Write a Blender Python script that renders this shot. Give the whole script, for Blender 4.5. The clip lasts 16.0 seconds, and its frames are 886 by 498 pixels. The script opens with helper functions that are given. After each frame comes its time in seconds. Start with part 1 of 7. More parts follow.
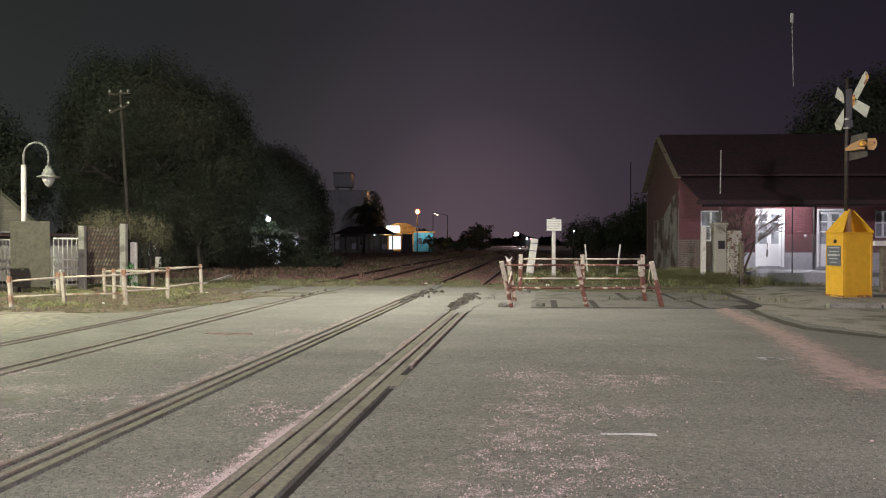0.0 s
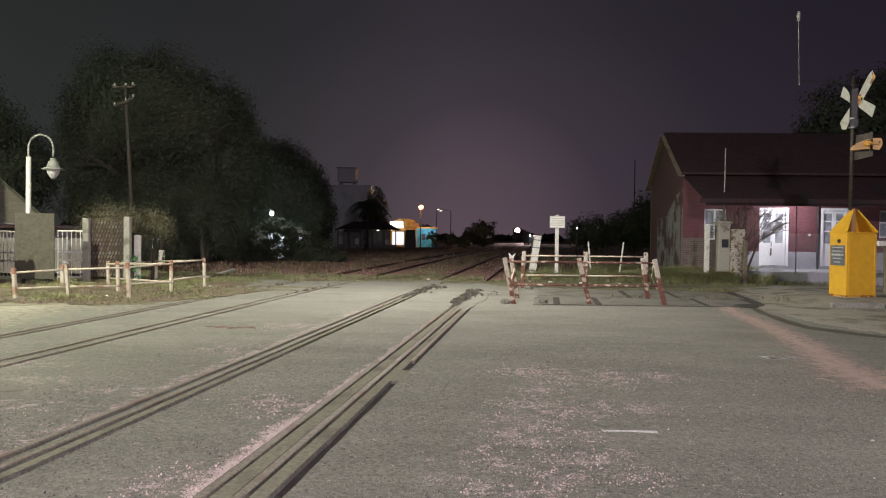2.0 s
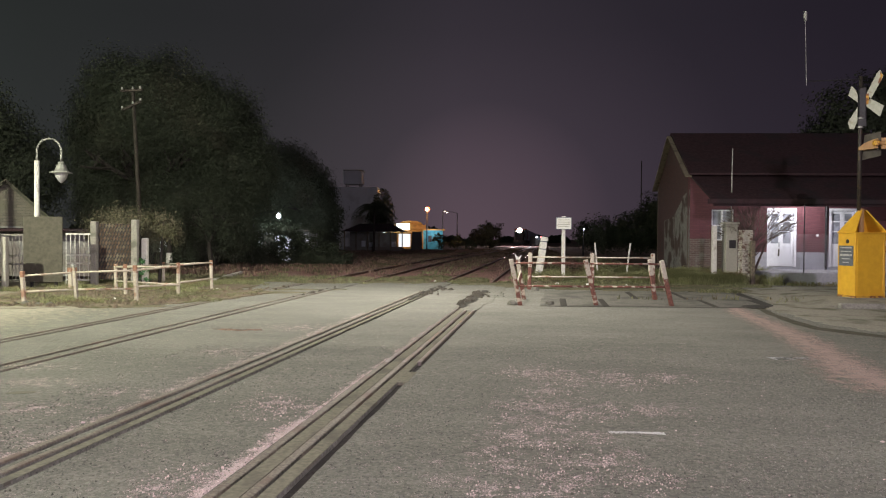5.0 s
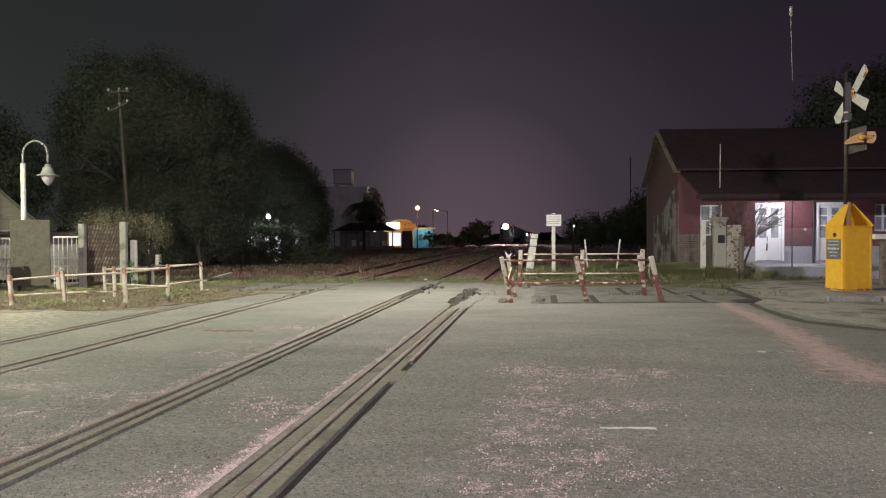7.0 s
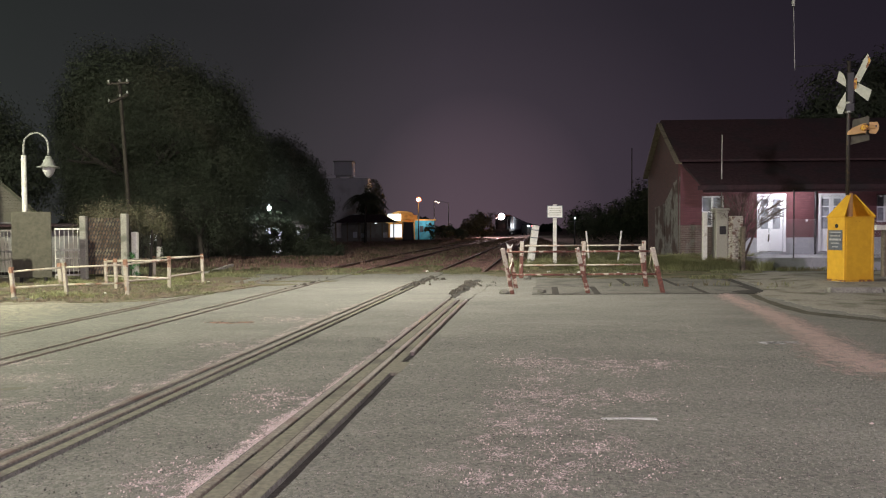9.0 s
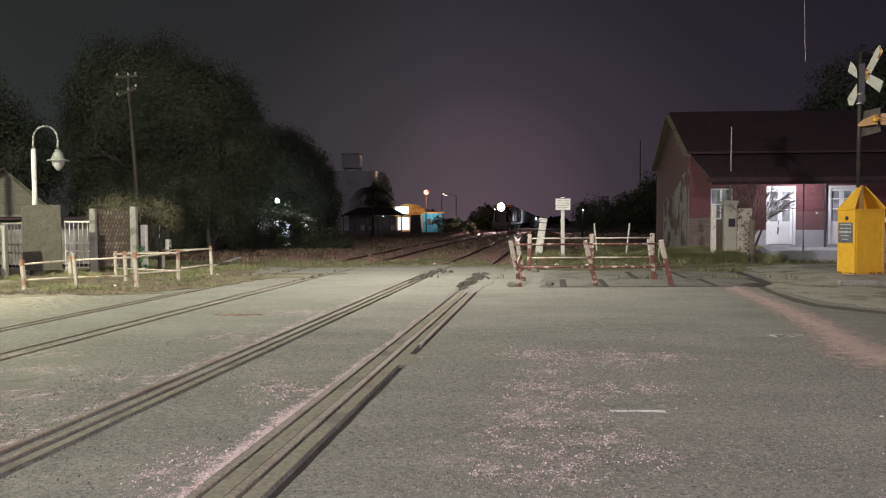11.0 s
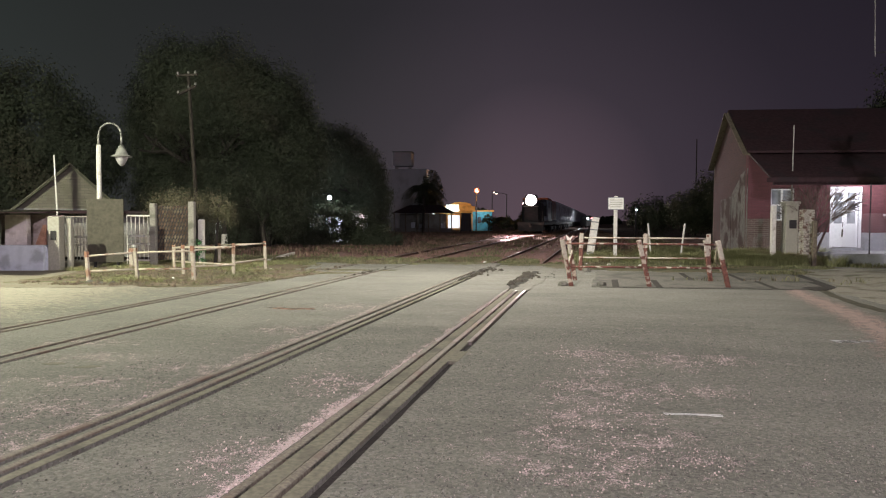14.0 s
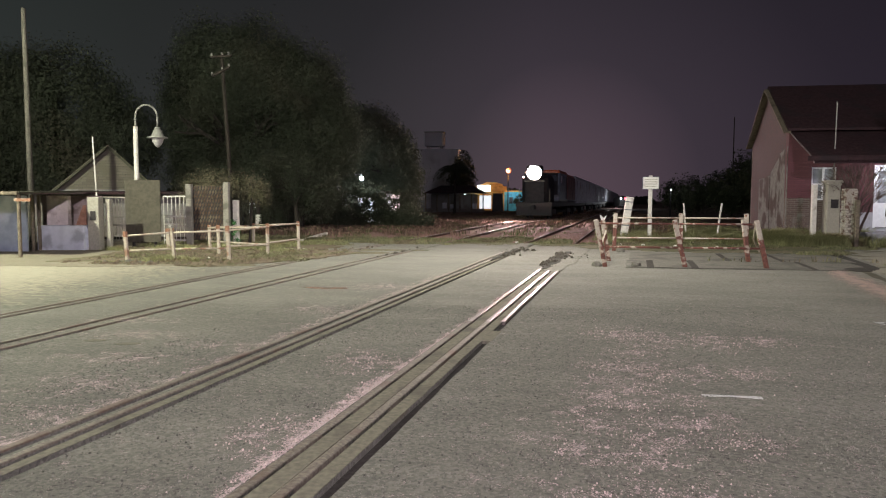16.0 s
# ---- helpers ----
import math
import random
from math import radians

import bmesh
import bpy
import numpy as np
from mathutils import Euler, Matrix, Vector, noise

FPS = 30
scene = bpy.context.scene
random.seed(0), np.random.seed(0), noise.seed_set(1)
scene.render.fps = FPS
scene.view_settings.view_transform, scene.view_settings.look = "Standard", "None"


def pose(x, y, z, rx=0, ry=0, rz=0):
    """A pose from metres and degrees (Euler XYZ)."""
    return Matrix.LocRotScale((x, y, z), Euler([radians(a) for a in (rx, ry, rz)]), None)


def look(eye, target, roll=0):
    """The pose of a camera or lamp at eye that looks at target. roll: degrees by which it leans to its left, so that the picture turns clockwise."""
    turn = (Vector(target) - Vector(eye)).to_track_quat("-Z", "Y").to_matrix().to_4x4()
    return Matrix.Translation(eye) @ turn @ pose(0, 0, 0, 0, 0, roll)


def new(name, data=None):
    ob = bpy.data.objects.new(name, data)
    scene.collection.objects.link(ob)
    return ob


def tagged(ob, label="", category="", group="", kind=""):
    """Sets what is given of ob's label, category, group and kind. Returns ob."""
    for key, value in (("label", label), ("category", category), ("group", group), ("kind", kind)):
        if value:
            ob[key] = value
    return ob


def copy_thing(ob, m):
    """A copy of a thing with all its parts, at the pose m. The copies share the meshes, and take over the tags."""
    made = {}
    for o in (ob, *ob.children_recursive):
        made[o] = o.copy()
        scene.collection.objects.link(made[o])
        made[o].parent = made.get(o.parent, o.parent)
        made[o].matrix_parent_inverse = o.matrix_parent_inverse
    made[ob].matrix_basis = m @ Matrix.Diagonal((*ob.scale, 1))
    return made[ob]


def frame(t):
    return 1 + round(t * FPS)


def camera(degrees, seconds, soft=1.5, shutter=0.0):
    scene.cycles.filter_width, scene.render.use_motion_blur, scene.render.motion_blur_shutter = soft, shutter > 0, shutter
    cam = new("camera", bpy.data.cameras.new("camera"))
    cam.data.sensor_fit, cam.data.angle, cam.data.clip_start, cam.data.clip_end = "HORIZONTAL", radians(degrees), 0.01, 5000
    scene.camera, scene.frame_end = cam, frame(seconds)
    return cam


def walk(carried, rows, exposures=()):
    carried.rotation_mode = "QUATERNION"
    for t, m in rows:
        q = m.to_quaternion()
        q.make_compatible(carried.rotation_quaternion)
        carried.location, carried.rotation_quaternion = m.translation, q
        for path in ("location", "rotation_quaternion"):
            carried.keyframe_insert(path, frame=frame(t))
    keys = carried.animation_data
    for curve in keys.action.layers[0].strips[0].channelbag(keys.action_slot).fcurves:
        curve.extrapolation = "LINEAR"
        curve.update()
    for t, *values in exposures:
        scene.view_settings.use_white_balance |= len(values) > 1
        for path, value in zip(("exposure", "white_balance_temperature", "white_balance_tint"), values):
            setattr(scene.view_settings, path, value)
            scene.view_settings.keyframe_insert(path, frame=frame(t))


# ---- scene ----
# ---------------------------------------------------------------- camera
cam = camera(64.3, 16.0, 1.15)
PATH = [  # seconds, x, y, z, yaw, pitch, roll
    (0.0, 0.000, 0.000, 1.550, 0.00, -0.67, -0.10), (0.5, 0.006, -0.004, 1.545, 0.16, -0.69, -0.51),
    (1.0, 0.000, -0.007, 1.547, 0.29, -0.94, -0.79), (1.5, 0.001, -0.005, 1.547, 0.28, -0.94, -0.88),
    (2.0, 0.000, -0.010, 1.548, 0.26, -1.00, -0.65), (2.5, 0.001, -0.004, 1.549, 0.21, -0.89, -0.76),
    (3.0, 0.003, 0.003, 1.545, 0.24, -0.88, -0.58), (3.5, 0.005, 0.007, 1.546, 0.51, -0.96, -0.85),
    (4.0, 0.005, 0.002, 1.545, 1.05, -0.87, -0.62), (6.5, 0.010, -0.007, 1.543, 0.09, -0.84, 0.12),
    (7.0, 0.011, -0.009, 1.544, 0.01, -0.98, 0.26), (7.5, 0.009, -0.013, 1.545, -0.02, -1.03, 0.32),
    (8.0, 0.013, -0.003, 1.544, -0.06, -1.23, 0.38), (10.5, 0.015, 0.004, 1.532, 0.59, -2.12, 0.34),
    (11.0, 0.007, -0.001, 1.536, 0.72, -2.24, 0.37), (11.5, 0.011, 0.004, 1.532, 0.83, -2.30, 0.14),
    (12.0, 0.010, 0.000, 1.537, 1.04, -2.25, 0.13), (12.5, 0.006, 0.006, 1.533, 1.28, -2.27, 0.19),
    (13.0, 0.008, 0.019, 1.528, 1.86, -2.23, 0.23), (13.5, -0.003, 0.020, 1.526, 3.30, -2.02, -0.20),
    (14.0, -0.013, 0.029, 1.516, 4.78, -2.37, -0.28), (14.5, -0.031, 0.036, 1.510, 5.98, -2.69, -0.25),
    (15.0, -0.041, 0.027, 1.507, 6.48, -3.29, -0.05), (15.5, -0.035, 0.045, 1.502, 6.55, -3.71, -0.05),
    (16.0, -0.039, 0.062, 1.501, 7.32, -3.96, -0.18)]
walk(cam, [(t, pose(x, y, z, 90 + p, r, w)) for t, x, y, z, w, p, r in PATH], [(0.0, 0.0), (13.5, 0.0), (14.5, -0.06), (16.0, -0.16)])

# ---------------------------------------------------------------- night sky and lamps
world = bpy.data.worlds.new("night_sky")
scene.world = world
world.use_nodes = True
wn, wl = world.node_tree.nodes, world.node_tree.links
wc = wn.new("ShaderNodeTexCoord")
wsep = wn.new("ShaderNodeSeparateXYZ")
wl.new(wc.outputs["Generated"], wsep.inputs[0])


def sky_ramp(source, low, high, stops):
    """Colours along one axis of the sky's direction."""
    span, ramp = wn.new("ShaderNodeMapRange"), wn.new("ShaderNodeValToRGB")
    span.inputs[1].default_value, span.inputs[2].default_value = low, high
    wl.new(source, span.inputs[0]), wl.new(span.outputs[0], ramp.inputs[0])
    ramp.color_ramp.elements[0].position, ramp.color_ramp.elements[1].position = 0.0, 1.0
    for k, (at, colour) in enumerate(stops):
        e = ramp.color_ramp.elements[0] if k == 0 else ramp.color_ramp.elements[-1] if k == len(stops) - 1 else ramp.color_ramp.elements.new((at - low) / (high - low))
        e.color = (*colour, 1)
    return ramp.outputs[0]


# dull green-grey over the street lamps on one side, violet on the other, brighter towards the horizon
side = sky_ramp(wsep.outputs[0], -0.75, 0.6, ((-0.75, (0.0270, 0.0340, 0.0320)), (-0.5, (0.0215, 0.0240, 0.0235)), (-0.25, (0.0212, 0.0205, 0.0232)), (0.0, (0.0250, 0.0212, 0.0285)), (0.6, (0.0145, 0.0112, 0.0180))))
rise = sky_ramp(wsep.outputs[2], 0.0, 0.5, ((0.0, (1.50, 1.40, 1.40)), (0.12, (1.32, 1.27, 1.28)), (0.28, (1.0, 1.0, 1.0)), (0.5, (0.98, 0.98, 1.0))))
# the sky is painted brighter round the headlight's direction, for its glare and haze
glare = wn.new("ShaderNodeVectorMath")
glare.operation = "DOT_PRODUCT"
glare.inputs[1].default_value = Vector((0.05, 1.0, 0.02)).normalized()
wl.new(wc.outputs["Generated"], glare.inputs[0])
halo = sky_ramp(glare.outputs["Value"], 0.88, 1.0, ((0.88, (1.0, 1.0, 1.0)), (0.94, (1.12, 1.12, 1.10)), (0.985, (1.62, 1.56, 1.50)), (1.0, (2.7, 2.35, 2.2))))
shade = side
for other in (rise, halo):
    mul = wn.new("ShaderNodeMix")
    mul.data_type, mul.blend_type = "RGBA", "MULTIPLY"
    mul.inputs[0].default_value = 1.0
    wl.new(shade, mul.inputs[6]), wl.new(other, mul.inputs[7])
    shade = mul.outputs[2]
wl.new(shade, wn["Background"].inputs[0])
wn["Background"].inputs[1].default_value = 1.0


def lamp(name, kind, place, target, power, colour, size=0.2, spread=180):
    data = bpy.data.lights.new(name, kind)
    data.energy, data.color = power, colour
    if kind == "AREA":
        data.shape, data.size, data.spread = "DISK", size, radians(spread)
    else:
        data.shadow_soft_size = size
    ob = new(name, data)
    ob.matrix_basis = look(place, target)
    return ob


# all three stand out of view; B and C are assumed, added to light the road
STREET_A, ADDED_B, ADDED_C = (-16.5, 10.0, 9.5), (3.8, -10.0, 8.2), (-1.0, 17.5, 9.2)
lamp("unseen_street_glow", "POINT", STREET_A, (-14.0, 11.5, 0), 27000, (0.965, 0.98, 0.80), 0.2)
lamp("unseen_street_glow", "POINT", ADDED_B, (3.8, -7.0, 0), 16200, (1.0, 0.865, 1.05), 0.2)
lamp("unseen_street_glow", "AREA", ADDED_C, (-1.0, 18.5, 0), 1200, (1.0, 0.94, 0.92), 0.35, 140)
lamp("van_light_glow", "POINT", (16.9, 146.0, 2.0), (0, 0, 0), 700, (0.9, 0.95, 1.0), 0.15)
lamp("porch_light_glow", "POINT", (13.5, 27.2, 3.0), (13.5, 27.2, 0), 215, (0.93, 0.92, 1.0), 0.10)
lamp("sodium_light_glow", "POINT", (-3.65, 99.2, 5.6), (0, 0, 0), 620, (1.0, 0.42, 0.10), 0.25)
lamp("yard_light_glow", "POINT", (-10.9, 44.5, 2.85), (0, 0, 0), 420, (0.80, 0.88, 1.0), 0.15)
lamp("shop_light_glow", "POINT", (-8.8, 102.0, 3.4), (0, 0, 0), 160, (0.85, 0.97, 1.0), 0.2)


# added fill light that brightens the blue building's front; it has no fixture
lamp("blue_front_fill", "POINT", (-2.9, 99.3, 2.9), (0, 0, 0), 120, (0.85, 0.97, 1.0), 0.15)


# ---------------------------------------------------------------- materials
def mat(name, a, b=None, rough=0.8, metal=0.0, grain=30.0, stain=1.5, bump=0.0, third=None, amount=0.5, sharp=0.12, emit=None, island=0.0, cover=0.0, rag=0.5, thin=0.0):
    """A surface of two or three colours mixed by a fine grain and larger stains."""
    m = bpy.data.materials.new(name)
    m.use_nodes = True
    n, l = m.node_tree.nodes, m.node_tree.links
    bs = n["Principled BSDF"]
    b = b or tuple(c * 0.7 for c in a)
    tc = n.new("ShaderNodeTexCoord")
    fine, big = n.new("ShaderNodeTexNoise"), n.new("ShaderNodeTexNoise")
    for tex, s, d in ((fine, grain, 5), (big, stain, 4)):
        tex.inputs["Scale"].default_value, tex.inputs["Detail"].default_value = s, d
        l.new(tc.outputs["Object"], tex.inputs["Vector"])
    fine.inputs["Roughness"].default_value = rag
    if rag > 0.6:
        fine.inputs["Detail"].default_value = 8
    mix = n.new("ShaderNodeMix")
    mix.data_type = "RGBA"
    mix.inputs[6].default_value, mix.inputs[7].default_value = (*a, 1), (*b, 1)
    fr = n.new("ShaderNodeMapRange")
    fr.inputs[1].default_value, fr.inputs[2].default_value = 0.35, 0.65
    l.new(fine.outputs[0], fr.inputs[0])
    l.new(fr.outputs[0], mix.inputs[0])
    out = mix.outputs[2]
    third = third or tuple(c * 0.6 for c in a)
    mix2 = n.new("ShaderNodeMix")
    mix2.data_type = "RGBA"
    mix2.inputs[7].default_value = (*third, 1)
    br = n.new("ShaderNodeMapRange")
    br.inputs[1].default_value, br.inputs[2].default_value = 1.0 - amount, 1.0 - amount + sharp
    l.new(big.outputs[0], br.inputs[0])
    l.new(br.outputs[0], mix2.inputs[0])
    l.new(out, mix2.inputs[6])
    out = mix2.outputs[2]
    if island:
        geo, mul = n.new("ShaderNodeNewGeometry"), n.new("ShaderNodeHueSaturation")
        mr = n.new("ShaderNodeMapRange")
        mr.inputs[3].default_value, mr.inputs[4].default_value = 1 - island, 1 + island
        l.new(geo.outputs["Random Per Island"], mr.inputs[0])
        l.new(mr.outputs[0], mul.inputs["Value"])
        l.new(out, mul.inputs["Color"])
        out = mul.outputs[0]
    l.new(out, bs.inputs["Base Color"])
    rr = n.new("ShaderNodeMapRange")
    rr.inputs[3].default_value, rr.inputs[4].default_value = max(rough - 0.12, 0.03), min(rough + 0.12, 1)
    l.new(fine.outputs[0], rr.inputs[0])
    l.new(rr.outputs[0], bs.inputs["Roughness"])
    bs.inputs["Metallic"].default_value = metal
    bs.inputs["Specular IOR Level"].default_value = 0.5 if rough < 0.72 else 0.15
    if bump:
        bp = n.new("ShaderNodeBump")
        bp.inputs["Strength"].default_value, bp.inputs["Distance"].default_value = 0.7, bump
        l.new(fine.outputs[0], bp.inputs["Height"])
        l.new(bp.outputs[0], bs.inputs["Normal"])
    if cover:
        hole = n.new("ShaderNodeTexNoise")
        hole.inputs["Scale"].default_value, hole.inputs["Detail"].default_value, hole.inputs["Roughness"].default_value = 7, 9, 0.75
        hr = n.new("ShaderNodeMapRange")
        hr.inputs[1].default_value, hr.inputs[2].default_value = 1 - cover - 0.09, 1 - cover + 0.09
        l.new(tc.outputs["Object"], hole.inputs["Vector"])
        l.new(hole.outputs[0], hr.inputs[0])
        l.new(hr.outputs[0], bs.inputs["Alpha"])
    if thin:
        see, both = n.new("ShaderNodeBsdfTranslucent"), n.new("ShaderNodeMixShader")
        both.inputs[0].default_value = thin
        l.new(out, see.inputs[0]), l.new(bs.outputs[0], both.inputs[1]), l.new(see.outputs[0], both.inputs[2])
        l.new(both.outputs[0], n["Material Output"].inputs[0])
    if emit:
        bs.inputs["Emission Color"].default_value = (*emit[:3], 1)
        bs.inputs["Emission Strength"].default_value = emit[3]
    return m


def glow(name, colour, strength):
    m = bpy.data.materials.new(name)
    m.use_nodes = True
    bs = m.node_tree.nodes["Principled BSDF"]
    bs.inputs["Base Color"].default_value = (0.8, 0.8, 0.8, 1)
    bs.inputs["Emission Color"].default_value = (*colour, 1)
    bs.inputs["Emission Strength"].default_value = strength
    return m


def brick_mat(name, a, b, mortar, w=0.25, h=0.075, worn=0.35, plaster=(0.5, 0.48, 0.44)):
    """Brickwork of real size on a wall that stands along x."""
    m = bpy.data.materials.new(name)
    m.use_nodes = True
    n, l = m.node_tree.nodes, m.node_tree.links
    bs = n["Principled BSDF"]
    tc, sep, com = n.new("ShaderNodeTexCoord"), n.new("ShaderNodeSeparateXYZ"), n.new("ShaderNodeCombineXYZ")
    l.new(tc.outputs["Object"], sep.inputs[0])
    add = n.new("ShaderNodeMath")
    l.new(sep.outputs[0], add.inputs[0]), l.new(sep.outputs[1], add.inputs[1])
    l.new(add.outputs[0], com.inputs[0]), l.new(sep.outputs[2], com.inputs[1])
    br = n.new("ShaderNodeTexBrick")
    l.new(com.outputs[0], br.inputs["Vector"])
    br.inputs["Scale"].default_value = 1.0
    br.inputs["Brick Width"].default_value, br.inputs["Row Height"].default_value = w, h
    br.inputs["Mortar Size"].default_value = 0.006
    br.inputs["Color1"].default_value, br.inputs["Color2"].default_value, br.inputs["Mortar"].default_value = (*a, 1), (*b, 1), (*mortar, 1)
    nz = n.new("ShaderNodeTexNoise")
    nz.inputs["Scale"].default_value, nz.inputs["Detail"].default_value = 1.3, 6
    l.new(tc.outputs["Object"], nz.inputs["Vector"])
    mr = n.new("ShaderNodeMapRange")
    mr.inputs[1].default_value, mr.inputs[2].default_value = 1 - worn, 1 - worn + 0.06
    l.new(nz.outputs[0], mr.inputs[0])
    mix = n.new("ShaderNodeMix")
    mix.data_type = "RGBA"
    l.new(mr.outputs[0], mix.inputs[0]), l.new(br.outputs[0], mix.inputs[6])
    mix.inputs[7].default_value = (*plaster, 1)
    l.new(mix.outputs[2], bs.inputs["Base Color"])
    bs.inputs["Roughness"].default_value = 0.85
    bp = n.new("ShaderNodeBump")
    bp.inputs["Distance"].default_value, bp.invert = 0.01, True
    l.new(br.outputs["Fac"], bp.inputs["Height"]), l.new(bp.outputs[0], bs.inputs["Normal"])
    return m


def road_mat():
    """Worn asphalt: aggregate, wheel-polished lanes, seams of pale sand and reddish grit."""
    m = mat("worn_asphalt", (0.202, 0.198, 0.160), (0.134, 0.132, 0.106), 0.9, grain=22, stain=0.5, bump=0.02, third=(0.172, 0.168, 0.137), amount=0.5, sharp=0.25, rag=0.86)
    n, l = m.node_tree.nodes, m.node_tree.links
    bs = n["Principled BSDF"]
    src = bs.inputs["Base Color"].links[0].from_socket
    tc = n.new("ShaderNodeTexCoord")
    speck = n.new("ShaderNodeTexVoronoi")
    speck.inputs["Scale"].default_value = 48
    l.new(tc.outputs["Object"], speck.inputs["Vector"])
    sr = n.new("ShaderNodeMapRange")
    sr.inputs[1].default_value, sr.inputs[2].default_value, sr.inputs[3].default_value, sr.inputs[4].default_value = 0.10, 0.26, 1, 0
    l.new(speck.outputs["Distance"], sr.inputs[0])
    patch = n.new("ShaderNodeTexNoise")
    patch.inputs["Scale"].default_value, patch.inputs["Detail"].default_value, patch.inputs["Roughness"].default_value = 0.9, 8, 0.72
    mp = n.new("ShaderNodeMapping")
    mp.inputs["Scale"].default_value = (0.55, 1.3, 1)
    l.new(tc.outputs["Object"], mp.inputs[0]), l.new(mp.outputs[0], patch.inputs["Vector"])
    pr = n.new("ShaderNodeMapRange")
    pr.inputs[1].default_value, pr.inputs[2].default_value = 0.46, 0.72
    l.new(patch.outputs[0], pr.inputs[0])
    mul = n.new("ShaderNodeMath")
    mul.operation = "MULTIPLY"
    l.new(sr.outputs[0], mul.inputs[0]), l.new(pr.outputs[0], mul.inputs[1])
    mix = n.new("ShaderNodeMix")
    mix.data_type = "RGBA"
    mix.inputs[7].default_value = (0.29, 0.262, 0.205, 1)
    l.new(mul.outputs[0], mix.inputs[0]), l.new(src, mix.inputs[6])
    stones, hsv, vr, sp = n.new("ShaderNodeTexVoronoi"), n.new("ShaderNodeHueSaturation"), n.new("ShaderNodeMapRange"), n.new("ShaderNodeSeparateColor")
    stones.inputs["Scale"].default_value = 46
    vr.inputs[3].default_value, vr.inputs[4].default_value = 0.76, 1.25
    l.new(tc.outputs["Object"], stones.inputs["Vector"]), l.new(stones.outputs["Color"], sp.inputs[0])
    l.new(sp.outputs[0], vr.inputs[0]), l.new(vr.outputs[0], hsv.inputs["Value"]), l.new(mix.outputs[2], hsv.inputs["Color"])
    pit, pn, dark = n.new("ShaderNodeTexVoronoi"), n.new("ShaderNodeMapRange"), n.new("ShaderNodeMix")
    pit.inputs["Scale"].default_value, dark.data_type = 17, "RGBA"
    pn.inputs[1].default_value, pn.inputs[2].default_value, pn.inputs[3].default_value, pn.inputs[4].default_value = 0.13, 0.21, 0.85, 0
    dark.inputs[7].default_value = (0.022, 0.022, 0.02, 1)
    warp, wadd = n.new("ShaderNodeTexNoise"), n.new("ShaderNodeMix")
    warp.inputs["Scale"].default_value, wadd.data_type = 40, "RGBA"
    wadd.inputs[0].default_value = 0.04
    l.new(tc.outputs["Object"], warp.inputs["Vector"]), l.new(tc.outputs["Object"], wadd.inputs[6]), l.new(warp.outputs["Color"], wadd.inputs[7])
    l.new(wadd.outputs[2], pit.inputs["Vector"]), l.new(pit.outputs["Distance"], pn.inputs[0])
    # traffic has worn the surface smooth in long bands across the tracks, and left it open elsewhere
    lane, lmap, open_, gate = n.new("ShaderNodeTexNoise"), n.new("ShaderNodeMapping"), n.new("ShaderNodeMapRange"), n.new("ShaderNodeMath")
    lmap.inputs["Scale"].default_value = (0.16, 0.75, 1)
    lane.inputs["Scale"].default_value, lane.inputs["Detail"].default_value, lane.inputs["Roughness"].default_value = 1.0, 6, 0.62
    open_.inputs[1].default_value, open_.inputs[2].default_value, open_.inputs[3].default_value, open_.inputs[4].default_value = 0.40, 0.60, 0.12, 1.0
    gate.operation = "MULTIPLY"
    l.new(tc.outputs["Object"], lmap.inputs[0]), l.new(lmap.outputs[0], lane.inputs["Vector"]), l.new(lane.outputs[0], open_.inputs[0])
    l.new(pn.outputs[0], gate.inputs[0]), l.new(open_.outputs[0], gate.inputs[1])
    l.new(gate.outputs[0], dark.inputs[0]), l.new(hsv.outputs[0], dark.inputs[6])
    tone, tr_ = n.new("ShaderNodeHueSaturation"), n.new("ShaderNodeMapRange")
    stain, smap = n.new("ShaderNodeTexNoise"), n.new("ShaderNodeMapping")
    smap.inputs["Scale"].default_value, smap.inputs["Location"].default_value = (0.35, 0.9, 1), (7.3, 2.1, 0)
    stain.inputs["Scale"].default_value, stain.inputs["Detail"].default_value, stain.inputs["Roughness"].default_value = 1.1, 7, 0.66
    tr_.inputs[1].default_value, tr_.inputs[2].default_value, tr_.inputs[3].default_value, tr_.inputs[4].default_value = 0.32, 0.68, 0.82, 1.17
    l.new(tc.outputs["Object"], smap.inputs[0]), l.new(smap.outputs[0], stain.inputs["Vector"]), l.new(stain.outputs[0], tr_.inputs[0])
    l.new(tr_.outputs[0], tone.inputs["Value"]), l.new(dark.outputs[2], tone.inputs["Color"])
    l.new(tone.outputs[0], bs.inputs["Base Color"])
    return m


ASPHALT = road_mat()
GROUND = mat("dry_earth", (0.22, 0.145, 0.112), (0.14, 0.094, 0.072), 0.95, grain=14, stain=0.35, bump=0.03, third=(0.055, 0.06, 0.03), amount=0.5, sharp=0.15)
BALLAST = mat("red_brown_ballast", (0.33, 0.195, 0.160), (0.18, 0.105, 0.088), 0.95, grain=22, stain=0.8, bump=0.04, third=(0.10, 0.085, 0.05), amount=0.42)
DIRT = mat("dirt_and_dry_grass", (0.175, 0.155, 0.092), (0.105, 0.098, 0.060), 0.95, grain=26, stain=1.6, bump=0.02, third=(0.08, 0.085, 0.04), amount=0.5, sharp=0.1)
RUBBLE = mat("dark_road_rubble", (0.096, 0.086, 0.066), (0.056, 0.050, 0.040), 0.95, grain=30, stain=3)
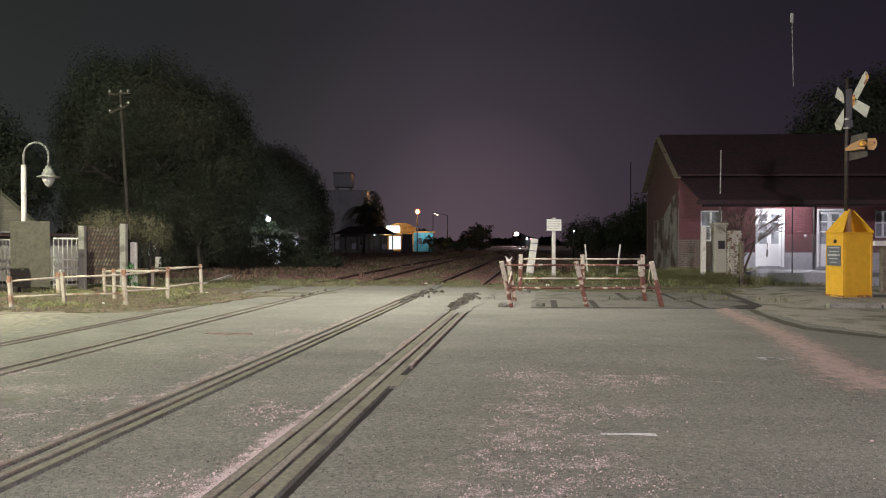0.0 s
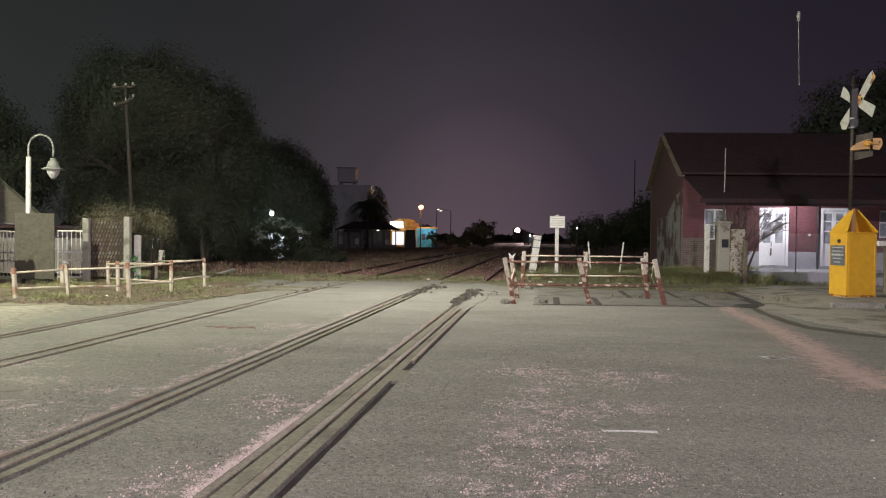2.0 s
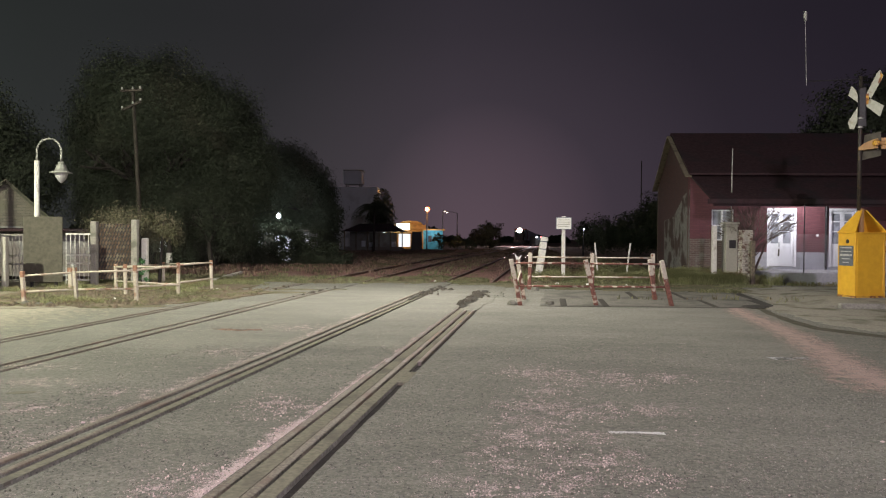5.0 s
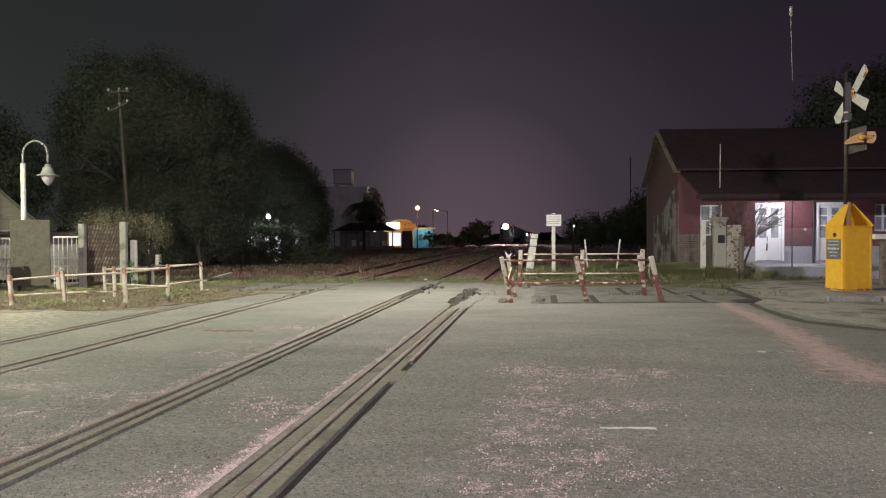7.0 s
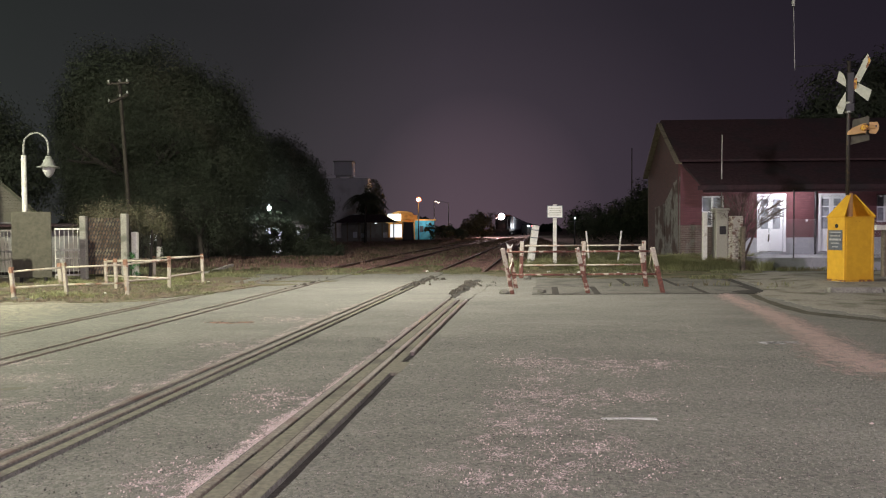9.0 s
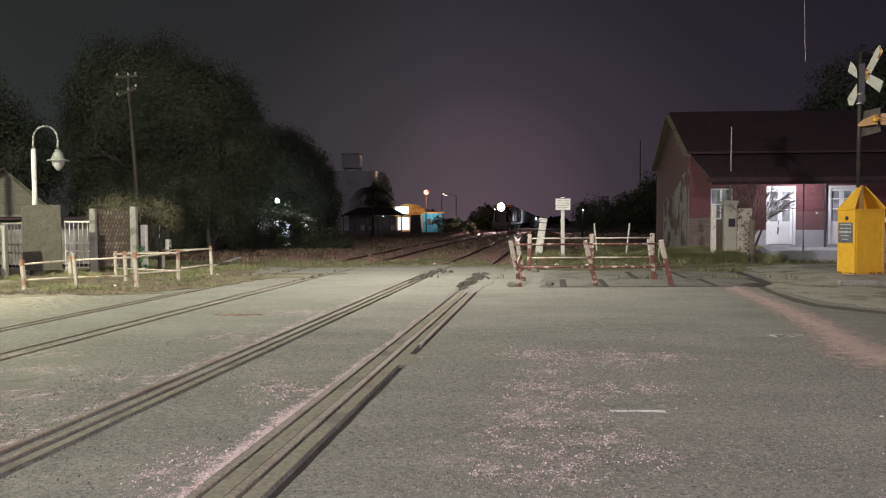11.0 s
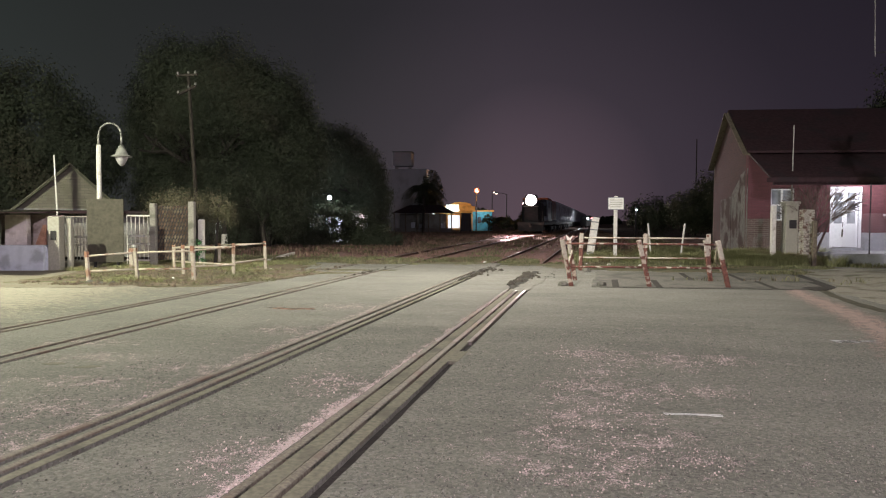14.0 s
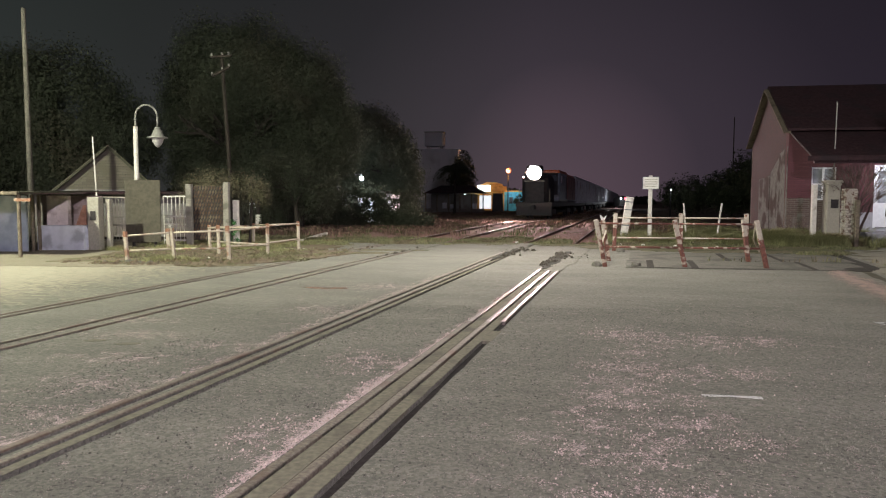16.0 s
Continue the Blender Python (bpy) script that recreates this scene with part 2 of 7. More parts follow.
SAND = mat("pale_sand", (0.24, 0.217, 0.158), (0.175, 0.157, 0.114), 0.95, grain=50, stain=1.2, bump=0.01, third=(0.17, 0.15, 0.105), amount=0.5, sharp=0.2)


def grit_mat(name, a, b):
    """Loose grit that thins out into single specks where the sheet's density falls."""
    m = mat(name, a, b, 0.95, grain=90, stain=4, bump=0.01, third=tuple(c * 0.8 for c in a), amount=0.5)
    n, l = m.node_tree.nodes, m.node_tree.links
    tc, at = n.new("ShaderNodeTexCoord"), n.new("ShaderNodeAttribute")
    at.attribute_name = "grit_amount"
    speck, clump = n.new("ShaderNodeTexNoise"), n.new("ShaderNodeTexNoise")
    for tex, s, d, r in ((speck, 66, 4, 0.8), (clump, 6.5, 7, 0.72)):
        tex.inputs["Scale"].default_value, tex.inputs["Detail"].default_value, tex.inputs["Roughness"].default_value = s, d, r
        l.new(tc.outputs["Object"], tex.inputs["Vector"])
    mixed = n.new("ShaderNodeMath")
    mixed.operation = "MULTIPLY_ADD"
    mixed.inputs[1].default_value = 1.5
    fat = n.new("ShaderNodeMath")
    fat.operation = "MULTIPLY"
    fat.inputs[1].default_value = 1.7
    l.new(speck.outputs[0], fat.inputs[0])
    l.new(clump.outputs[0], mixed.inputs[0]), l.new(fat.outputs[0], mixed.inputs[2])
    total = n.new("ShaderNodeMath")
    total.operation = "MULTIPLY_ADD"
    total.inputs[1].default_value = 0.36
    l.new(at.outputs["Fac"], total.inputs[0]), l.new(mixed.outputs[0], total.inputs[2])
    rng_ = n.new("ShaderNodeMapRange")
    rng_.inputs[1].default_value, rng_.inputs[2].default_value = 1.84, 1.88
    l.new(total.outputs[0], rng_.inputs[0]), l.new(rng_.outputs[0], n["Principled BSDF"].inputs["Alpha"])
    return m


RED_DUST = grit_mat("reddish_grit", (0.40, 0.302, 0.25), (0.29, 0.22, 0.18))
SAND_DUST = grit_mat("sand_dust", (0.36, 0.333, 0.252), (0.275, 0.254, 0.192))
PINK_DUST = grit_mat("pinkish_grit", (0.56, 0.455, 0.42), (0.40, 0.325, 0.30))
AGGREGATE = mat("dark_exposed_aggregate", (0.185, 0.182, 0.146), (0.115, 0.113, 0.092), 0.85, grain=40, stain=3, third=(0.20, 0.19, 0.15), amount=0.3, island=0.5)
PEBBLE = mat("pinkish_stone_chips", (0.52, 0.415, 0.375), (0.36, 0.28, 0.25), 0.85, grain=40, stain=8, third=(0.55, 0.46, 0.42), amount=0.4, island=0.4)
ROADRAIL = mat("dirty_road_rail_steel", (0.245, 0.215, 0.160), (0.135, 0.116, 0.088), 0.55, 0.3, grain=40, stain=2, bump=0.002, third=(0.16, 0.11, 0.08), amount=0.45)
# brighter, glossier copy of the rail steel for the stretch where the headlight glints
GLINTRAIL = mat("glinting_worn_rail_top", (0.36, 0.31, 0.27), (0.27, 0.23, 0.195), 0.35, 0.8, grain=60, stain=2.5, bump=0.0008, third=(0.15, 0.105, 0.075), amount=0.45, sharp=0.2)
RUSTRAIL = mat("rust_brown_rail_side", (0.19, 0.125, 0.095), (0.13, 0.088, 0.068), 0.9, grain=30, stain=4)
STEEL = mat("worn_rail_steel", (0.36, 0.30, 0.27), (0.22, 0.175, 0.15), 0.31, 0.75, grain=40, stain=2, third=(0.17, 0.10, 0.07), amount=0.5)
SILTED = mat("silted_groove", (0.092, 0.084, 0.064), (0.060, 0.055, 0.043), 0.95, grain=30, stain=2)
GAP = mat("dirt_filled_groove", (0.060, 0.056, 0.044), (0.034, 0.031, 0.025), 0.95, grain=30, stain=2)
INFILL = mat("rail_infill_tar", (0.185, 0.174, 0.124), (0.128, 0.120, 0.087), 0.9, grain=24, stain=1.5, bump=0.008, third=(0.105, 0.098, 0.074), amount=0.45)
CONCRETE = mat("weathered_concrete", (0.30, 0.285, 0.235), (0.21, 0.20, 0.165), 0.9, grain=25, stain=2.2, bump=0.006, third=(0.14, 0.135, 0.105), amount=0.48)
SLAB = mat("grey_slab", (0.168, 0.160, 0.128), (0.105, 0.101, 0.082), 0.9, grain=28, stain=1.4, bump=0.006, third=(0.09, 0.088, 0.07), amount=0.5)
WHITE = mat("dirty_white_paint", (0.68, 0.66, 0.58), (0.55, 0.53, 0.45), 0.6, grain=18, stain=4, bump=0.002, third=(0.36, 0.32, 0.24), amount=0.42)
DOORWHITE = mat("white_gloss_paint", (0.78, 0.78, 0.79), (0.70, 0.70, 0.71), 0.45, grain=12, stain=3, third=(0.55, 0.54, 0.53), amount=0.36)
RUSTPAINT = mat("rusty_white_paint", (0.50, 0.455, 0.36), (0.40, 0.345, 0.26), 0.75, grain=22, stain=3.2, bump=0.003, third=(0.30, 0.19, 0.13), amount=0.44, sharp=0.09)
ORANGERUST = mat("orange_rust", (0.34, 0.185, 0.115), (0.24, 0.13, 0.085), 0.85, grain=26, stain=9, bump=0.003, third=(0.42, 0.36, 0.28), amount=0.42, sharp=0.1)
REDRUST = mat("flaking_red_and_white_paint", (0.185, 0.080, 0.060), (0.11, 0.055, 0.042), 0.8, grain=26, stain=6.5, bump=0.004, third=(0.42, 0.36, 0.28), amount=0.46, sharp=0.08)
FLAKEWHITE = mat("flaking_dirty_white_paint", (0.46, 0.41, 0.33), (0.34, 0.30, 0.24), 0.8, grain=24, stain=8, bump=0.003, third=(0.20, 0.09, 0.065), amount=0.44, sharp=0.08)
YELLOW = mat("yellow_enamel", (0.70, 0.40, 0.03), (0.62, 0.345, 0.026), 0.42, grain=6, stain=2.5, bump=0.001, third=(0.66, 0.34, 0.02), amount=0.45, sharp=0.25)
YELLOWIN = mat("dull_yellow_metal", (0.42, 0.24, 0.085), (0.33, 0.19, 0.065), 0.6, grain=8, stain=3, third=(0.32, 0.18, 0.07), amount=0.44)
RUSTEDGE = mat("rusted_yellow_edge", (0.62, 0.34, 0.03), (0.45, 0.24, 0.03), 0.7, grain=16, stain=9, bump=0.003, third=(0.20, 0.08, 0.03), amount=0.52, sharp=0.07)
DARKMETAL = mat("dark_painted_metal", (0.035, 0.033, 0.032), (0.022, 0.02, 0.02), 0.55, 0.3, grain=20, stain=5, third=(0.07, 0.045, 0.03), amount=0.35)
RUSTSHEET = mat("rusted_sheet_metal", (0.100, 0.092, 0.068), (0.074, 0.068, 0.050), 0.75, 0.2, grain=9, stain=2.2, bump=0.002, third=(0.118, 0.110, 0.080), amount=0.45, sharp=0.2)
WOODPOLE = mat("weathered_timber", (0.20, 0.17, 0.12), (0.13, 0.11, 0.08), 0.9, grain=16, stain=3, bump=0.006, third=(0.09, 0.075, 0.055), amount=0.45)
DARKWOOD = mat("dark_old_timber", (0.060, 0.052, 0.041), (0.040, 0.034, 0.027), 0.9, grain=16, stain=3, bump=0.006)
BARK = mat("rough_bark", (0.060, 0.052, 0.042), (0.034, 0.030, 0.025), 0.95, grain=14, stain=3, bump=0.02)
LEAF = mat("dark_foliage", (0.088, 0.102, 0.066), (0.068, 0.080, 0.052), 0.9, grain=6, stain=0.22, third=(0.125, 0.116, 0.078), amount=0.48, sharp=0.25, island=0.10, thin=0.45)
DRYLEAF = mat("dry_creeper_leaves", (0.125, 0.112, 0.068), (0.078, 0.072, 0.045), 0.85, grain=6, stain=1.5, third=(0.085, 0.085, 0.045), amount=0.5, island=0.22)
GRASS = mat("trampled_grass", (0.205, 0.205, 0.105), (0.14, 0.148, 0.075), 0.9, grain=4, stain=0.8, third=(0.17, 0.145, 0.09), amount=0.5, island=0.4)
WEED = mat("rank_weeds", (0.32, 0.325, 0.16), (0.235, 0.245, 0.12), 0.9, grain=4, stain=0.8, third=(0.25, 0.20, 0.115), amount=0.46, island=0.30, thin=0.3)
SOIL = mat("churned_soil", (0.185, 0.145, 0.098), (0.095, 0.078, 0.054), 0.95, grain=16, stain=2.5, bump=0.03, third=(0.12, 0.118, 0.06), amount=0.5)
TWIG = mat("bare_twigs", (0.15, 0.115, 0.095), (0.10, 0.075, 0.062), 0.9, grain=20, stain=5)
BRICKRED = brick_mat("painted_red_brick", (0.135, 0.046, 0.052), (0.11, 0.038, 0.043), (0.09, 0.036, 0.04), worn=0.27, plaster=(0.15, 0.068, 0.07))
BRICKOLD = brick_mat("old_worn_brick", (0.13, 0.088, 0.070), (0.095, 0.065, 0.052), (0.20, 0.18, 0.15), worn=0.46, plaster=(0.17, 0.155, 0.135))
WHITEBRICK = brick_mat("whitewashed_rough_brick", (0.26, 0.23, 0.18), (0.20, 0.17, 0.135), (0.10, 0.085, 0.07), w=0.24, h=0.085, worn=0.52, plaster=(0.40, 0.37, 0.30))
# brick of the station's end wall, set darker than the front wall's
GABLEBRICK = brick_mat("dark_end_wall_brick", (0.085, 0.036, 0.032), (0.060, 0.027, 0.025), (0.045, 0.030, 0.026), worn=0.40, plaster=(0.055, 0.036, 0.032))
PEEL = mat("peeling_pale_plaster", (0.24, 0.232, 0.215), (0.16, 0.152, 0.138), 0.9, grain=9, stain=1.1, bump=0.004, third=(0.075, 0.052, 0.046), amount=0.53, sharp=0.10)
PLASTER = mat("stained_plaster", (0.24, 0.235, 0.215), (0.18, 0.175, 0.16), 0.9, grain=12, stain=0.9, bump=0.004, third=(0.17, 0.15, 0.13), amount=0.52, sharp=0.1)
DADO = mat("grey_dado_paint", (0.36, 0.36, 0.38), (0.30, 0.30, 0.32), 0.8, grain=18, stain=2, third=(0.24, 0.235, 0.24), amount=0.45)
ROOF = mat("dark_roof_sheet", (0.050, 0.028, 0.030), (0.036, 0.021, 0.022), 0.75, grain=8, stain=1, third=(0.032, 0.024, 0.025), amount=0.5)
OLDROOF = mat("mossy_roof_tiles", (0.15, 0.138, 0.10), (0.11, 0.102, 0.075), 0.9, grain=12, stain=1.6, third=(0.12, 0.12, 0.075), amount=0.5)
GLASS = mat("dark_window_glass", (0.10, 0.11, 0.13), (0.08, 0.09, 0.10), 0.12, grain=4, stain=2)
SIGNWHITE = mat("sign_white", (0.74, 0.74, 0.66), (0.66, 0.66, 0.58), 0.5, grain=20, stain=6, third=(0.55, 0.53, 0.45), amount=0.42)
SIGNGREY = mat("grey_printed_plate", (0.12, 0.13, 0.14), (0.10, 0.11, 0.12), 0.5, grain=20, stain=6)
INK = mat("faded_lettering", (0.46, 0.45, 0.34), (0.52, 0.51, 0.40), 0.7, grain=30, stain=9)
PALEINK = mat("pale_lettering", (0.48, 0.48, 0.46), (0.42, 0.42, 0.40), 0.6, grain=30, stain=9)
BLUEWALL = mat("blue_wall_paint", (0.08, 0.42, 0.62), (0.07, 0.36, 0.54), 0.7, grain=10, stain=1.5)
ORANGEWALL = mat("ochre_wall_paint", (0.62, 0.36, 0.12), (0.54, 0.31, 0.10), 0.8, grain=10, stain=1.5)
KIOSKPINK = mat("faded_pink_plaster", (0.42, 0.345, 0.31), (0.34, 0.28, 0.25), 0.85, grain=12, stain=1.5, third=(0.20, 0.15, 0.125), amount=0.5)
KIOSKWHITE = mat("white_tiled_counter", (0.58, 0.61, 0.66), (0.50, 0.53, 0.58), 0.4, grain=6, stain=2)
SHEETBLUE = mat("blue_plastic_sheet", (0.36, 0.42, 0.50), (0.26, 0.31, 0.38), 0.3, grain=3, stain=1.2, third=(0.46, 0.52, 0.58), amount=0.5)
LOCODARK = mat("grimy_loco_front", (0.016, 0.016, 0.018), (0.01, 0.01, 0.012), 0.7, grain=4, stain=1)
LOCOSIDE = mat("blue_grey_loco_paint", (0.20, 0.24, 0.29), (0.16, 0.19, 0.23), 0.45, grain=4, stain=1, third=(0.11, 0.12, 0.14), amount=0.45)
LOCORED = mat("orange_red_loco_paint", (0.55, 0.13, 0.045), (0.46, 0.10, 0.04), 0.5, grain=4, stain=1)
WAGON = mat("grey_wagon_paint", (0.36, 0.37, 0.41), (0.28, 0.29, 0.325), 0.4, grain=3, stain=0.8, third=(0.20, 0.17, 0.15), amount=0.42)
LAMPGLASS = mat("milky_lamp_glass", (0.62, 0.60, 0.55), (0.52, 0.50, 0.45), 0.3, grain=8, stain=3)
LAMPGREY = mat("grey_lamp_metal", (0.33, 0.33, 0.28), (0.26, 0.26, 0.22), 0.5, 0.2, grain=12, stain=4)
STRIPE = mat("worn_road_paint", (0.66, 0.66, 0.62), (0.52, 0.52, 0.48), 0.7, grain=30, stain=5, third=(0.25, 0.24, 0.21), amount=0.40)
FAINTPAINT = mat("faint_road_paint", (0.50, 0.50, 0.47), (0.40, 0.40, 0.37), 0.8, grain=30, stain=5, cover=0.515)
HEADLIGHT = glow("headlight_glow", (1.0, 0.74, 0.73), 1700)
SODIUM = glow("sodium_glow", (1.0, 0.19, 0.05), 1.5)
COLDLAMP = glow("cold_lamp_glow", (0.85, 0.92, 1.0), 60)
WARMLAMP = glow("street_lamp_glow", (1.0, 0.94, 0.72), 40)
REDLAMP = glow("red_lamp_glow", (1.0, 0.05, 0.08), 12)
SHOPSIGN = glow("lit_shop_sign", (0.80, 1.0, 0.98), 2.2)
LITWINDOW = glow("lit_window", (0.85, 0.92, 1.0), 1.1)


# ---------------------------------------------------------------- mesh tools
class Geo:
    def __init__(self):
        self.v, self.f = [], []

    def add(self, verts, faces):
        k = len(self.v)
        self.v += [tuple(p) for p in verts]
        self.f += [tuple(i + k for i in q) for q in faces]
        return self

    def box(self, c, s, m=None, cut=0.0):
        """A box of centre c and size s, its upright edges cut by a chamfer, turned by m."""
        x, y, z = (a / 2 for a in s)
        cut = min(cut, x * 0.6, y * 0.6)
        ring = [(-x + cut, -y), (x - cut, -y), (x, -y + cut), (x, y - cut), (x - cut, y), (-x + cut, y), (-x, y - cut), (-x, -y + cut)] if cut else [(-x, -y), (x, -y), (x, y), (-x, y)]
        n = len(ring)
        inset = 1 - (cut / max(x, y) if cut else 0)
        if cut:
            lev = [(-z, 1.0), (z - cut, 1.0), (z, inset)]
        else:
            lev = [(-z, 1.0), (z, 1.0)]
        pts = [Vector((px * k, py * k, h)) for h, k in lev for px, py in ring]
        if m:
            pts = [m @ p for p in pts]
        pts = [p + Vector(c) for p in pts]
        faces = [tuple(range(n - 1, -1, -1)), tuple(range((len(lev) - 1) * n, len(lev) * n))]
        for j in range(len(lev) - 1):
            faces += [(j * n + i, j * n + (i + 1) % n, (j + 1) * n + (i + 1) % n, (j + 1) * n + i) for i in range(n)]
        return self.add(pts, faces)

    def tube(self, a, b, r0, r1=None, n=8, caps=True):
        a, b = Vector(a), Vector(b)
        r1 = r0 if r1 is None else r1
        q = (b - a).to_track_quat("Z", "Y")
        pts = [p + q @ Vector((math.cos(2 * math.pi * i / n) * r, math.sin(2 * math.pi * i / n) * r, 0)) for p, r in ((a, r0), (b, r1)) for i in range(n)]
        f = [(i, (i + 1) % n, n + (i + 1) % n, n + i) for i in range(n)]
        if caps:
            f += [tuple(range(n - 1, -1, -1)), tuple(range(n, 2 * n))]
        return self.add(pts, f)

    def path(self, pts, r, n=8):
        for a, b in zip(pts, pts[1:]):
            self.tube(a, b, r, r, n)
        return self

    def lathe(self, c, prof, n=20):
        """Rings of (radius, height) round an upright axis at c."""
        k = len(prof)
        pts = [(c[0] + r * math.cos(2 * math.pi * i / n), c[1] + r * math.sin(2 * math.pi * i / n), c[2] + h) for r, h in prof for i in range(n)]
        f = [(j * n + i, j * n + (i + 1) % n, (j + 1) * n + (i + 1) % n, (j + 1) * n + i) for j in range(k - 1) for i in range(n)]
        f += [tuple(range(n - 1, -1, -1)), tuple(range((k - 1) * n, k * n))]
        return self.add(pts, f)

    def slab(self, poly, z0, z1):
        """An upright prism over a flat outline, counter-clockwise."""
        n = len(poly)
        pts = [(x, y, z0) for x, y in poly] + [(x, y, z1) for x, y in poly]
        return self.add(pts, [tuple(range(n - 1, -1, -1)), tuple(range(n, 2 * n))] + [(i, (i + 1) % n, n + (i + 1) % n, n + i) for i in range(n)])

    def mesh(self, name, material, smooth=False):
        me = bpy.data.meshes.new(name)
        me.from_pydata(self.v, [], self.f)
        me.materials.append(material)
        if smooth:
            me.polygons.foreach_set("use_smooth", [True] * len(me.polygons))
        me.update()
        return me


def part(name, geo, material, parent, label="", smooth=False):
    ob = new(name, geo.mesh(name, material, smooth))
    ob.parent = parent
    return tagged(ob, label)


def thing(name, label, category, place=(0, 0, 0), turn=0, group="", kind=""):
    ob = new(name)
    ob.matrix_basis = pose(*place, 0, 0, turn)
    return tagged(ob, label, category, group, kind)


def single(name, geo, material, label, category, group="", kind="", smooth=False):
    return tagged(new(name, geo.mesh(name, material, smooth)), label, category, group, kind)


rng = random.Random(7)


# ---------------------------------------------------------------- the tracks' lines
SLOPE_Y, SLOPE = (25.0, 35.0, 45.0, 58.0, 75.0, 110.0, 218.0), (0.110, 0.118, 0.130, 0.155, 0.147, 0.139, 0.135)
BEND_Y, BEND = np.linspace(25.0, 375.0, 701), [0.0]
for k in range(700):
    BEND.append(BEND[-1] + 0.5 * float(np.interp(25.25 + 0.5 * k, SLOPE_Y, SLOPE)))
BEND = np.array(BEND)


def line_a(y):
    """Centre of the track that the train runs on: straight over the road, then a slow bend."""
    if y <= 25.0:
        return -6.81 + 0.117 * y
    return -3.885 + float(np.interp(y, BEND_Y, BEND))


def line_b(y):
    return -2.82 + 0.136 * y


ROAD_NEAR, ROAD_FAR = -14.0, 24.6
# ---------------------------------------------------------------- ground and road
g = Geo()
xs = sorted({-900, -400, -150, -80, *range(-50, 51, 2), 80, 150, 400, 900})
ys = sorted({-300, -100, -40, *range(-20, 101, 2), 130, 180, 260, 400, 900, 2500})
for y in ys:
    for x in xs:
        near = ROAD_FAR + 1.0 < y < 100 and abs(x) < 50
        z = -0.06 + (0.05 * noise.noise((x * 0.23, y * 0.21, 0)) if near else 0)
        g.v.append((x, y, z - 0.06))
w = len(xs)
for j in range(len(ys) - 1):
    for i in range(w - 1):
        g.f.append((j * w + i, j * w + i + 1, (j + 1) * w + i + 1, (j + 1) * w + i))
single("ground", g, GROUND, "bare dry earth with patches of thin grass", "ground", kind="structure", smooth=True)

RAIL_SETS = []  # offset from the centre line of each strip of steel or groove: (line, offset, width, kind)
for off, wid, kd in ((-1.06, 0.06, "rail"), (-1.015, 0.03, "groove"), (-0.885, 0.08, "rail"), (-0.82, 0.05, "groove"), (0.49, 0.06, "rail"), (0.543, 0.046, "groove"), (0.70, 0.026, "groove"), (0.755, 0.065, "rail"), (0.813, 0.05, "groove")):
    RAIL_SETS.append((line_a, off, wid, kd))
for off, wid, kd in ((-0.87, 0.07, "rail"), (-0.81, 0.035, "groove"), (-0.70, 0.065, "rail"), (-0.642, 0.04, "groove"), (-0.50, 0.065, "groove"),
                     (0.83, 0.065, "rail"), (0.876, 0.027, "groove"), (1.05, 0.07, "rail"), (1.101, 0.032, "groove"), (1.27, 0.085, "groove")):
    RAIL_SETS.append((line_b, off, wid, kd))

# The road: strips of asphalt between the steel, open at the grooves
edges = []
for fn, off, wid, kd in RAIL_SETS:
    edges.append((fn, off - wid / 2, off + wid / 2, kd))
road = thing("road", "worn grey asphalt road with grit and sand drifts", "road", kind="structure")
g = Geo()
steps = [ROAD_NEAR + (ROAD_FAR - ROAD_NEAR) * i / 160 for i in range(161)]
bounds = [(None, -120.0)]
for fn, a, b, kd in edges:
    bounds += [(fn, a), (fn, b)]
bounds.append((None, 120.0))


def at_line(b, y):
    return b[1] if b[0] is None else b[0](y) + b[1]


for left, right in zip(bounds[0::2], bounds[1::2]):
    k = len(g.v)
    for y in steps:
        for q in (left, right):
            wob = 0.011 * noise.noise((q[1] * 7, y * 3.1, 1)) if q[0] else 0.0
            g.v += [(at_line(q, y) + wob, y, 0.0), (at_line(q, y) + wob, y, -0.07)]
    for j in range(len(steps) - 1):
        a = k + 4 * j
        g.f += [(a, a + 2, a + 6, a + 4), (a, a + 4, a + 5, a + 1), (a + 2, a + 3, a + 7, a + 6)]
    e = k + 4 * (len(steps) - 1)
    g.f.append((e, e + 2, e + 3, e + 1))
part("asphalt", g, ASPHALT, road)
for fills, deep, bed_mat, lab in ((lambda fn, off: fn is line_a, -0.014, SILTED, "grooves silted up with dirt"), (lambda fn, off: fn is line_b, -0.035, GAP, "dark dirt in the flangeway grooves")):
    g = Geo()
    for fn, off, wid, kd in RAIL_SETS:
        if kd == "groove" and fills(fn, off):
            k = len(g.v)
            for y in (ROAD_NEAR, ROAD_FAR):
                g.v += [(fn(y) + off - wid / 2, y, deep), (fn(y) + off + wid / 2, y, deep)]
            g.f.append((k, k + 1, k + 3, k + 2))
    part("groove_bed", g, bed_mat, road, lab)


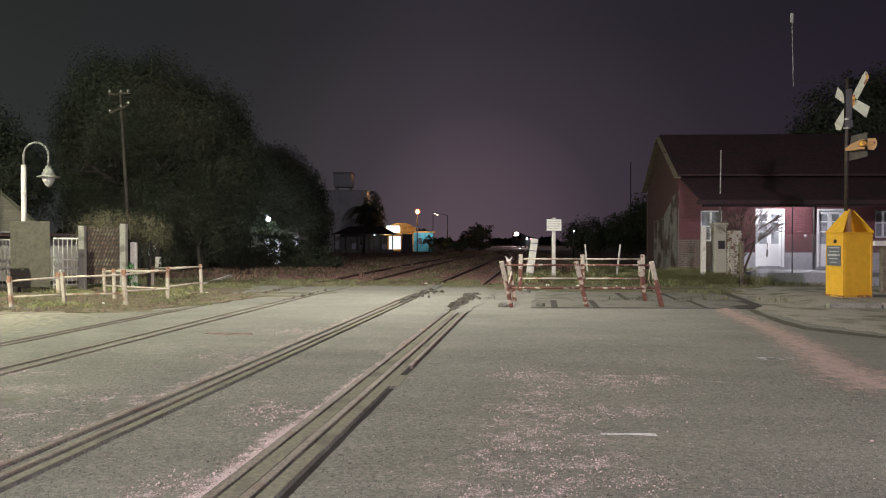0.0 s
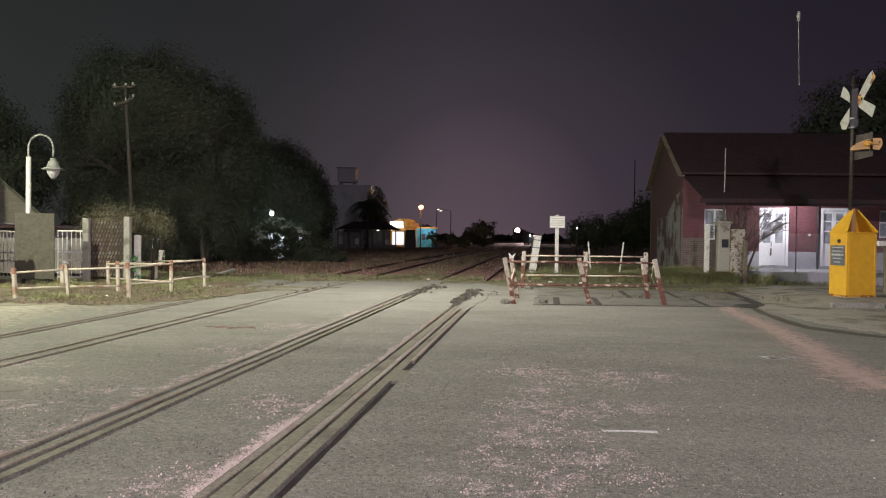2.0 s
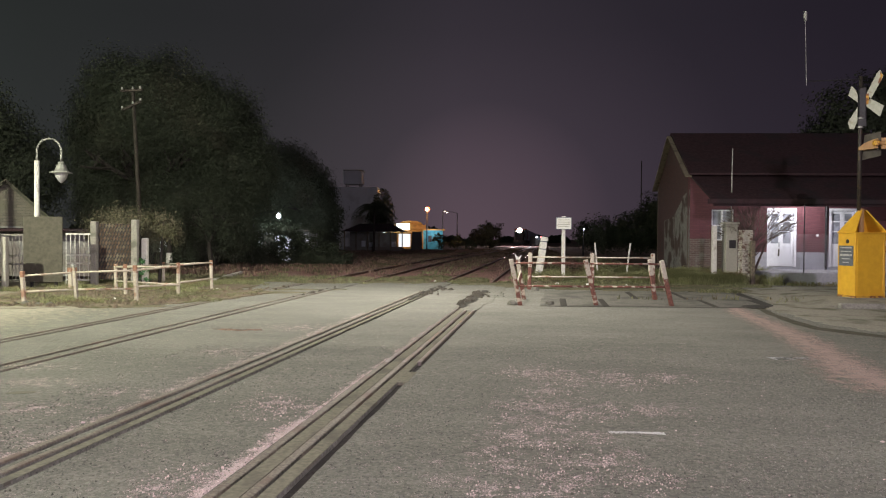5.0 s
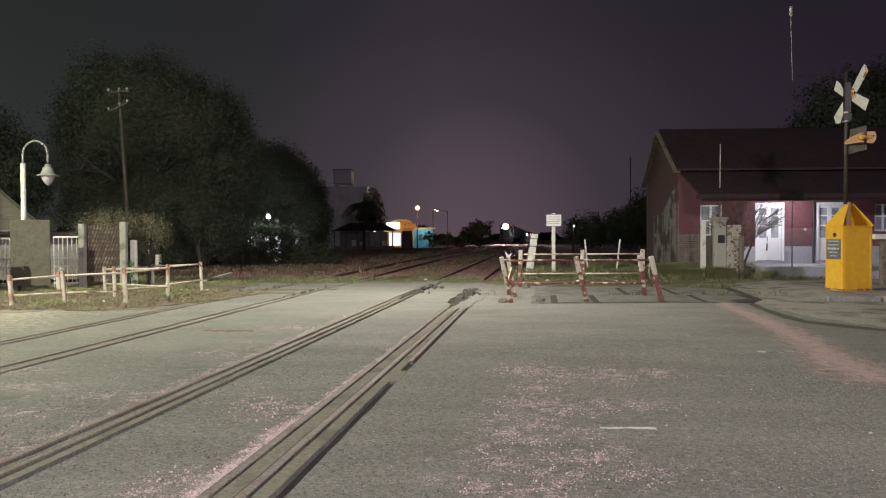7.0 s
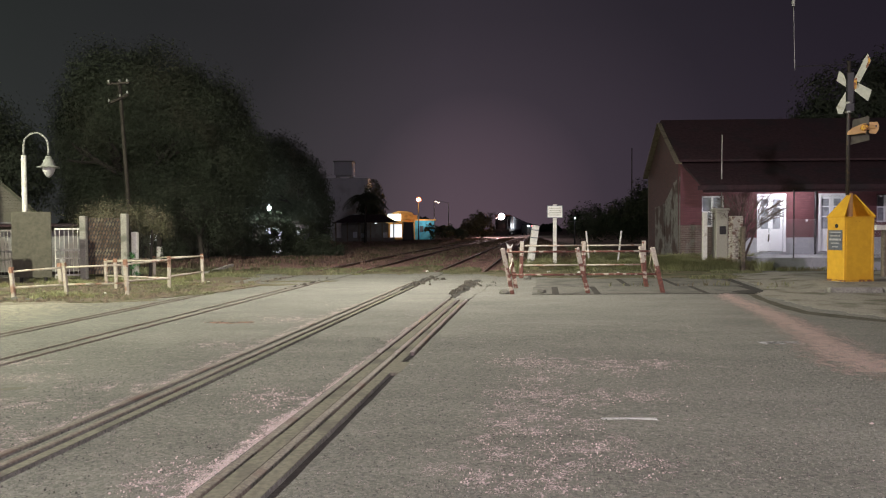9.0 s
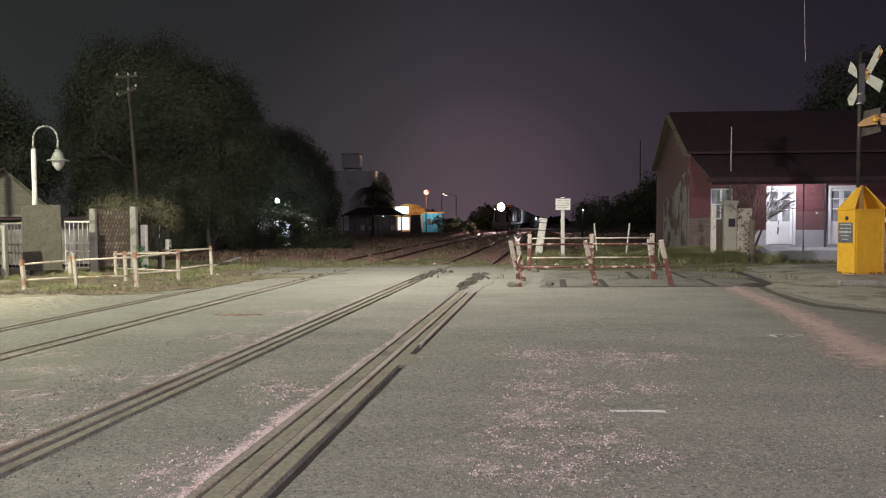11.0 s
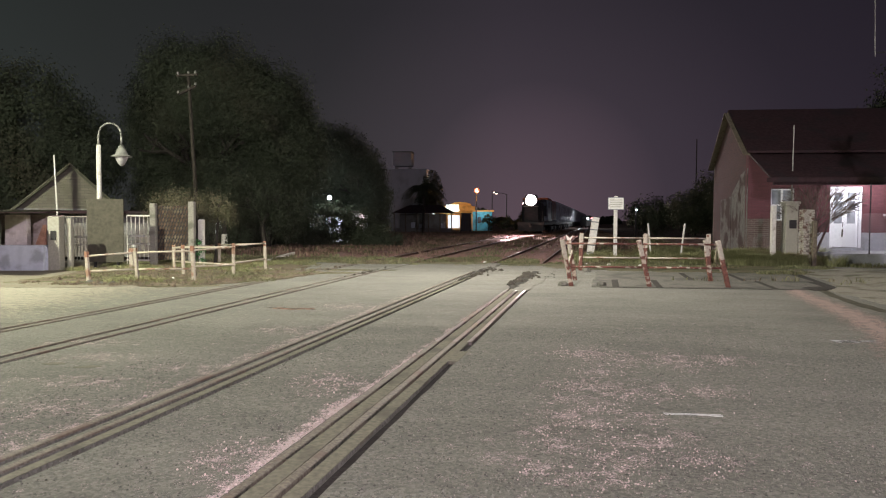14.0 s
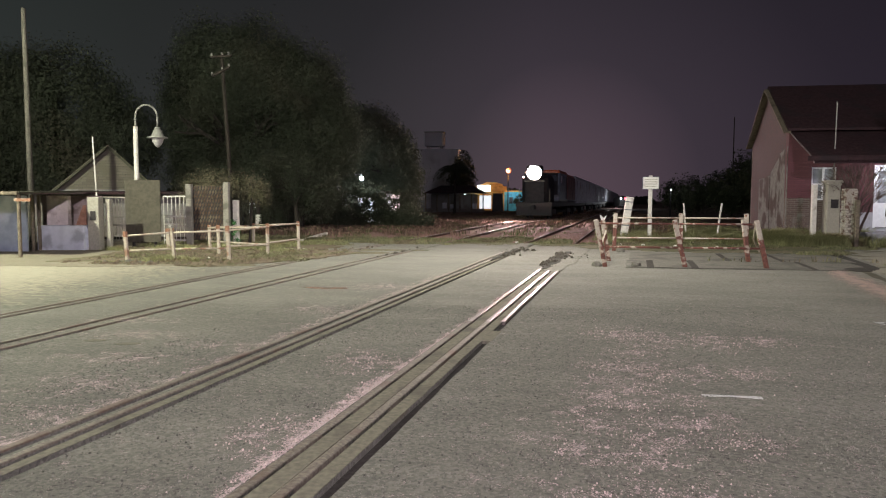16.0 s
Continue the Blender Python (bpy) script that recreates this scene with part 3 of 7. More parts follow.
def rail_geo(fn, off, wid, y0, y1, top, step=2.0, foot=True, crown=False):
    """One rail of a track: head, web and foot, along its line."""
    prof = [(-wid / 2, top - 0.006), (-wid / 2 + 0.008, top), (wid / 2 - 0.008, top), (wid / 2, top - 0.006), (wid / 2, top - 0.04), (0.012, top - 0.05), (0.012, top - 0.12), (0.07, top - 0.14),
            (-0.07, top - 0.14), (-0.012, top - 0.12), (-0.012, top - 0.05), (-wid / 2, top - 0.04)] if foot else \
           [(-wid / 2, top - 0.012), (-wid * 0.44, top - 0.003), (-wid * 0.30, top), (wid * 0.30, top), (wid * 0.44, top - 0.003), (wid / 2, top - 0.012), (wid / 2, top - 0.06), (-wid / 2, top - 0.06)]
    if crown:
        prof = [(wid / 2 * math.sin(q * 0.2), top - wid * 0.5 * (1 - math.cos(q * 0.2))) for q in range(-6, 7)] + [(wid / 2, top - 0.05), (-wid / 2, top - 0.05)]
    g, n = Geo(), len(prof)
    m = max(int((y1 - y0) / step), 1)
    for j in range(m + 1):
        y = y0 + (y1 - y0) * j / m
        x = fn(y) + off
        dz = -0.012 * abs(noise.noise((x * 3, y * 0.5, 2))) if not foot else 0
        g.v += [(x + a, y, z + dz) for a, z in prof]
    for j in range(m):
        g.f += [(j * n + i, (j + 1) * n + i, (j + 1) * n + (i + 1) % n, j * n + (i + 1) % n) for i in range(n)]
    g.f += [tuple(range(n)), tuple(range(m * n + n - 1, m * n - 1, -1))]
    return g


for fn, lab in ((line_a, "track with steel rails set in the road"), (line_b, "track with double steel rails set in the road")):
    tr = thing("railway_track", lab, "railway track", group="railway tracks", kind="structure")
    for f2, off, wid, kd in RAIL_SETS:
        if f2 is fn and kd == "rail":
            if fn is line_b and off > 0:
                part("road_rail", rail_geo(fn, off, wid, ROAD_NEAR, 8.7, 0.009, 1.0, False), ROADRAIL, tr, "worn steel rail flush with the road")
                # only this stretch takes the brighter steel, to show the glint
                part("road_rail", rail_geo(fn, off, wid, 8.7, 15.2, 0.011, 1.0, False), GLINTRAIL, tr, "worn stretch of the rail, brightened for the headlight's glint")
                part("road_rail", rail_geo(fn, off, wid, 15.2, ROAD_FAR, 0.002, 1.0, False), ROADRAIL, tr, "worn steel rail flush with the road")
                continue
            part("road_rail", rail_geo(fn, off, wid, ROAD_NEAR, ROAD_FAR, 0.0155, 1.0, False), ROADRAIL, tr, "worn steel rail flush with the road")
    if fn is line_b:
        part("road_rail", rail_geo(fn, 1.235, 0.06, 8.7, 15.2, 0.012, 1.5, False), GLINTRAIL, tr, "thin rusty guard rail in the road")
    for off in (-0.838, 0.838):
        rl = part("rail", rail_geo(fn, off, 0.07, ROAD_FAR - 0.05, 320, 0.030, 4.0), RUSTRAIL, tr, "steel rail on ballast, brown with rust")
        part("running_surface", rail_geo(fn, off, 0.066, ROAD_FAR - 0.04, 320, 0.0395, 4.0, False, True), STEEL, rl, "shiny worn top of the rail", smooth=True)
    g = Geo()
    y = ROAD_FAR + 0.8
    while y < 110:
        x, s = fn(y), (fn(y + 0.5) - fn(y - 0.5))
        g.box((x + rng.uniform(-0.05, 0.05), y, -0.13), (2.7, 0.24, 0.12), Matrix.Rotation(-math.atan(s), 3, "Z"), 0.02)
        y += 0.65
    tagged(part("sleepers", g, WOODPOLE, tr, "half-buried timber sleepers"), kind="stuff")

# ballast bed beyond the road
g = Geo()
ny, nx = 120, 40
for j in range(ny + 1):
    y = ROAD_FAR + 1.2 + (j / ny) ** 1.8 * 300
    for i in range(nx + 1):
        u = i / nx
        x0, x1 = line_a(y) - 5.5, line_b(y) + 2.6
        x = x0 + (x1 - x0) * u
        edge = min(u, 1 - u) * nx
        z = -0.082 + min(edge, 2) * 0.012 + 0.03 * noise.noise((x * 1.7, y * 1.1, 5))
        g.v.append((x, y, z))
for j in range(ny):
    for i in range(nx):
        a = j * (nx + 1) + i
        g.f.append((a, a + 1, a + nx + 2, a + nx + 1))
single("ballast_bed", g, BALLAST, "reddish dirty ballast between the tracks", "ballast", kind="structure", smooth=True)


def drift(name, pts, z, material, label, rag=0.16):
    """A thin sheet of loose dirt with a ragged outline."""
    fine = []
    for a, b in zip(pts, pts[1:] + pts[:1]):
        m = max(int(math.dist(a, b) / 0.06), 1)
        for i in range(m):
            t = i / m
            x, y = a[0] + (b[0] - a[0]) * t, a[1] + (b[1] - a[1]) * t
            q = rag * noise.noise((x * 1.3, y * 1.3, 9)) + rag * 0.7 * noise.noise((x * 5, y * 5, 3)) + rag * 0.35 * noise.noise((x * 17, y * 17, 6))
            fine.append((x + q, y + q * 0.8))
    n = len(fine)
    g = Geo().add([(x, y, 0.001) for x, y in fine] + [(x, y, z) for x, y in fine], [tuple(range(n, 2 * n))] + [(i, (i + 1) % n, n + (i + 1) % n, n + i) for i in range(n)])
    return single(name, g, material, label, "dirt", kind="structure")


def ribbon(points, wide):
    """The outline of a band along the given points."""
    left, right = [], []
    for k, p in enumerate(points):
        a, b = points[max(k - 1, 0)], points[min(k + 1, len(points) - 1)]
        d = Vector((b[0] - a[0], b[1] - a[1])).normalized()
        left.append((p[0] - d.y * wide[k], p[1] + d.x * wide[k]))
        right.append((p[0] + d.y * wide[k], p[1] - d.x * wide[k]))
    return left + right[::-1]


drift("sand_verge", [(-32, 12.2), (-20, 13.2), (-13, 14.2), (-9.0, 14.6), (-6.6, 16.0), (-6.4, 19.5), (-8, 23.5), (-15, 24.0), (-32, 21)], 0.014, SAND, "pale sandy verge beside the road")


def grit_sheet(rows, z, material, label):
    """A sheet of loose grit from rows of (x, y, density) of equal length."""
    g = Geo()
    k = len(rows[0])
    for r in rows:
        g.v += [(x, y, z) for x, y, d in r]
    for j in range(len(rows) - 1):
        g.f += [(j * k + i, (j + 1) * k + i, (j + 1) * k + i + 1, j * k + i + 1) for i in range(k - 1)]
    ob = single("loose_grit_sheet", g, material, label, "grit", kind="structure")
    at = ob.data.attributes.new("grit_amount", "FLOAT", "POINT")
    at.data.foreach_set("value", [d for r in rows for x, y, d in r])
    return ob


EDGE = [(6.5, 16.2, 0.14), (6.3, 15.6, 0.22), (6.08, 14.4, 0.25), (5.80, 12.6, 0.27), (5.50, 11.1, 0.29), (5.22, 9.9, 0.30), (4.90, 8.9, 0.34), (4.72, 8.1, 0.42), (4.75, 7.6, 0.5), (6.0, 7.2, 0.5)]
RIM = [(2.4, 0.08), (3.4, 0.12), (4.2, 0.19), (5.0, 0.23), (5.8, 0.20), (6.6, 0.14), (7.6, 0.10), (8.4, 0.16), (9.4, 0.12), (11, 0.13), (13.5, 0.07), (15, 0.03)]
# patches of grit left on the asphalt: centre and half sizes
GRIT = [(0.97, 8.1, 0.32, 0.36), (1.26, 7.8, 0.28, 0.4), (1.89, 7.8, 0.26, 0.42), (2.42, 7.9, 0.22, 0.25), (0.92, 6.5, 0.40, 0.26), (1.14, 6.3, 0.28, 0.22), (1.47, 6.4, 0.12, 0.20), (1.78, 6.4, 0.26, 0.18), (0.56, 6.0, 0.20, 0.15), (0.75, 5.75, 0.24, 0.2), (1.05, 5.45, 0.2, 0.2), (0.45, 5.5, 0.2, 0.16), (0.95, 7.15, 0.24, 0.2), (0.7, 4.45, 0.2, 0.2), (0.35, 4.75, 0.18, 0.16), (1.3, 4.55, 0.16, 0.2),
        (0.62, 5.26, 0.24, 0.14), (0.31, 5.08, 0.15, 0.12), (0.84, 4.86, 0.22, 0.16), (1.05, 4.92, 0.20, 0.14), (1.20, 5.05, 0.14, 0.10), (0.94, 4.57, 0.20, 0.14), (0.06, 4.47, 0.20, 0.18), (0.23, 4.25, 0.22, 0.15), (0.56, 4.2, 0.24, 0.14),
        (-3.9, 6.2, 0.5, 0.2), (-3.3, 6.9, 0.4, 0.15), (-4.4, 7.3, 0.5, 0.2), (-2.9, 9.4, 0.4, 0.3), (-1.6, 6.4, 0.25, 0.35), (0.8, 3.6, 0.4, 0.25), (0.2, 3.5, 0.4, 0.25),
        (-5.0, 8.2, 0.4, 0.2), (-3.5, 4.5, 0.35, 0.16), (-3.6, 5.3, 0.4, 0.25), (-1.75, 4.3, 0.16, 0.3), (-2.6, 12.0, 0.5, 0.4)]


def grit_density(x, y):
    """How thick the loose grit lies: 1 covers the road, below 0 there is none."""
    best = -0.10
    for cx, cy, a, b in GRIT:
        best = max(best, 0.50 - 0.36 * math.hypot((x - cx) / (1.15 * a), (y - cy) / (1.15 * b)))
    for (ax, ay, aw), (bx, by, bw) in zip(EDGE, EDGE[1:]):
        dx, dy = bx - ax, by - ay
        t = min(max(((x - ax) * dx + (y - ay) * dy) / (dx * dx + dy * dy), 0), 1)
        best = max(best, 1.28 - 0.98 * math.hypot(x - ax - t * dx, y - ay - t * dy) / (1.3 * (aw + (bw - aw) * t)))
    wide = float(np.interp(y, [p[0] for p in RIM], [p[1] for p in RIM]))
    s = line_b(y) + 0.80 - x
    if s > -0.02:
        best = max(best, float(np.interp(y, [5, 7, 9, 15], [1.55, 1.30, 0.85, 0.60])) + 0.55 * noise.noise((y * 1.9, 3.0, 1.0)) + 0.5 * noise.noise((x * 7, y * 7, 1.0)) - 1.9 * s / max(wide, 0.03))
    s = line_b(y) - 0.90 - x
    if s > -0.02 and y < 14.5:
        best = max(best, 0.65 - 0.6 * s / 0.2)
    return max(best, -0.6)


def grit_field(x0, x1, y0, y1, step, material, label):
    rows, y = [], y0
    while y <= y1:
        rows.append([(x0 + (x1 - x0) * i / int((x1 - x0) / step) + 0.136 * (y - y0), y, 0) for i in range(int((x1 - x0) / step) + 1)])
        y += step * (1.0 if y < 6 else 1.6)
    grit_sheet([[(x, y_, grit_density(x, y_)) for x, y_, _ in r] for r in rows], 0.003, material, label)


LB = line_b(2.2)
grit_field(LB - 4.2, LB - 0.92, 2.2, 15.5, 0.09, PINK_DUST, "pinkish grit strewn on the asphalt beside the track")
grit_field(LB - 0.42, LB + 0.79, 2.2, 15.5, 0.055, PINK_DUST, "pinkish grit heaped along the rail")
grit_field(LB + 1.35, LB + 5.2, 2.2, 11.5, 0.09, PINK_DUST, "pinkish grit strewn over the road")
rows = []
for j in range(60):
    y = 6.0 + j * 0.175
    rows.append([(4.1 + i * 0.09, y, grit_density(4.1 + i * 0.09, y)) for i in range(36)])
grit_sheet(rows, 0.0042, RED_DUST, "reddish grit washed along the road edge")
rows = []
for j in range(40):
    y = 9.0 + j * 0.38
    line = []
    for i in range(240):
        x = -26 + i * 0.0875
        d = min(1.25, 0.40 - 0.17 * (x + 4.9) + 0.035 * (y - 14)) * min(1, (239 - i) / 40)
        if any(-0.10 < x - line_a(y) - o < 0.10 for o in (-1.02, -0.86, 0.53, 0.78)):
            d -= 1.2
        line.append((x, y, d - (0.0 if i < 238 else 0.5)))
    rows.append(line)
grit_sheet(rows, 0.0035, SAND_DUST, "pale sand blown over the asphalt")
drift("dirt_edge", [(-12, 24.0), (-7, 24.1), (-4.5, 24.3), (-3, 24.0), (-1, 24.2), (1, 23.7), (2, 22.6), (3.5, 21.6), (6, 21.3), (9.4, 21.6), (9.6, 24.9), (-12, 24.9)], 0.012, DIRT, "ragged edge of dirt and dry grass over the asphalt", 0.45)
for x, y, a, b in ((-6.4, 18.2, 0.9, 0.5), (-5.2, 19.6, 1.1, 0.35), (-7.4, 15.3, 1.0, 0.25), (-4.4, 20.8, 1.2, 0.3)):
    drift("dirt_patch", [(x + a * math.cos(q * 0.524), y + b * math.sin(q * 0.524)) for q in range(12)], 0.010, DIRT, "patch of dirt and dry grass on the road", 0.3)

# ---------------------------------------------------------------- the footway of concrete slabs on the station side
walkway = thing("slab_footway", "concrete slab footway with dark open joints", "footway", kind="structure")
bed = Geo().slab([(2.2, 16.2), (7.55, 16.2), (8.5, 20.9), (2.8, 21.2)], 0.0005, 0.004)
part("joint_bed", bed, GAP, walkway, "dark dirt in the joints")
ROWS = ((16.25, 18.25, (1.95, 2.58, 3.55, 6.08, 7.36)), (18.32, 21.0, (2.3, 4.80, 6.10, 7.86)))
for y0, y1, cuts in ROWS:
    for a, b in zip(cuts, cuts[1:]):
        a, b = a + 0.08, b - 0.08
        sk = 0.14 * (y1 - y0)
        part("slab", Geo().slab([(a, y0), (b, y0), (b + sk, y1), (a + sk, y1)], 0.001, 0.014 + rng.uniform(0, 0.006)), SLAB, walkway)

# old dug-up channel that runs off to the side, and the raised kerb under the yellow cabinet
g = Geo()
knots = [(7.25, 16.85), (7.0, 16.0), (6.76, 15.04), (6.52, 13.58), (6.46, 12.55), (6.72, 12.05), (7.05, 11.48), (7.8, 10.6), (8.8, 9.9)]
pts = [(a[0] + (b[0] - a[0]) * k / 5, a[1] + (b[1] - a[1]) * k / 5) for a, b in zip(knots, knots[1:]) for k in range(5)] + knots[-1:]
for (x, y) in pts:
    q = (0.13 + 0.07 * noise.noise((x * 1.7, y * 1.7, 3))) * (1 + 0.25 * max(0, 13 - y) / 3)
    g.v += [(x - q, y - q, 0.004), (x, y, 0.006), (x + q, y + q, 0.004)]
for i in range(len(pts) - 1):
    for k in (0, 1):
        g.f.append((3 * i + k, 3 * i + k + 1, 3 * i + k + 4, 3 * i + k + 3))
single("old_channel", g, mat("damp_channel_dirt", (0.100, 0.094, 0.060), (0.060, 0.056, 0.040), 0.95, grain=20, stain=3, third=(0.06, 0.058, 0.036), amount=0.5), "dark dirt-filled channel across the road edge", "channel", kind="structure")
DUSTY = mat("dusty_trodden_paving", (0.285, 0.268, 0.205), (0.205, 0.192, 0.148), 0.95, grain=18, stain=1.2, bump=0.012, third=(0.12, 0.115, 0.075), amount=0.5, sharp=0.15)
drift("trodden_dirt", [(7.15, 16.1), (7.0, 13.6), (7.15, 12.3), (8.0, 11.1), (9.5, 10.3), (14, 9.6), (14, 15.6), (8.8, 16.2), (9.2, 17.0), (9.9, 21.5), (8.75, 21.5), (8.3, 19.0), (7.6, 16.7)], 0.005, DUSTY, "trodden olive dirt beside the channel", 0.2)
# small dark sheet where the channel meets the footway
drift("dark_ground_patch", [(6.75, 16.15), (7.1, 16.1), (7.45, 16.5), (7.4, 16.95), (7.0, 16.8), (6.8, 16.5)], 0.022, GAP, "dark patch where the channel meets the footway", 0.2)
kerb = thing("raised_kerb", "low concrete kerb platform at the road edge", "kerb", kind="structure")
ramp = Geo().add([(8.55, 16.56, 0.006), (9.25, 22.5, 0.006), (9.35, 16.51, 0.10), (10.6, 22.5, 0.10), (24, 15.6, 0.10), (24, 22.5, 0.10), (24, 15.6, 0), (8.55, 16.56, 0)],
                 [(0, 2, 3, 1), (2, 4, 5, 3), (0, 7, 6, 4, 2)])
part("kerb_top", ramp, DUSTY, kerb, "trodden dirt-covered top that runs out into the ground")
for i in range(9):
    x = 8.95 + i * 1.25
    y = 16.5 - (x - 8.7) * 0.062
    part("kerbstone", Geo().box((x + 0.62, y - 0.08, 0.055), (1.22 + rng.uniform(-0.02, 0.005), 0.16, 0.118 + rng.uniform(0, 0.012)), Matrix.Rotation(-0.062 + rng.uniform(-0.012, 0.012), 3, "Z"), 0.03), CONCRETE, kerb)

# ---------------------------------------------------------------- lines and patches on the road
for a, b in ((0.8905, 1.0125), (1.1185, 1.224), (-0.617, -0.536)):
    g = Geo()
    for y in range(-14, 25, 2):
        g.v += [(line_b(y) + a, y, -0.02), (line_b(y) + a, y, 0.004), (line_b(y) + b, y, 0.004), (line_b(y) + b, y, -0.02)]
    n = len(g.v) // 4
    for j in range(n - 1):
        g.f += [(4 * j + i, 4 * j + i + 1, 4 * j + i + 5, 4 * j + i + 4)[::-1] for i in range(3)]
    part("rail_infill", g, INFILL, road, "tan dirt and tar packed between the rails")
part("groove_patch", Geo().slab([(line_b(7.5) + 1.22, 7.5), (line_b(7.5) + 1.33, 7.5), (line_b(8.1) + 1.33, 8.1), (line_b(8.1) + 1.22, 8.1)], -0.03, 0.003), INFILL, road)
drift("painted_dash", [(1.275, 5.615), (1.50, 5.625), (1.705, 5.585), (1.71, 5.655), (1.50, 5.665), (1.272, 5.665)], 0.003, STRIPE, "short worn white painted dash on the road", 0.012)
for x, y in ((-4.65, 6.95), (-4.23, 6.82)):
    drift("pale_patch", [(x - 0.13, y - 0.05), (x + 0.02, y - 0.07), (x + 0.15, y + 0.02), (x + 0.1, y + 0.07), (x - 0.06, y + 0.05)], 0.004, INFILL, "small pale smear of mortar on the asphalt", 0.05)
drift("painted_dash", [(4.25, 9.22), (4.75, 9.22), (4.72, 9.40), (4.20, 9.40)], 0.003, FAINTPAINT, "faint worn white painted dash on the road", 0.05)


# ---------------------------------------------------------------- loose stones, weeds
def chips(name, x0, x1, y0, y1, count, slope, label, sizes, material, law):
    """Angular stone chips that lie where law(x, y) is above a chance value."""
    g = Geo()
    for _ in range(count):
        y = y0 + (y1 - y0) * rng.random()
        x = x0 + (x1 - x0) * rng.random() + slope * (y - y0)
        if law(x, y) < rng.random():
            continue
        s = sizes[0] + (sizes[1] - sizes[0]) * rng.random() ** 2.2
        a, h = rng.random() * 6.28, s * rng.uniform(0.7, 1.25)
        c, d = math.cos(a) * s, math.sin(a) * s
        k = rng.uniform(0.35, 0.7)
        low = [(x + c, y + d, 0.0), (x - d, y + c, 0.0), (x - c * 0.8, y - d, 0.0), (x + d, y - c * 1.1, 0.0)]
        g.add(low + [(x + (px - x) * k, y + (py - y) * k, h * rng.uniform(0.8, 1.1)) for px, py, _ in low],
              [(0, 1, 5, 4), (1, 2, 6, 5), (2, 3, 7, 6), (3, 0, 4, 7), (4, 5, 6, 7)])
    return single(name, g, material, label, "gravel", kind="stuff")


def wisps(x, y):
    """A net of thin strands, about 1 on a strand and 0 between."""
    r = 1 - min(1, 3.4 * abs(noise.noise((x * 2.6, y * 3.2, 5.0)) + 0.35 * noise.noise((x * 8, y * 9, 1.0))))
    q = 1 - min(1, 2.6 * abs(noise.noise((x * 6.5, y * 7.5, 15.0)) + 0.4 * noise.noise((x * 19, y * 19, 2.0))))
    return max(r, q)


def grit_law(x, y):
    d = grit_density(x, y)
    return 0.0015 + max(0.0, d + 0.04) * 0.95 * wisps(x, y) ** 2.0 + max(0.0, d - 0.75)


chips("loose_grit", 0.0, 3.2, 2.4, 10.5, 125000, 0.05, "pinkish stone chips strewn in wisps over the road", (0.0022, 0.0088), PEBBLE, grit_law)
chips("loose_grit", -5.8, -2.3, 3.2, 12.5, 60000, 0.136, "pinkish stone chips strewn on the asphalt beside the track", (0.002, 0.0075), PEBBLE, grit_law)
chips("loose_grit", LB - 0.42, LB + 0.79, 2.2, 13.0, 70000, 0.136, "pinkish stone chips heaped along the rail", (0.0025, 0.0105), PEBBLE, grit_law)
chips("loose_grit", 4.0, 6.4, 6.8, 13.0, 9000, 0.0, "reddish stone chips along the road edge", (0.002, 0.006), PEBBLE, grit_law)
chips("exposed_aggregate", -4.2, 4.6, 2.5, 10.0, 85000, 0.08, "dark stones standing proud of the worn asphalt", (0.003, 0.0092), AGGREGATE,
      lambda x, y: 0.22 + 0.75 * max(0.0, min(1.0, 0.45 + 1.3 * noise.noise((x * 0.35, y * 0.9, 7.0)) + 0.5 * noise.noise((x * 2.2, y * 2.6, 3.0)))) if not (-0.97 < x - line_b(y) < -0.50 or 0.78 < x - line_b(y) < 1.36) else 0.0)


def tuft_field(name, areas, label, tall=(0.10, 0.28), material=None, width=0.012):
    """Grass in bent blades, thicker in clumps."""
    g = Geo()
    for poly_x0, y0, poly_x1, y1, count, slope in areas:
        for _ in range(count):
            y = y0 + (y1 - y0) * rng.random()
            x = poly_x0 + (poly_x1 - poly_x0) * rng.random() + slope * (y - y0)
            if y > 24.4 and any(abs(x - fn(y) - o) < 0.20 for fn in (line_a, line_b) for o in (-0.838, 0.838)):
                continue
            if y > 27.5 and min(abs(x - line_a(y)), abs(x - line_b(y))) < 1.25 and rng.random() < 0.85:
                continue
            d = noise.noise((x * 0.8, y * 0.9, 2))
            if d < -0.14 + 0.3 * rng.random():
                continue
            for _ in range(3):
                bx, by = x + rng.gauss(0, 0.05), y + rng.gauss(0, 0.05)
                h = rng.uniform(*tall) * (0.75 + d)
                a = rng.random() * 6.28
                lx, ly = math.cos(a) * h * 0.9, math.sin(a) * h * 0.9
                wx, wy = -math.sin(a) * width, math.cos(a) * width
                g.add([(bx - wx, by - wy, -0.1), (bx + wx, by + wy, -0.1), (bx + lx * 0.4 + wx * 0.8, by + ly * 0.4 + wy * 0.8, h * 0.6), (bx + lx * 0.4 - wx * 0.8, by + ly * 0.4 - wy * 0.8, h * 0.6), (bx + lx, by + ly, h * 0.95)],
                      [(0, 1, 2, 3), (3, 2, 4)])
    return single(name, g, material or GRASS, label, "grass", kind="stuff")


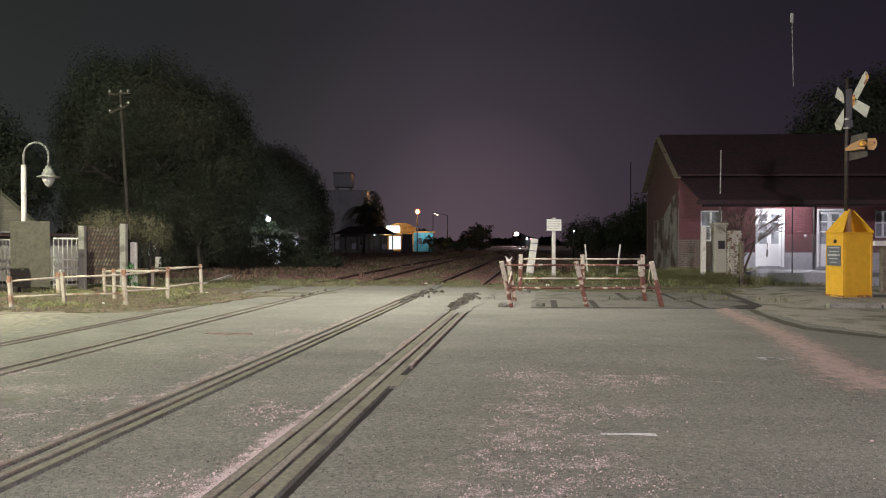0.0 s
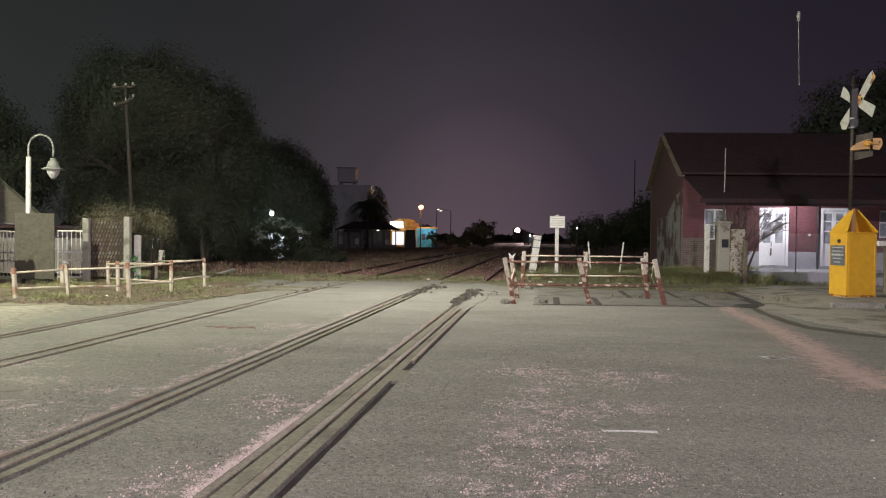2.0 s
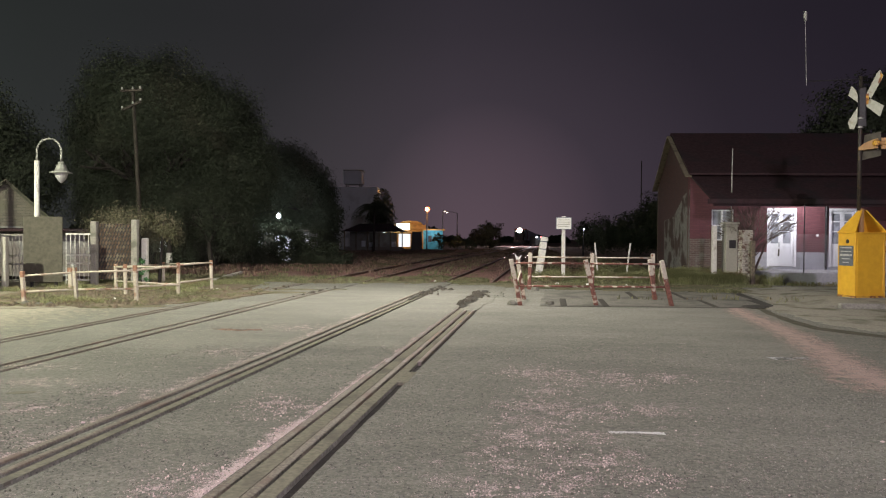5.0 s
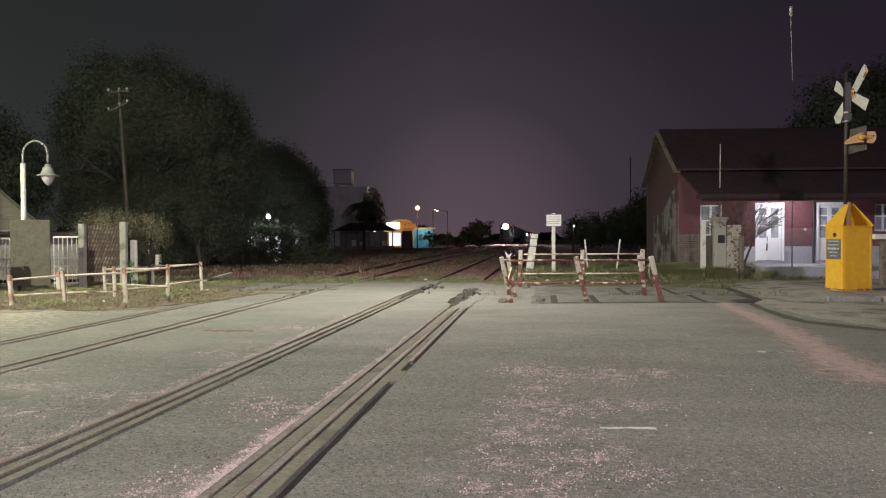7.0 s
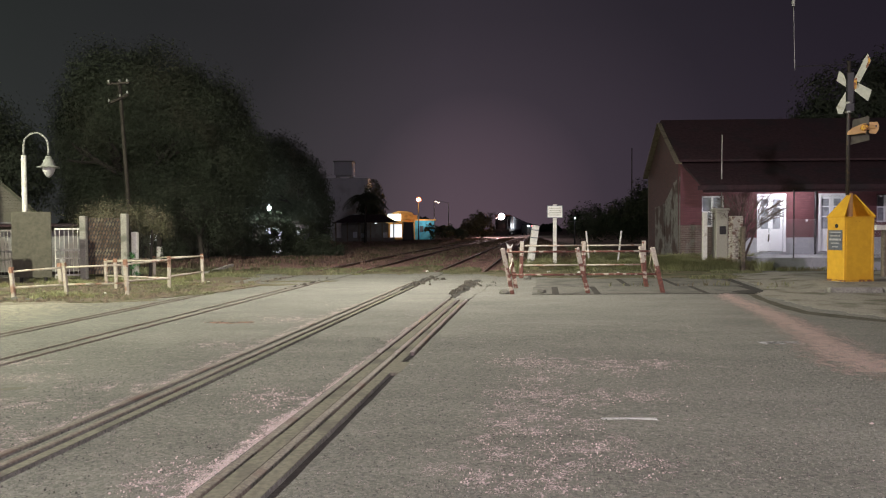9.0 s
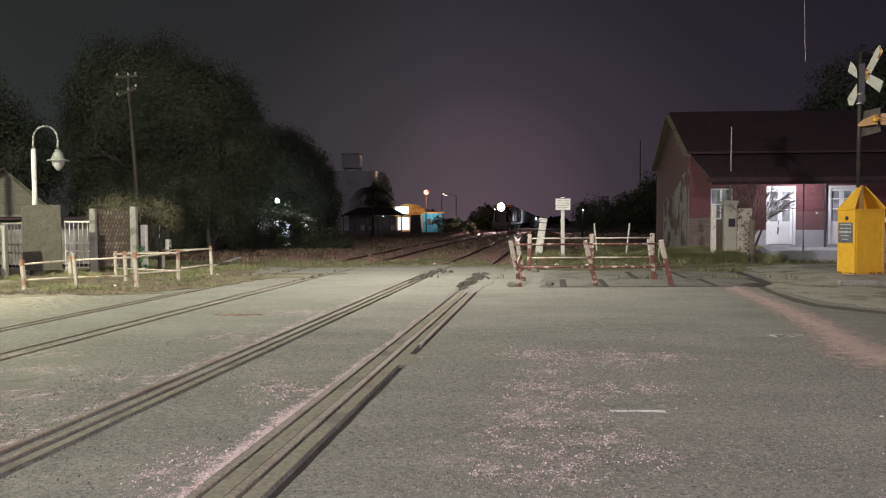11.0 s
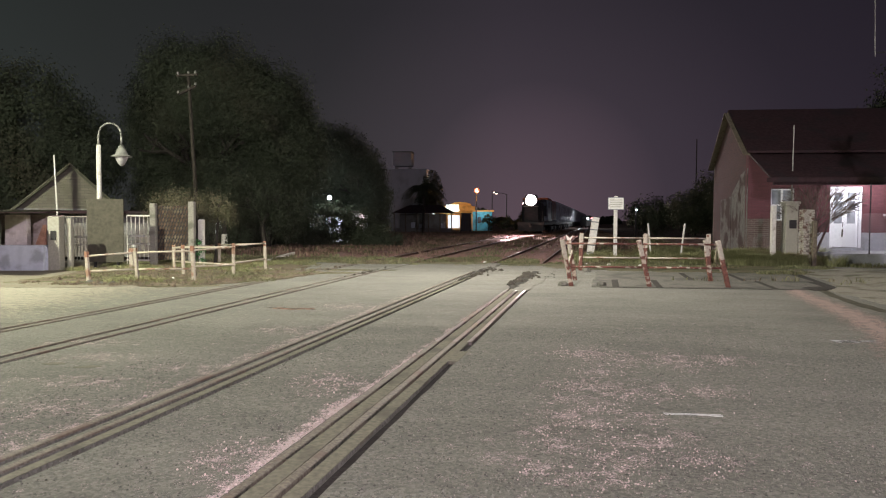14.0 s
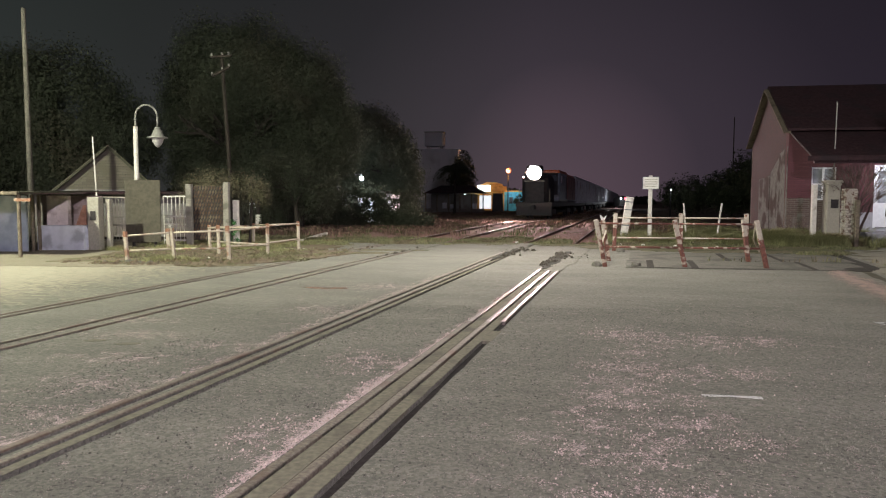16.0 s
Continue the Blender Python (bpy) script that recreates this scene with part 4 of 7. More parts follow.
tuft_field("grass_strip", [(-6.5, 23.5, 2.0, 24.9, 1700, 0.1), (-12, 22.6, -6.0, 24.6, 3000, 0.1), (-13, 24.2, -3.5, 28.0, 6500, 0.1), (-9.5, 24.4, -6.2, 26.8, 5500, 0.1), (-2.9, 24.9, -0.4, 27.9, 7500, 0.13), (-3.5, 24.5, 2.0, 27.2, 2500, 0.13), (2.2, 23.2, 10.5, 27.6, 10000, 0.1)], "dry trampled grass along the far road edge", (0.015, 0.12), None, 0.012)
tuft_field("weed_bank", [(2.4, 25.4, 7.0, 28.2, 7500, 0.05), (6.4, 24.9, 11.6, 28.4, 24000, 0.05), (8.0, 24.5, 10.8, 25.7, 9000, 0.0), (7.0, 26.0, 10.0, 28.0, 9000, 0)], "rank green weeds in front of the station", (0.10, 0.56), WEED, 0.009)
drift("churned_soil", [(-11.2, 15.7), (-9.6, 15.2), (-8.2, 15.1), (-7.0, 15.3), (-6.0, 16.6), (-5.3, 18.3), (-5.0, 19.6), (-6.2, 20.4), (-6.4, 23.6), (-9.5, 24.2), (-11.8, 23.5), (-12.4, 20.5), (-11.6, 18)], 0.020, SOIL, "churned brown soil round the railings", 0.45)
g = Geo()
for _ in range(6500):
    x, y = rng.uniform(-11, -5.0), rng.gauss(17.2, 1.8)
    if noise.noise((x * 0.9, y * 0.9, 7)) + rng.gauss(0, 0.2) < 0.05 or y < 15.0 or x > -6.9 + 0.5 * (y - 15.2) or x > -5.1:
        continue
    s = 0.012 + 0.060 * rng.random() ** 3
    ring = [(x + math.cos(a + s * 50) * s * rng.uniform(0.7, 1.3), y + math.sin(a + s * 50) * s * rng.uniform(0.7, 1.3)) for a in (0, 1.05, 2.1, 3.14, 4.2, 5.25)]
    g.add([(a, b, 0.012) for a, b in ring] + [(x + (a - x) * 0.5, y + (b - y) * 0.5, 0.02 + s * rng.uniform(0.5, 1.0)) for a, b in ring], [(k, (k + 1) % 6, 6 + (k + 1) % 6, 6 + k) for k in range(6)] + [(6, 7, 8, 9, 10, 11)])
single("soil_clods", g, SOIL, "brown clods of soil on the verge", "soil", kind="stuff")
tuft_field("verge_grass", [(-11.2, 15.6, -6.9, 20.0, 3600, 0.12), (-7.0, 16.5, -5.6, 20.2, 1200, 0.1), (-10.4, 15.35, -9.2, 16.0, 500, 0)], "short dry grass round the railings", (0.02, 0.10), GRASS, 0.007)
tuft_field("rear_verge_weeds", [(-12.5, 19.0, -6.6, 24.5, 9000, 0), (-9.4, 15.6, -8.0, 17.0, 500, 0)], "green weeds behind the railings", (0.04, 0.17), WEED, 0.009)
tuft_field("kerb_weeds", [(10.2, 16.0, 11.0, 16.8, 120, 0), (8.0, 17.5, 9.2, 19.5, 45, 0), (11.6, 24.2, 17, 27.2, 1500, 0), (7.2, 20.6, 8.8, 21.4, 220, 0), (2.6, 18.2, 7.6, 18.4, 40, 0)], "weeds by the kerb and fence", (0.05, 0.18))
tuft_field("track_grass", [(-30, 28, -7, 60, 5000, 0), (-6, 27, 5, 60, 2600, 0.13), (6, 28, 9, 60, 1500, 0.13)], "sparse grass between and beside the tracks", (0.02, 0.09), width=0.02)
RUSTSTAIN = mat("rust_red_dust", (0.26, 0.15, 0.10), (0.19, 0.12, 0.085), 0.95, grain=30, stain=6, cover=0.54)
DRYSCRUB = mat("brown_dead_grass", (0.23, 0.150, 0.112), (0.155, 0.104, 0.080), 0.95, grain=4, stain=0.6, third=(0.10, 0.092, 0.05), amount=0.5, island=0.4)
tuft_field("dead_grass", [(-16, 30, -3, 95, 22000, 0.06), (-3, 40, 8, 110, 10000, 0.1)], "brown dead grass on the railway ground", (0.05, 0.15), DRYSCRUB, 0.024)
# stones of the ballast that stand proud of the bed
g = Geo()
for _ in range(9000):
    y = 25.6 + 34 * rng.random() ** 1.5
    x = line_a(y) - 2.0 + (line_b(y) - line_a(y) + 4.0) * rng.random()
    if min(abs(x - line_a(y) - q) for q in (-0.84, 0.84)) < 0.07 or min(abs(x - line_b(y) - q) for q in (-0.84, 0.84)) < 0.07:
        continue
    s, a = rng.uniform(0.025, 0.06), rng.random() * 6.28
    c, d = math.cos(a) * s, math.sin(a) * s
    g.add([(x + c, y + d, -0.1), (x - d, y + c, -0.1), (x - c * 0.8, y - d, -0.1), (x + d, y - c * 1.1, -0.1), (x + c * 0.5, y + d * 0.4, -0.06 + s * 0.5), (x - c * 0.4, y - d * 0.3, -0.07 + s * 0.5)],
          [(0, 1, 4), (1, 5, 4), (1, 2, 5), (2, 3, 5), (3, 4, 5), (3, 0, 4)])
single("ballast_stones", g, BALLAST, "coarse reddish ballast stones between the rails", "ballast", kind="stuff")
# dirt packed over the rails near the far road edge, with torn asphalt lumps in it
for fn, off, y0, y1, wd, lie in ((line_b, 1.08, 15.0, 24.6, 0.40, 0.007), (line_b, -0.78, 20.6, 24.6, 0.26, 0.0175), (line_a, 0.62, 20.5, 24.4, 0.26, 0.0175)):
    ys_ = [y0 + (y1 - y0) * k / 8 for k in range(9)]
    drift("packed_dirt", ribbon([(fn(y) + off, y) for y in ys_], [wd * min(1, 0.4 + 0.25 * k) for k in range(9)]), lie, ASPHALT, "packed sandy dirt over the buried rails", 0.14)
ys_ = [15.6 + 0.45 * k for k in range(13)]
drift("torn_groove", ribbon([(line_b(y) + 0.88 + 0.012 * (y - 15.6), y) for y in ys_], [0.05 + 0.10 * math.sin(math.pi * k / 12) for k in range(13)]), 0.012, GAP, "dark torn-up strip of dirt along the buried rail", 0.12)
ys_ = [17.6 + 0.45 * k for k in range(11)]
drift("torn_groove", ribbon([(line_b(y) - 0.66, y) for y in ys_], [0.03 + 0.04 * math.sin(math.pi * k / 10) for k in range(11)]), 0.0215, GAP, "dark torn-up strip of dirt along the buried rail", 0.10)
drift("rust_stain", [(-3.95, 11.62), (-3.5, 11.55), (-3.1, 11.6), (-3.15, 11.8), (-3.6, 11.76), (-3.9, 11.8)], 0.0052, RUSTSTAIN, "thin reddish rust-coloured stain on the asphalt", 0.12)
g = Geo()
for fn, off, y0, y1, n, sp in ((line_b, 0.82, 16.2, 20.6, 170, 0.05), (line_b, 1.06, 17.6, 20.2, 45, 0.08), (line_b, 1.45, 18.4, 20.2, 9, 0.12), (line_b, -0.58, 18.8, 22.6, 80, 0.05), (line_b, -0.36, 19.0, 21.4, 25, 0.12), (line_a, 0.66, 18.0, 22.5, 30, 0.05), (line_a, -0.8, 19.0, 23.0, 24, 0.05)):
    for _ in range(n):
        u = rng.random()
        y = y0 + (y1 - y0) * u
        if noise.noise((y * 2.3, off * 9, 3)) + rng.gauss(0, 0.25) < -0.1:
            continue
        x, s = fn(y) + off + rng.gauss(0, sp), rng.uniform(0.014, 0.050) * (1.9 if rng.random() < 0.08 else 1)
        c, d, q = [(math.cos(a) * s * rng.uniform(0.7, 1.3), math.sin(a) * s * rng.uniform(0.7, 1.3)) for a in (0.3, 1.6, 2.7)], rng.random(), s * rng.uniform(0.5, 1.0)
        ring = [(x + a * e, y + b * e) for e in (1, -0.9) for a, b in c]
        g.add([(a, b, 0.004) for a, b in ring] + [(x + (a - x) * 0.5, y + (b - y) * 0.6, 0.012 + q * rng.uniform(0.8, 1.2)) for a, b in ring],
              [(k, (k + 1) % 6, 6 + (k + 1) % 6, 6 + k) for k in range(6)] + [(6, 7, 8, 9, 10, 11)])
single("broken_asphalt", g, RUBBLE, "lumps of torn asphalt and dirt beside the rails", "rubble", kind="stuff")


# ---------------------------------------------------------------- pipe and post railings
def leaning_post(x, y, h, lx=0.0, ly=0.0, s=0.10, z=0.0):
    g = Geo()
    a, b = Vector((x, y, z - 0.02)), Vector((x + lx, y + ly, z + h))
    q = (b - a).to_track_quat("Z", "Y").to_matrix()
    g.box((a + b) / 2, (s, s, (b - a).length), q, 0.012)
    return g


def railing(label, posts, rails, post_mat, rail_mat, size=0.10, stone=()):
    r = thing("pedestrian_railing", label, "railing", group="railings at the crossing")
    tops = []
    for x, y, h, lx, ly in posts:
        p = part("post", leaning_post(x, y, h, lx, ly, size), post_mat, r)
        if post_mat is REDRUST:
            f = rng.uniform(0.60, 0.70)
            part("white_band", leaning_post(x + lx * f, y + ly * f, h * (1 - f) + 0.004, lx * (1 - f), ly * (1 - f), size + 0.006, h * f), FLAKEWHITE, p, "flaking white paint on the post's top")
        elif post_mat is RUSTPAINT:
            f = rng.uniform(0.80, 0.93)
            part("rusty_top", leaning_post(x + lx * f, y + ly * f, h * (1 - f) + 0.004, lx * (1 - f), ly * (1 - f), size + 0.005, h * f), ORANGERUST, p, "rust-orange top of the post")
    for i, j, f in rails:
        a, b = (Vector((posts[k][0] + posts[k][3] * f, posts[k][1] + posts[k][4] * f, posts[k][2] * f)) for k in (i, j))
        d = (b - a).normalized() * 0.06
        part("pipe_rail", Geo().tube(a - d, b + d, 0.024, n=10), rail_mat, r, "rusty painted pipe", smooth=True)
    for x, y, s in stone:
        gg = Geo()
        n = 9
        prof = [(0.46, 0.0), (0.50, 0.16), (0.40, 0.36), (0.2, 0.46)]
        gg.lathe((0, 0, 0), prof, n)
        gg.v = [(x + a * s * (1 + 0.45 * noise.noise((a * 3 + x, b * 3, c * 3))), y + b * s * 0.8 * (1 + 0.45 * noise.noise((a * 3, b * 3 + y, c * 3))), (c - 0.04) * s * (1 + 0.5 * noise.noise((a * 2 + x, b * 2, 5)))) for a, b, c in gg.v]
        part("footing", gg, SLAB, r, "lump of concrete at the post's foot")
    return r


railing("leaning red and white flaking railing on the footway", [(1.60, 16.45, 1.07, -0.23, 0.02), (3.37, 16.45, 1.07, -0.26, 0.02), (5.12, 16.45, 1.07, -0.25, 0.02)],
        [(0, 1, 0.92), (1, 2, 0.92), (0, 1, 0.42), (1, 2, 0.42)], REDRUST, REDRUST, 0.10, ((1.42, 16.5, 0.26), (2.3, 16.6, 0.26)))
railing("rusty red and white railing with upright posts", [(2.37, 21.7, 1.13, 0.03, 0), (4.30, 21.7, 1.13, 0.0, 0), (6.17, 21.7, 1.13, -0.02, 0)],
        [(0, 1, 0.88), (1, 2, 0.88), (0, 1, 0.35), (1, 2, 0.35)], REDRUST, RUSTPAINT, 0.11, ((2.5, 21.2, 0.27),))
railing("short leaning red and white railing stub", [(1.85, 18.1, 1.02, -0.17, 0.0)], [], REDRUST, REDRUST, 0.10)
railing("short leaning red and white railing end with a bent pipe", [(5.2, 18.1, 1.05, -0.15, 0.0)], [], REDRUST, REDRUST, 0.10)
single("loose_pipe", Geo().path([(4.87, 16.5, 1.04), (4.92, 16.8, 0.64), (5.14, 17.1, 0.34)], 0.022), RUSTPAINT, "bent rusty pipe hanging on the railing", "pipe")
single("white_scrap", Geo().add([(1.64, 18.08, 1.01), (1.72, 18.1, 1.00), (1.78, 18.08, 1.14), (1.71, 18.1, 1.07), (1.60, 18.08, 1.16), (1.64, 18.12, 1.01), (1.72, 18.13, 1.00), (1.78, 18.11, 1.14), (1.71, 18.13, 1.07), (1.60, 18.11, 1.16)],
       [(0, 1, 2, 3), (0, 3, 4), (8, 7, 6, 5), (9, 8, 5), (1, 6, 7, 2), (0, 4, 9, 5)]), SIGNWHITE, "torn white plastic scrap caught on the post", "litter")
single("loose_pipe", Geo().tube((1.49, 16.5, 0.42), (1.75, 17.95, 0.75), 0.02), RUSTPAINT, "rusty pipe stay between railing posts", "pipe")

railing("white railing with rust stains on the sandy verge", [(-9.77, 15.95, 0.72, -0.05, 0), (-8.77, 16.35, 0.80, -0.07, 0), (-7.41, 16.44, 0.86, -0.04, 0)],
        [(0, 1, 0.86), (1, 2, 0.86), (0, 1, 0.36), (1, 2, 0.36)], RUSTPAINT, RUSTPAINT, 0.082)
railing("white railing with rust stains running along the track", [(-7.13, 18.24, 0.86, 0, 0), (-6.92, 20.19, 0.86, -0.03, 0), (-9.70, 20.2, 0.73, -0.02, 0), (-8.59, 18.42, 0.80, -0.02, 0), (-9.5, 23.05, 0.69, 0, 0)],
        [(0, 1, 0.93), (0, 1, 0.40), (2, 0, 0.89), (2, 0, 0.34), (4, 1, 0.92), (2, 4, 0.9)], RUSTPAINT, RUSTPAINT, 0.076)
railing("short rusty white railing by the board", [(-10.68, 19.6, 0.64, -0.03, 0)], [], RUSTPAINT, RUSTPAINT, 0.11)
for za, zb in ((0.75, 0.77), (0.36, 0.29)):
    single("railing_pipe", Geo().tube((-7.43, 16.44, za), (-7.13, 18.24, zb), 0.024), RUSTPAINT, "rusty painted pipe between railing posts", "pipe")


g = Geo().lathe((0, 0, 0), [(0.05, 0.0), (0.062, 0.03), (0.045, 0.065), (0.015, 0.08)], 11)
g.v = [(-8.67 + a * (1 + 0.5 * noise.noise((a * 30, b * 30, c * 20))), 16.0 + b * (1 + 0.5 * noise.noise((a * 25 + 3, b * 30, c * 20))), 0.815 + c * (1 + 0.4 * noise.noise((a * 40, b * 40, 2)))) for a, b, c in g.v]
single("rag", g, LAMPGREY, "crumpled pale rag on top of a railing post", "rag")


# ---------------------------------------------------------------- yellow crossing cabinet, mast and cross
def cabinet():
    c = thing("crossing_cabinet", "yellow steel crossing cabinet with an open pyramid top", "cabinet", (10.66, 18.4, 0.10), 10)
    W, D, cy, H = 0.88, 0.62, 0.08, 1.66
    f = cy - D / 2
    part("body", Geo().box((0, cy, H / 2), (W, D, H), None, 0.012), YELLOW, c)
    part("lower_edge", Geo().box((0, cy, 0.035), (W + 0.008, D + 0.008, 0.06), None, 0.012), RUSTEDGE, c, "rusted lower edge of the cabinet")
    part("rim", Geo().box((0, cy, H + 0.014), (W + 0.035, D + 0.035, 0.028)), YELLOW, c)
    a, b, z0, z1, t = W / 2 + 0.01, D / 2 + 0.01, H + 0.03, H + 0.60, 0.065
    P = [(-a, -b), (a, -b), (a, b), (-a, b)]
    Q = [(-t, -t), (t, -t), (t, t), (-t, t)]
    g = Geo().add([(x, cy + y, z0) for x, y in P] + [(x, cy + y, z1) for x, y in Q], [(1, 2, 6, 5), (2, 3, 7, 6), (3, 0, 4, 7), (4, 5, 6, 7)])
    part("pyramid_top", g, YELLOW, c, "pyramid hood with its front panel missing")
    for s in (-1, 1):
        part("hip_angle", Geo().tube((s * a, cy - b, z0 + 0.005), (s * t, cy - t, z1), 0.016, n=6), YELLOW, c)
    part("mast_foot", Geo().tube((-0.02, cy, z0), (-0.02, cy, z1 + 0.04), 0.07, 0.062, 12), YELLOWIN, c, "dull yellow foot of the mast")
    d = part("door_panel", Geo().box((0.0, f - 0.004, 0.80), (W - 0.12, 0.014, 1.42), None), YELLOW, c)
    part("hinge", Geo().tube((W / 2 - 0.075, f - 0.014, 0.16), (W / 2 - 0.075, f - 0.014, 1.46), 0.010, n=8), YELLOW, d)
    for x in (-0.10, 0.0):
        part("bolt", Geo().lathe((0, 0, 0), [(0.013, 0), (0.013, 0.006), (0.008, 0.010)], 10), RUSTEDGE, d).matrix_basis = pose(x, f, 1.57, 90, 0, 0)
    x0 = -W / 2
    p = part("notice_plate", Geo().box((x0 - 0.006, cy, 1.08), (0.012, 0.50, 0.52)), SIGNGREY, c, "grey notice plate with pale unreadable lines")
    for i in range(5):
        wd = (0.40, 0.36, 0.42, 0.30, 0.22)[i]
        part("text_bar", Geo().box((x0 - 0.014, cy, 1.285 - i * 0.095), (0.006, wd, 0.026 if i != 2 else 0.050)), PALEINK, p)
    part("lock", Geo().lathe((0, 0, 0), [(0.055, 0), (0.055, 0.012), (0.04, 0.016)], 16), DARKMETAL, c).matrix_basis = pose(x0, cy - 0.04, 1.45, 0, -90, 0)
    part("plinth", Geo().box((0, cy, -0.015), (W + 0.14, D + 0.14, 0.05), None, 0.02), CONCRETE, c)
    return c


cabinet()
MASTRUST = mat("dark_rusty_mast_paint", (0.050, 0.042, 0.030), (0.030, 0.026, 0.020), 0.6, 0.2, grain=20, stain=6, third=(0.10, 0.065, 0.03), amount=0.45)
CROSSBOARD = mat("dull_yellowed_white_board", (0.46, 0.47, 0.35), (0.38, 0.39, 0.29), 0.7, grain=16, stain=5, bump=0.001, third=(0.26, 0.24, 0.15), amount=0.44)
mast = thing("crossing_sign_mast", "dark steel mast with white crossbuck and signal lamp", "railway sign", (10.56, 18.48, 2.36))
part("pole", Geo().tube((0, 0, 0), (0, 0, 3.47), 0.05, 0.045, 12), MASTRUST, mast, smooth=True)
# the boards of the broken cross, which faces the road, with their slanting ends
FACE = Matrix.Rotation(radians(-30), 3, "Z")


def plate(points, back, thick):
    """A flat board in the plane of the cross, from its outline in that plane."""
    n = len(points)
    pts = [FACE @ Vector((x * 0.87, y, 0)) + Vector((0, 0, z)) for y in (back - thick, back) for x, z in points]
    return Geo().add(pts, [tuple(range(n)), tuple(range(2 * n - 1, n - 1, -1))] + [(i, n + i, n + (i + 1) % n, (i + 1) % n) for i in range(n)])


for outline in (((-0.25, 3.24), (-0.14, 3.13), (-0.075, 2.98), (-0.075, 2.79), (-0.32, 2.98)), ((0.14, 2.98), (0.39, 3.48), (0.48, 3.59), (0.57, 3.41), (0.27, 2.87)),
                ((0.14, 2.68), (0.24, 2.87), (0.59, 2.66), (0.50, 2.375)), ((-0.075, 2.67), (-0.075, 2.31), (-0.15, 2.10), (-0.27, 2.115), (-0.32, 2.29))):
    arm = part("cross_arm", plate(outline, -0.07, 0.012), CROSSBOARD, mast, "white board of the crossbuck")
    if outline[0][1] > 2.9 and outline[0][0] > 0:
        part("rust_patch", plate(((0.47, 3.56), (0.555, 3.43), (0.50, 3.28), (0.44, 3.22), (0.43, 3.27), (0.49, 3.40)), -0.084, 0.003), RUSTEDGE, arm, "rusted edge of the board")
for z in (2.13, 2.36):
    part("clamp", Geo().lathe((0, 0, z), [(0.085, 0), (0.09, 0.01), (0.09, 0.04), (0.085, 0.05)], 14), LAMPGREY, mast, "steel band clamp")
part("clamp_plate", Geo().box((0.0, -0.08, 2.26), (0.20, 0.03, 0.20), FACE, 0.01), DARKMETAL, mast)
part("bell_housing", Geo().box((0.04, -0.02, 2.78), (0.19, 0.16, 0.80), FACE, 0.03), DARKMETAL, mast)
part("hub_plate", plate(((0.13, 2.99), (0.21, 3.0), (0.20, 2.72), (0.13, 2.72)), -0.085, 0.01), RUSTEDGE, mast, "rusty plate at the cross's centre")
part("back_plate", plate(((0.11, 1.95), (0.53, 2.02), (0.545, 1.40), (0.05, 1.30)), 0.06, 0.02), RUSTSHEET, mast, "dark dirty backing plate")
horn = [((-0.03, 1.585), 0.03, 0.02), ((0.09, 1.63), 0.085, 0.07), ((0.33, 1.69), 0.12, 0.10), ((0.40, 1.69), 0.125, 0.11)]
g = Geo()
for (x, z), h, d in horn:
    g.v += [tuple(FACE @ Vector((x + dx, dy, 0)) + Vector((0, 0, z + dz))) for dx, dy, dz in ((0, -0.08 - d, -h), (0, -0.08 + d, -h), (0, -0.08 + d, h), (0, -0.08 - d, h))]
g.f = [(0, 1, 2, 3), (15, 14, 13, 12)] + [(4 * k + i, 4 * k + 4 + i, 4 * k + 4 + (i + 1) % 4, 4 * k + (i + 1) % 4) for k in range(3) for i in range(4)]
lampbox = part("signal_lamp", g, YELLOWIN, mast, "tapered yellow lamp housing")
g = Geo().lathe((0, 0, 0), [(0.085, 0.0), (0.09, 0.02), (0.06, 0.05), (0.02, 0.06)], 14)
part("lens", g, RUSTEDGE, lampbox, "dull reddish lens").matrix_basis = Matrix.Translation(FACE @ Vector((0.36, -0.19, 0)) + Vector((0, 0, 1.70))) @ pose(0, 0, 0, 90, 0, -30)
part("visor", plate(((0.54, 1.84), (0.74, 1.83), (0.78, 1.74), (0.77, 1.63), (0.70, 1.53), (0.54, 1.555)), -0.10, 0.03), YELLOWIN, lampbox, "rounded yellow visor plate")
part("visor_arm", Geo().tube(FACE @ Vector((0.44, -0.12, 0)) + Vector((0, 0, 1.70)), FACE @ Vector((0.60, -0.12, 0)) + Vector((0, 0, 1.70)), 0.05, n=10), YELLOWIN, lampbox)
part("visor_bolt", plate(((0.69, 1.75), (0.725, 1.74), (0.72, 1.69), (0.69, 1.70)), -0.132, 0.012), DARKMETAL, lampbox)
part("bracket_arm", Geo().tube((0, 0, 3.39), (-1.37, 0.05, 3.35), 0.014, n=8), DARKMETAL, mast)
part("antenna_rod", Geo().tube((-1.38, 0.05, 3.25), (-1.43, 0.05, 4.94), 0.008, n=8), LAMPGREY, mast)
part("antenna_cap", Geo().tube((-1.43, 0.05, 4.91), (-1.43, 0.05, 5.16), 0.04, n=10), LAMPGREY, mast, "small pale cap on the rod")


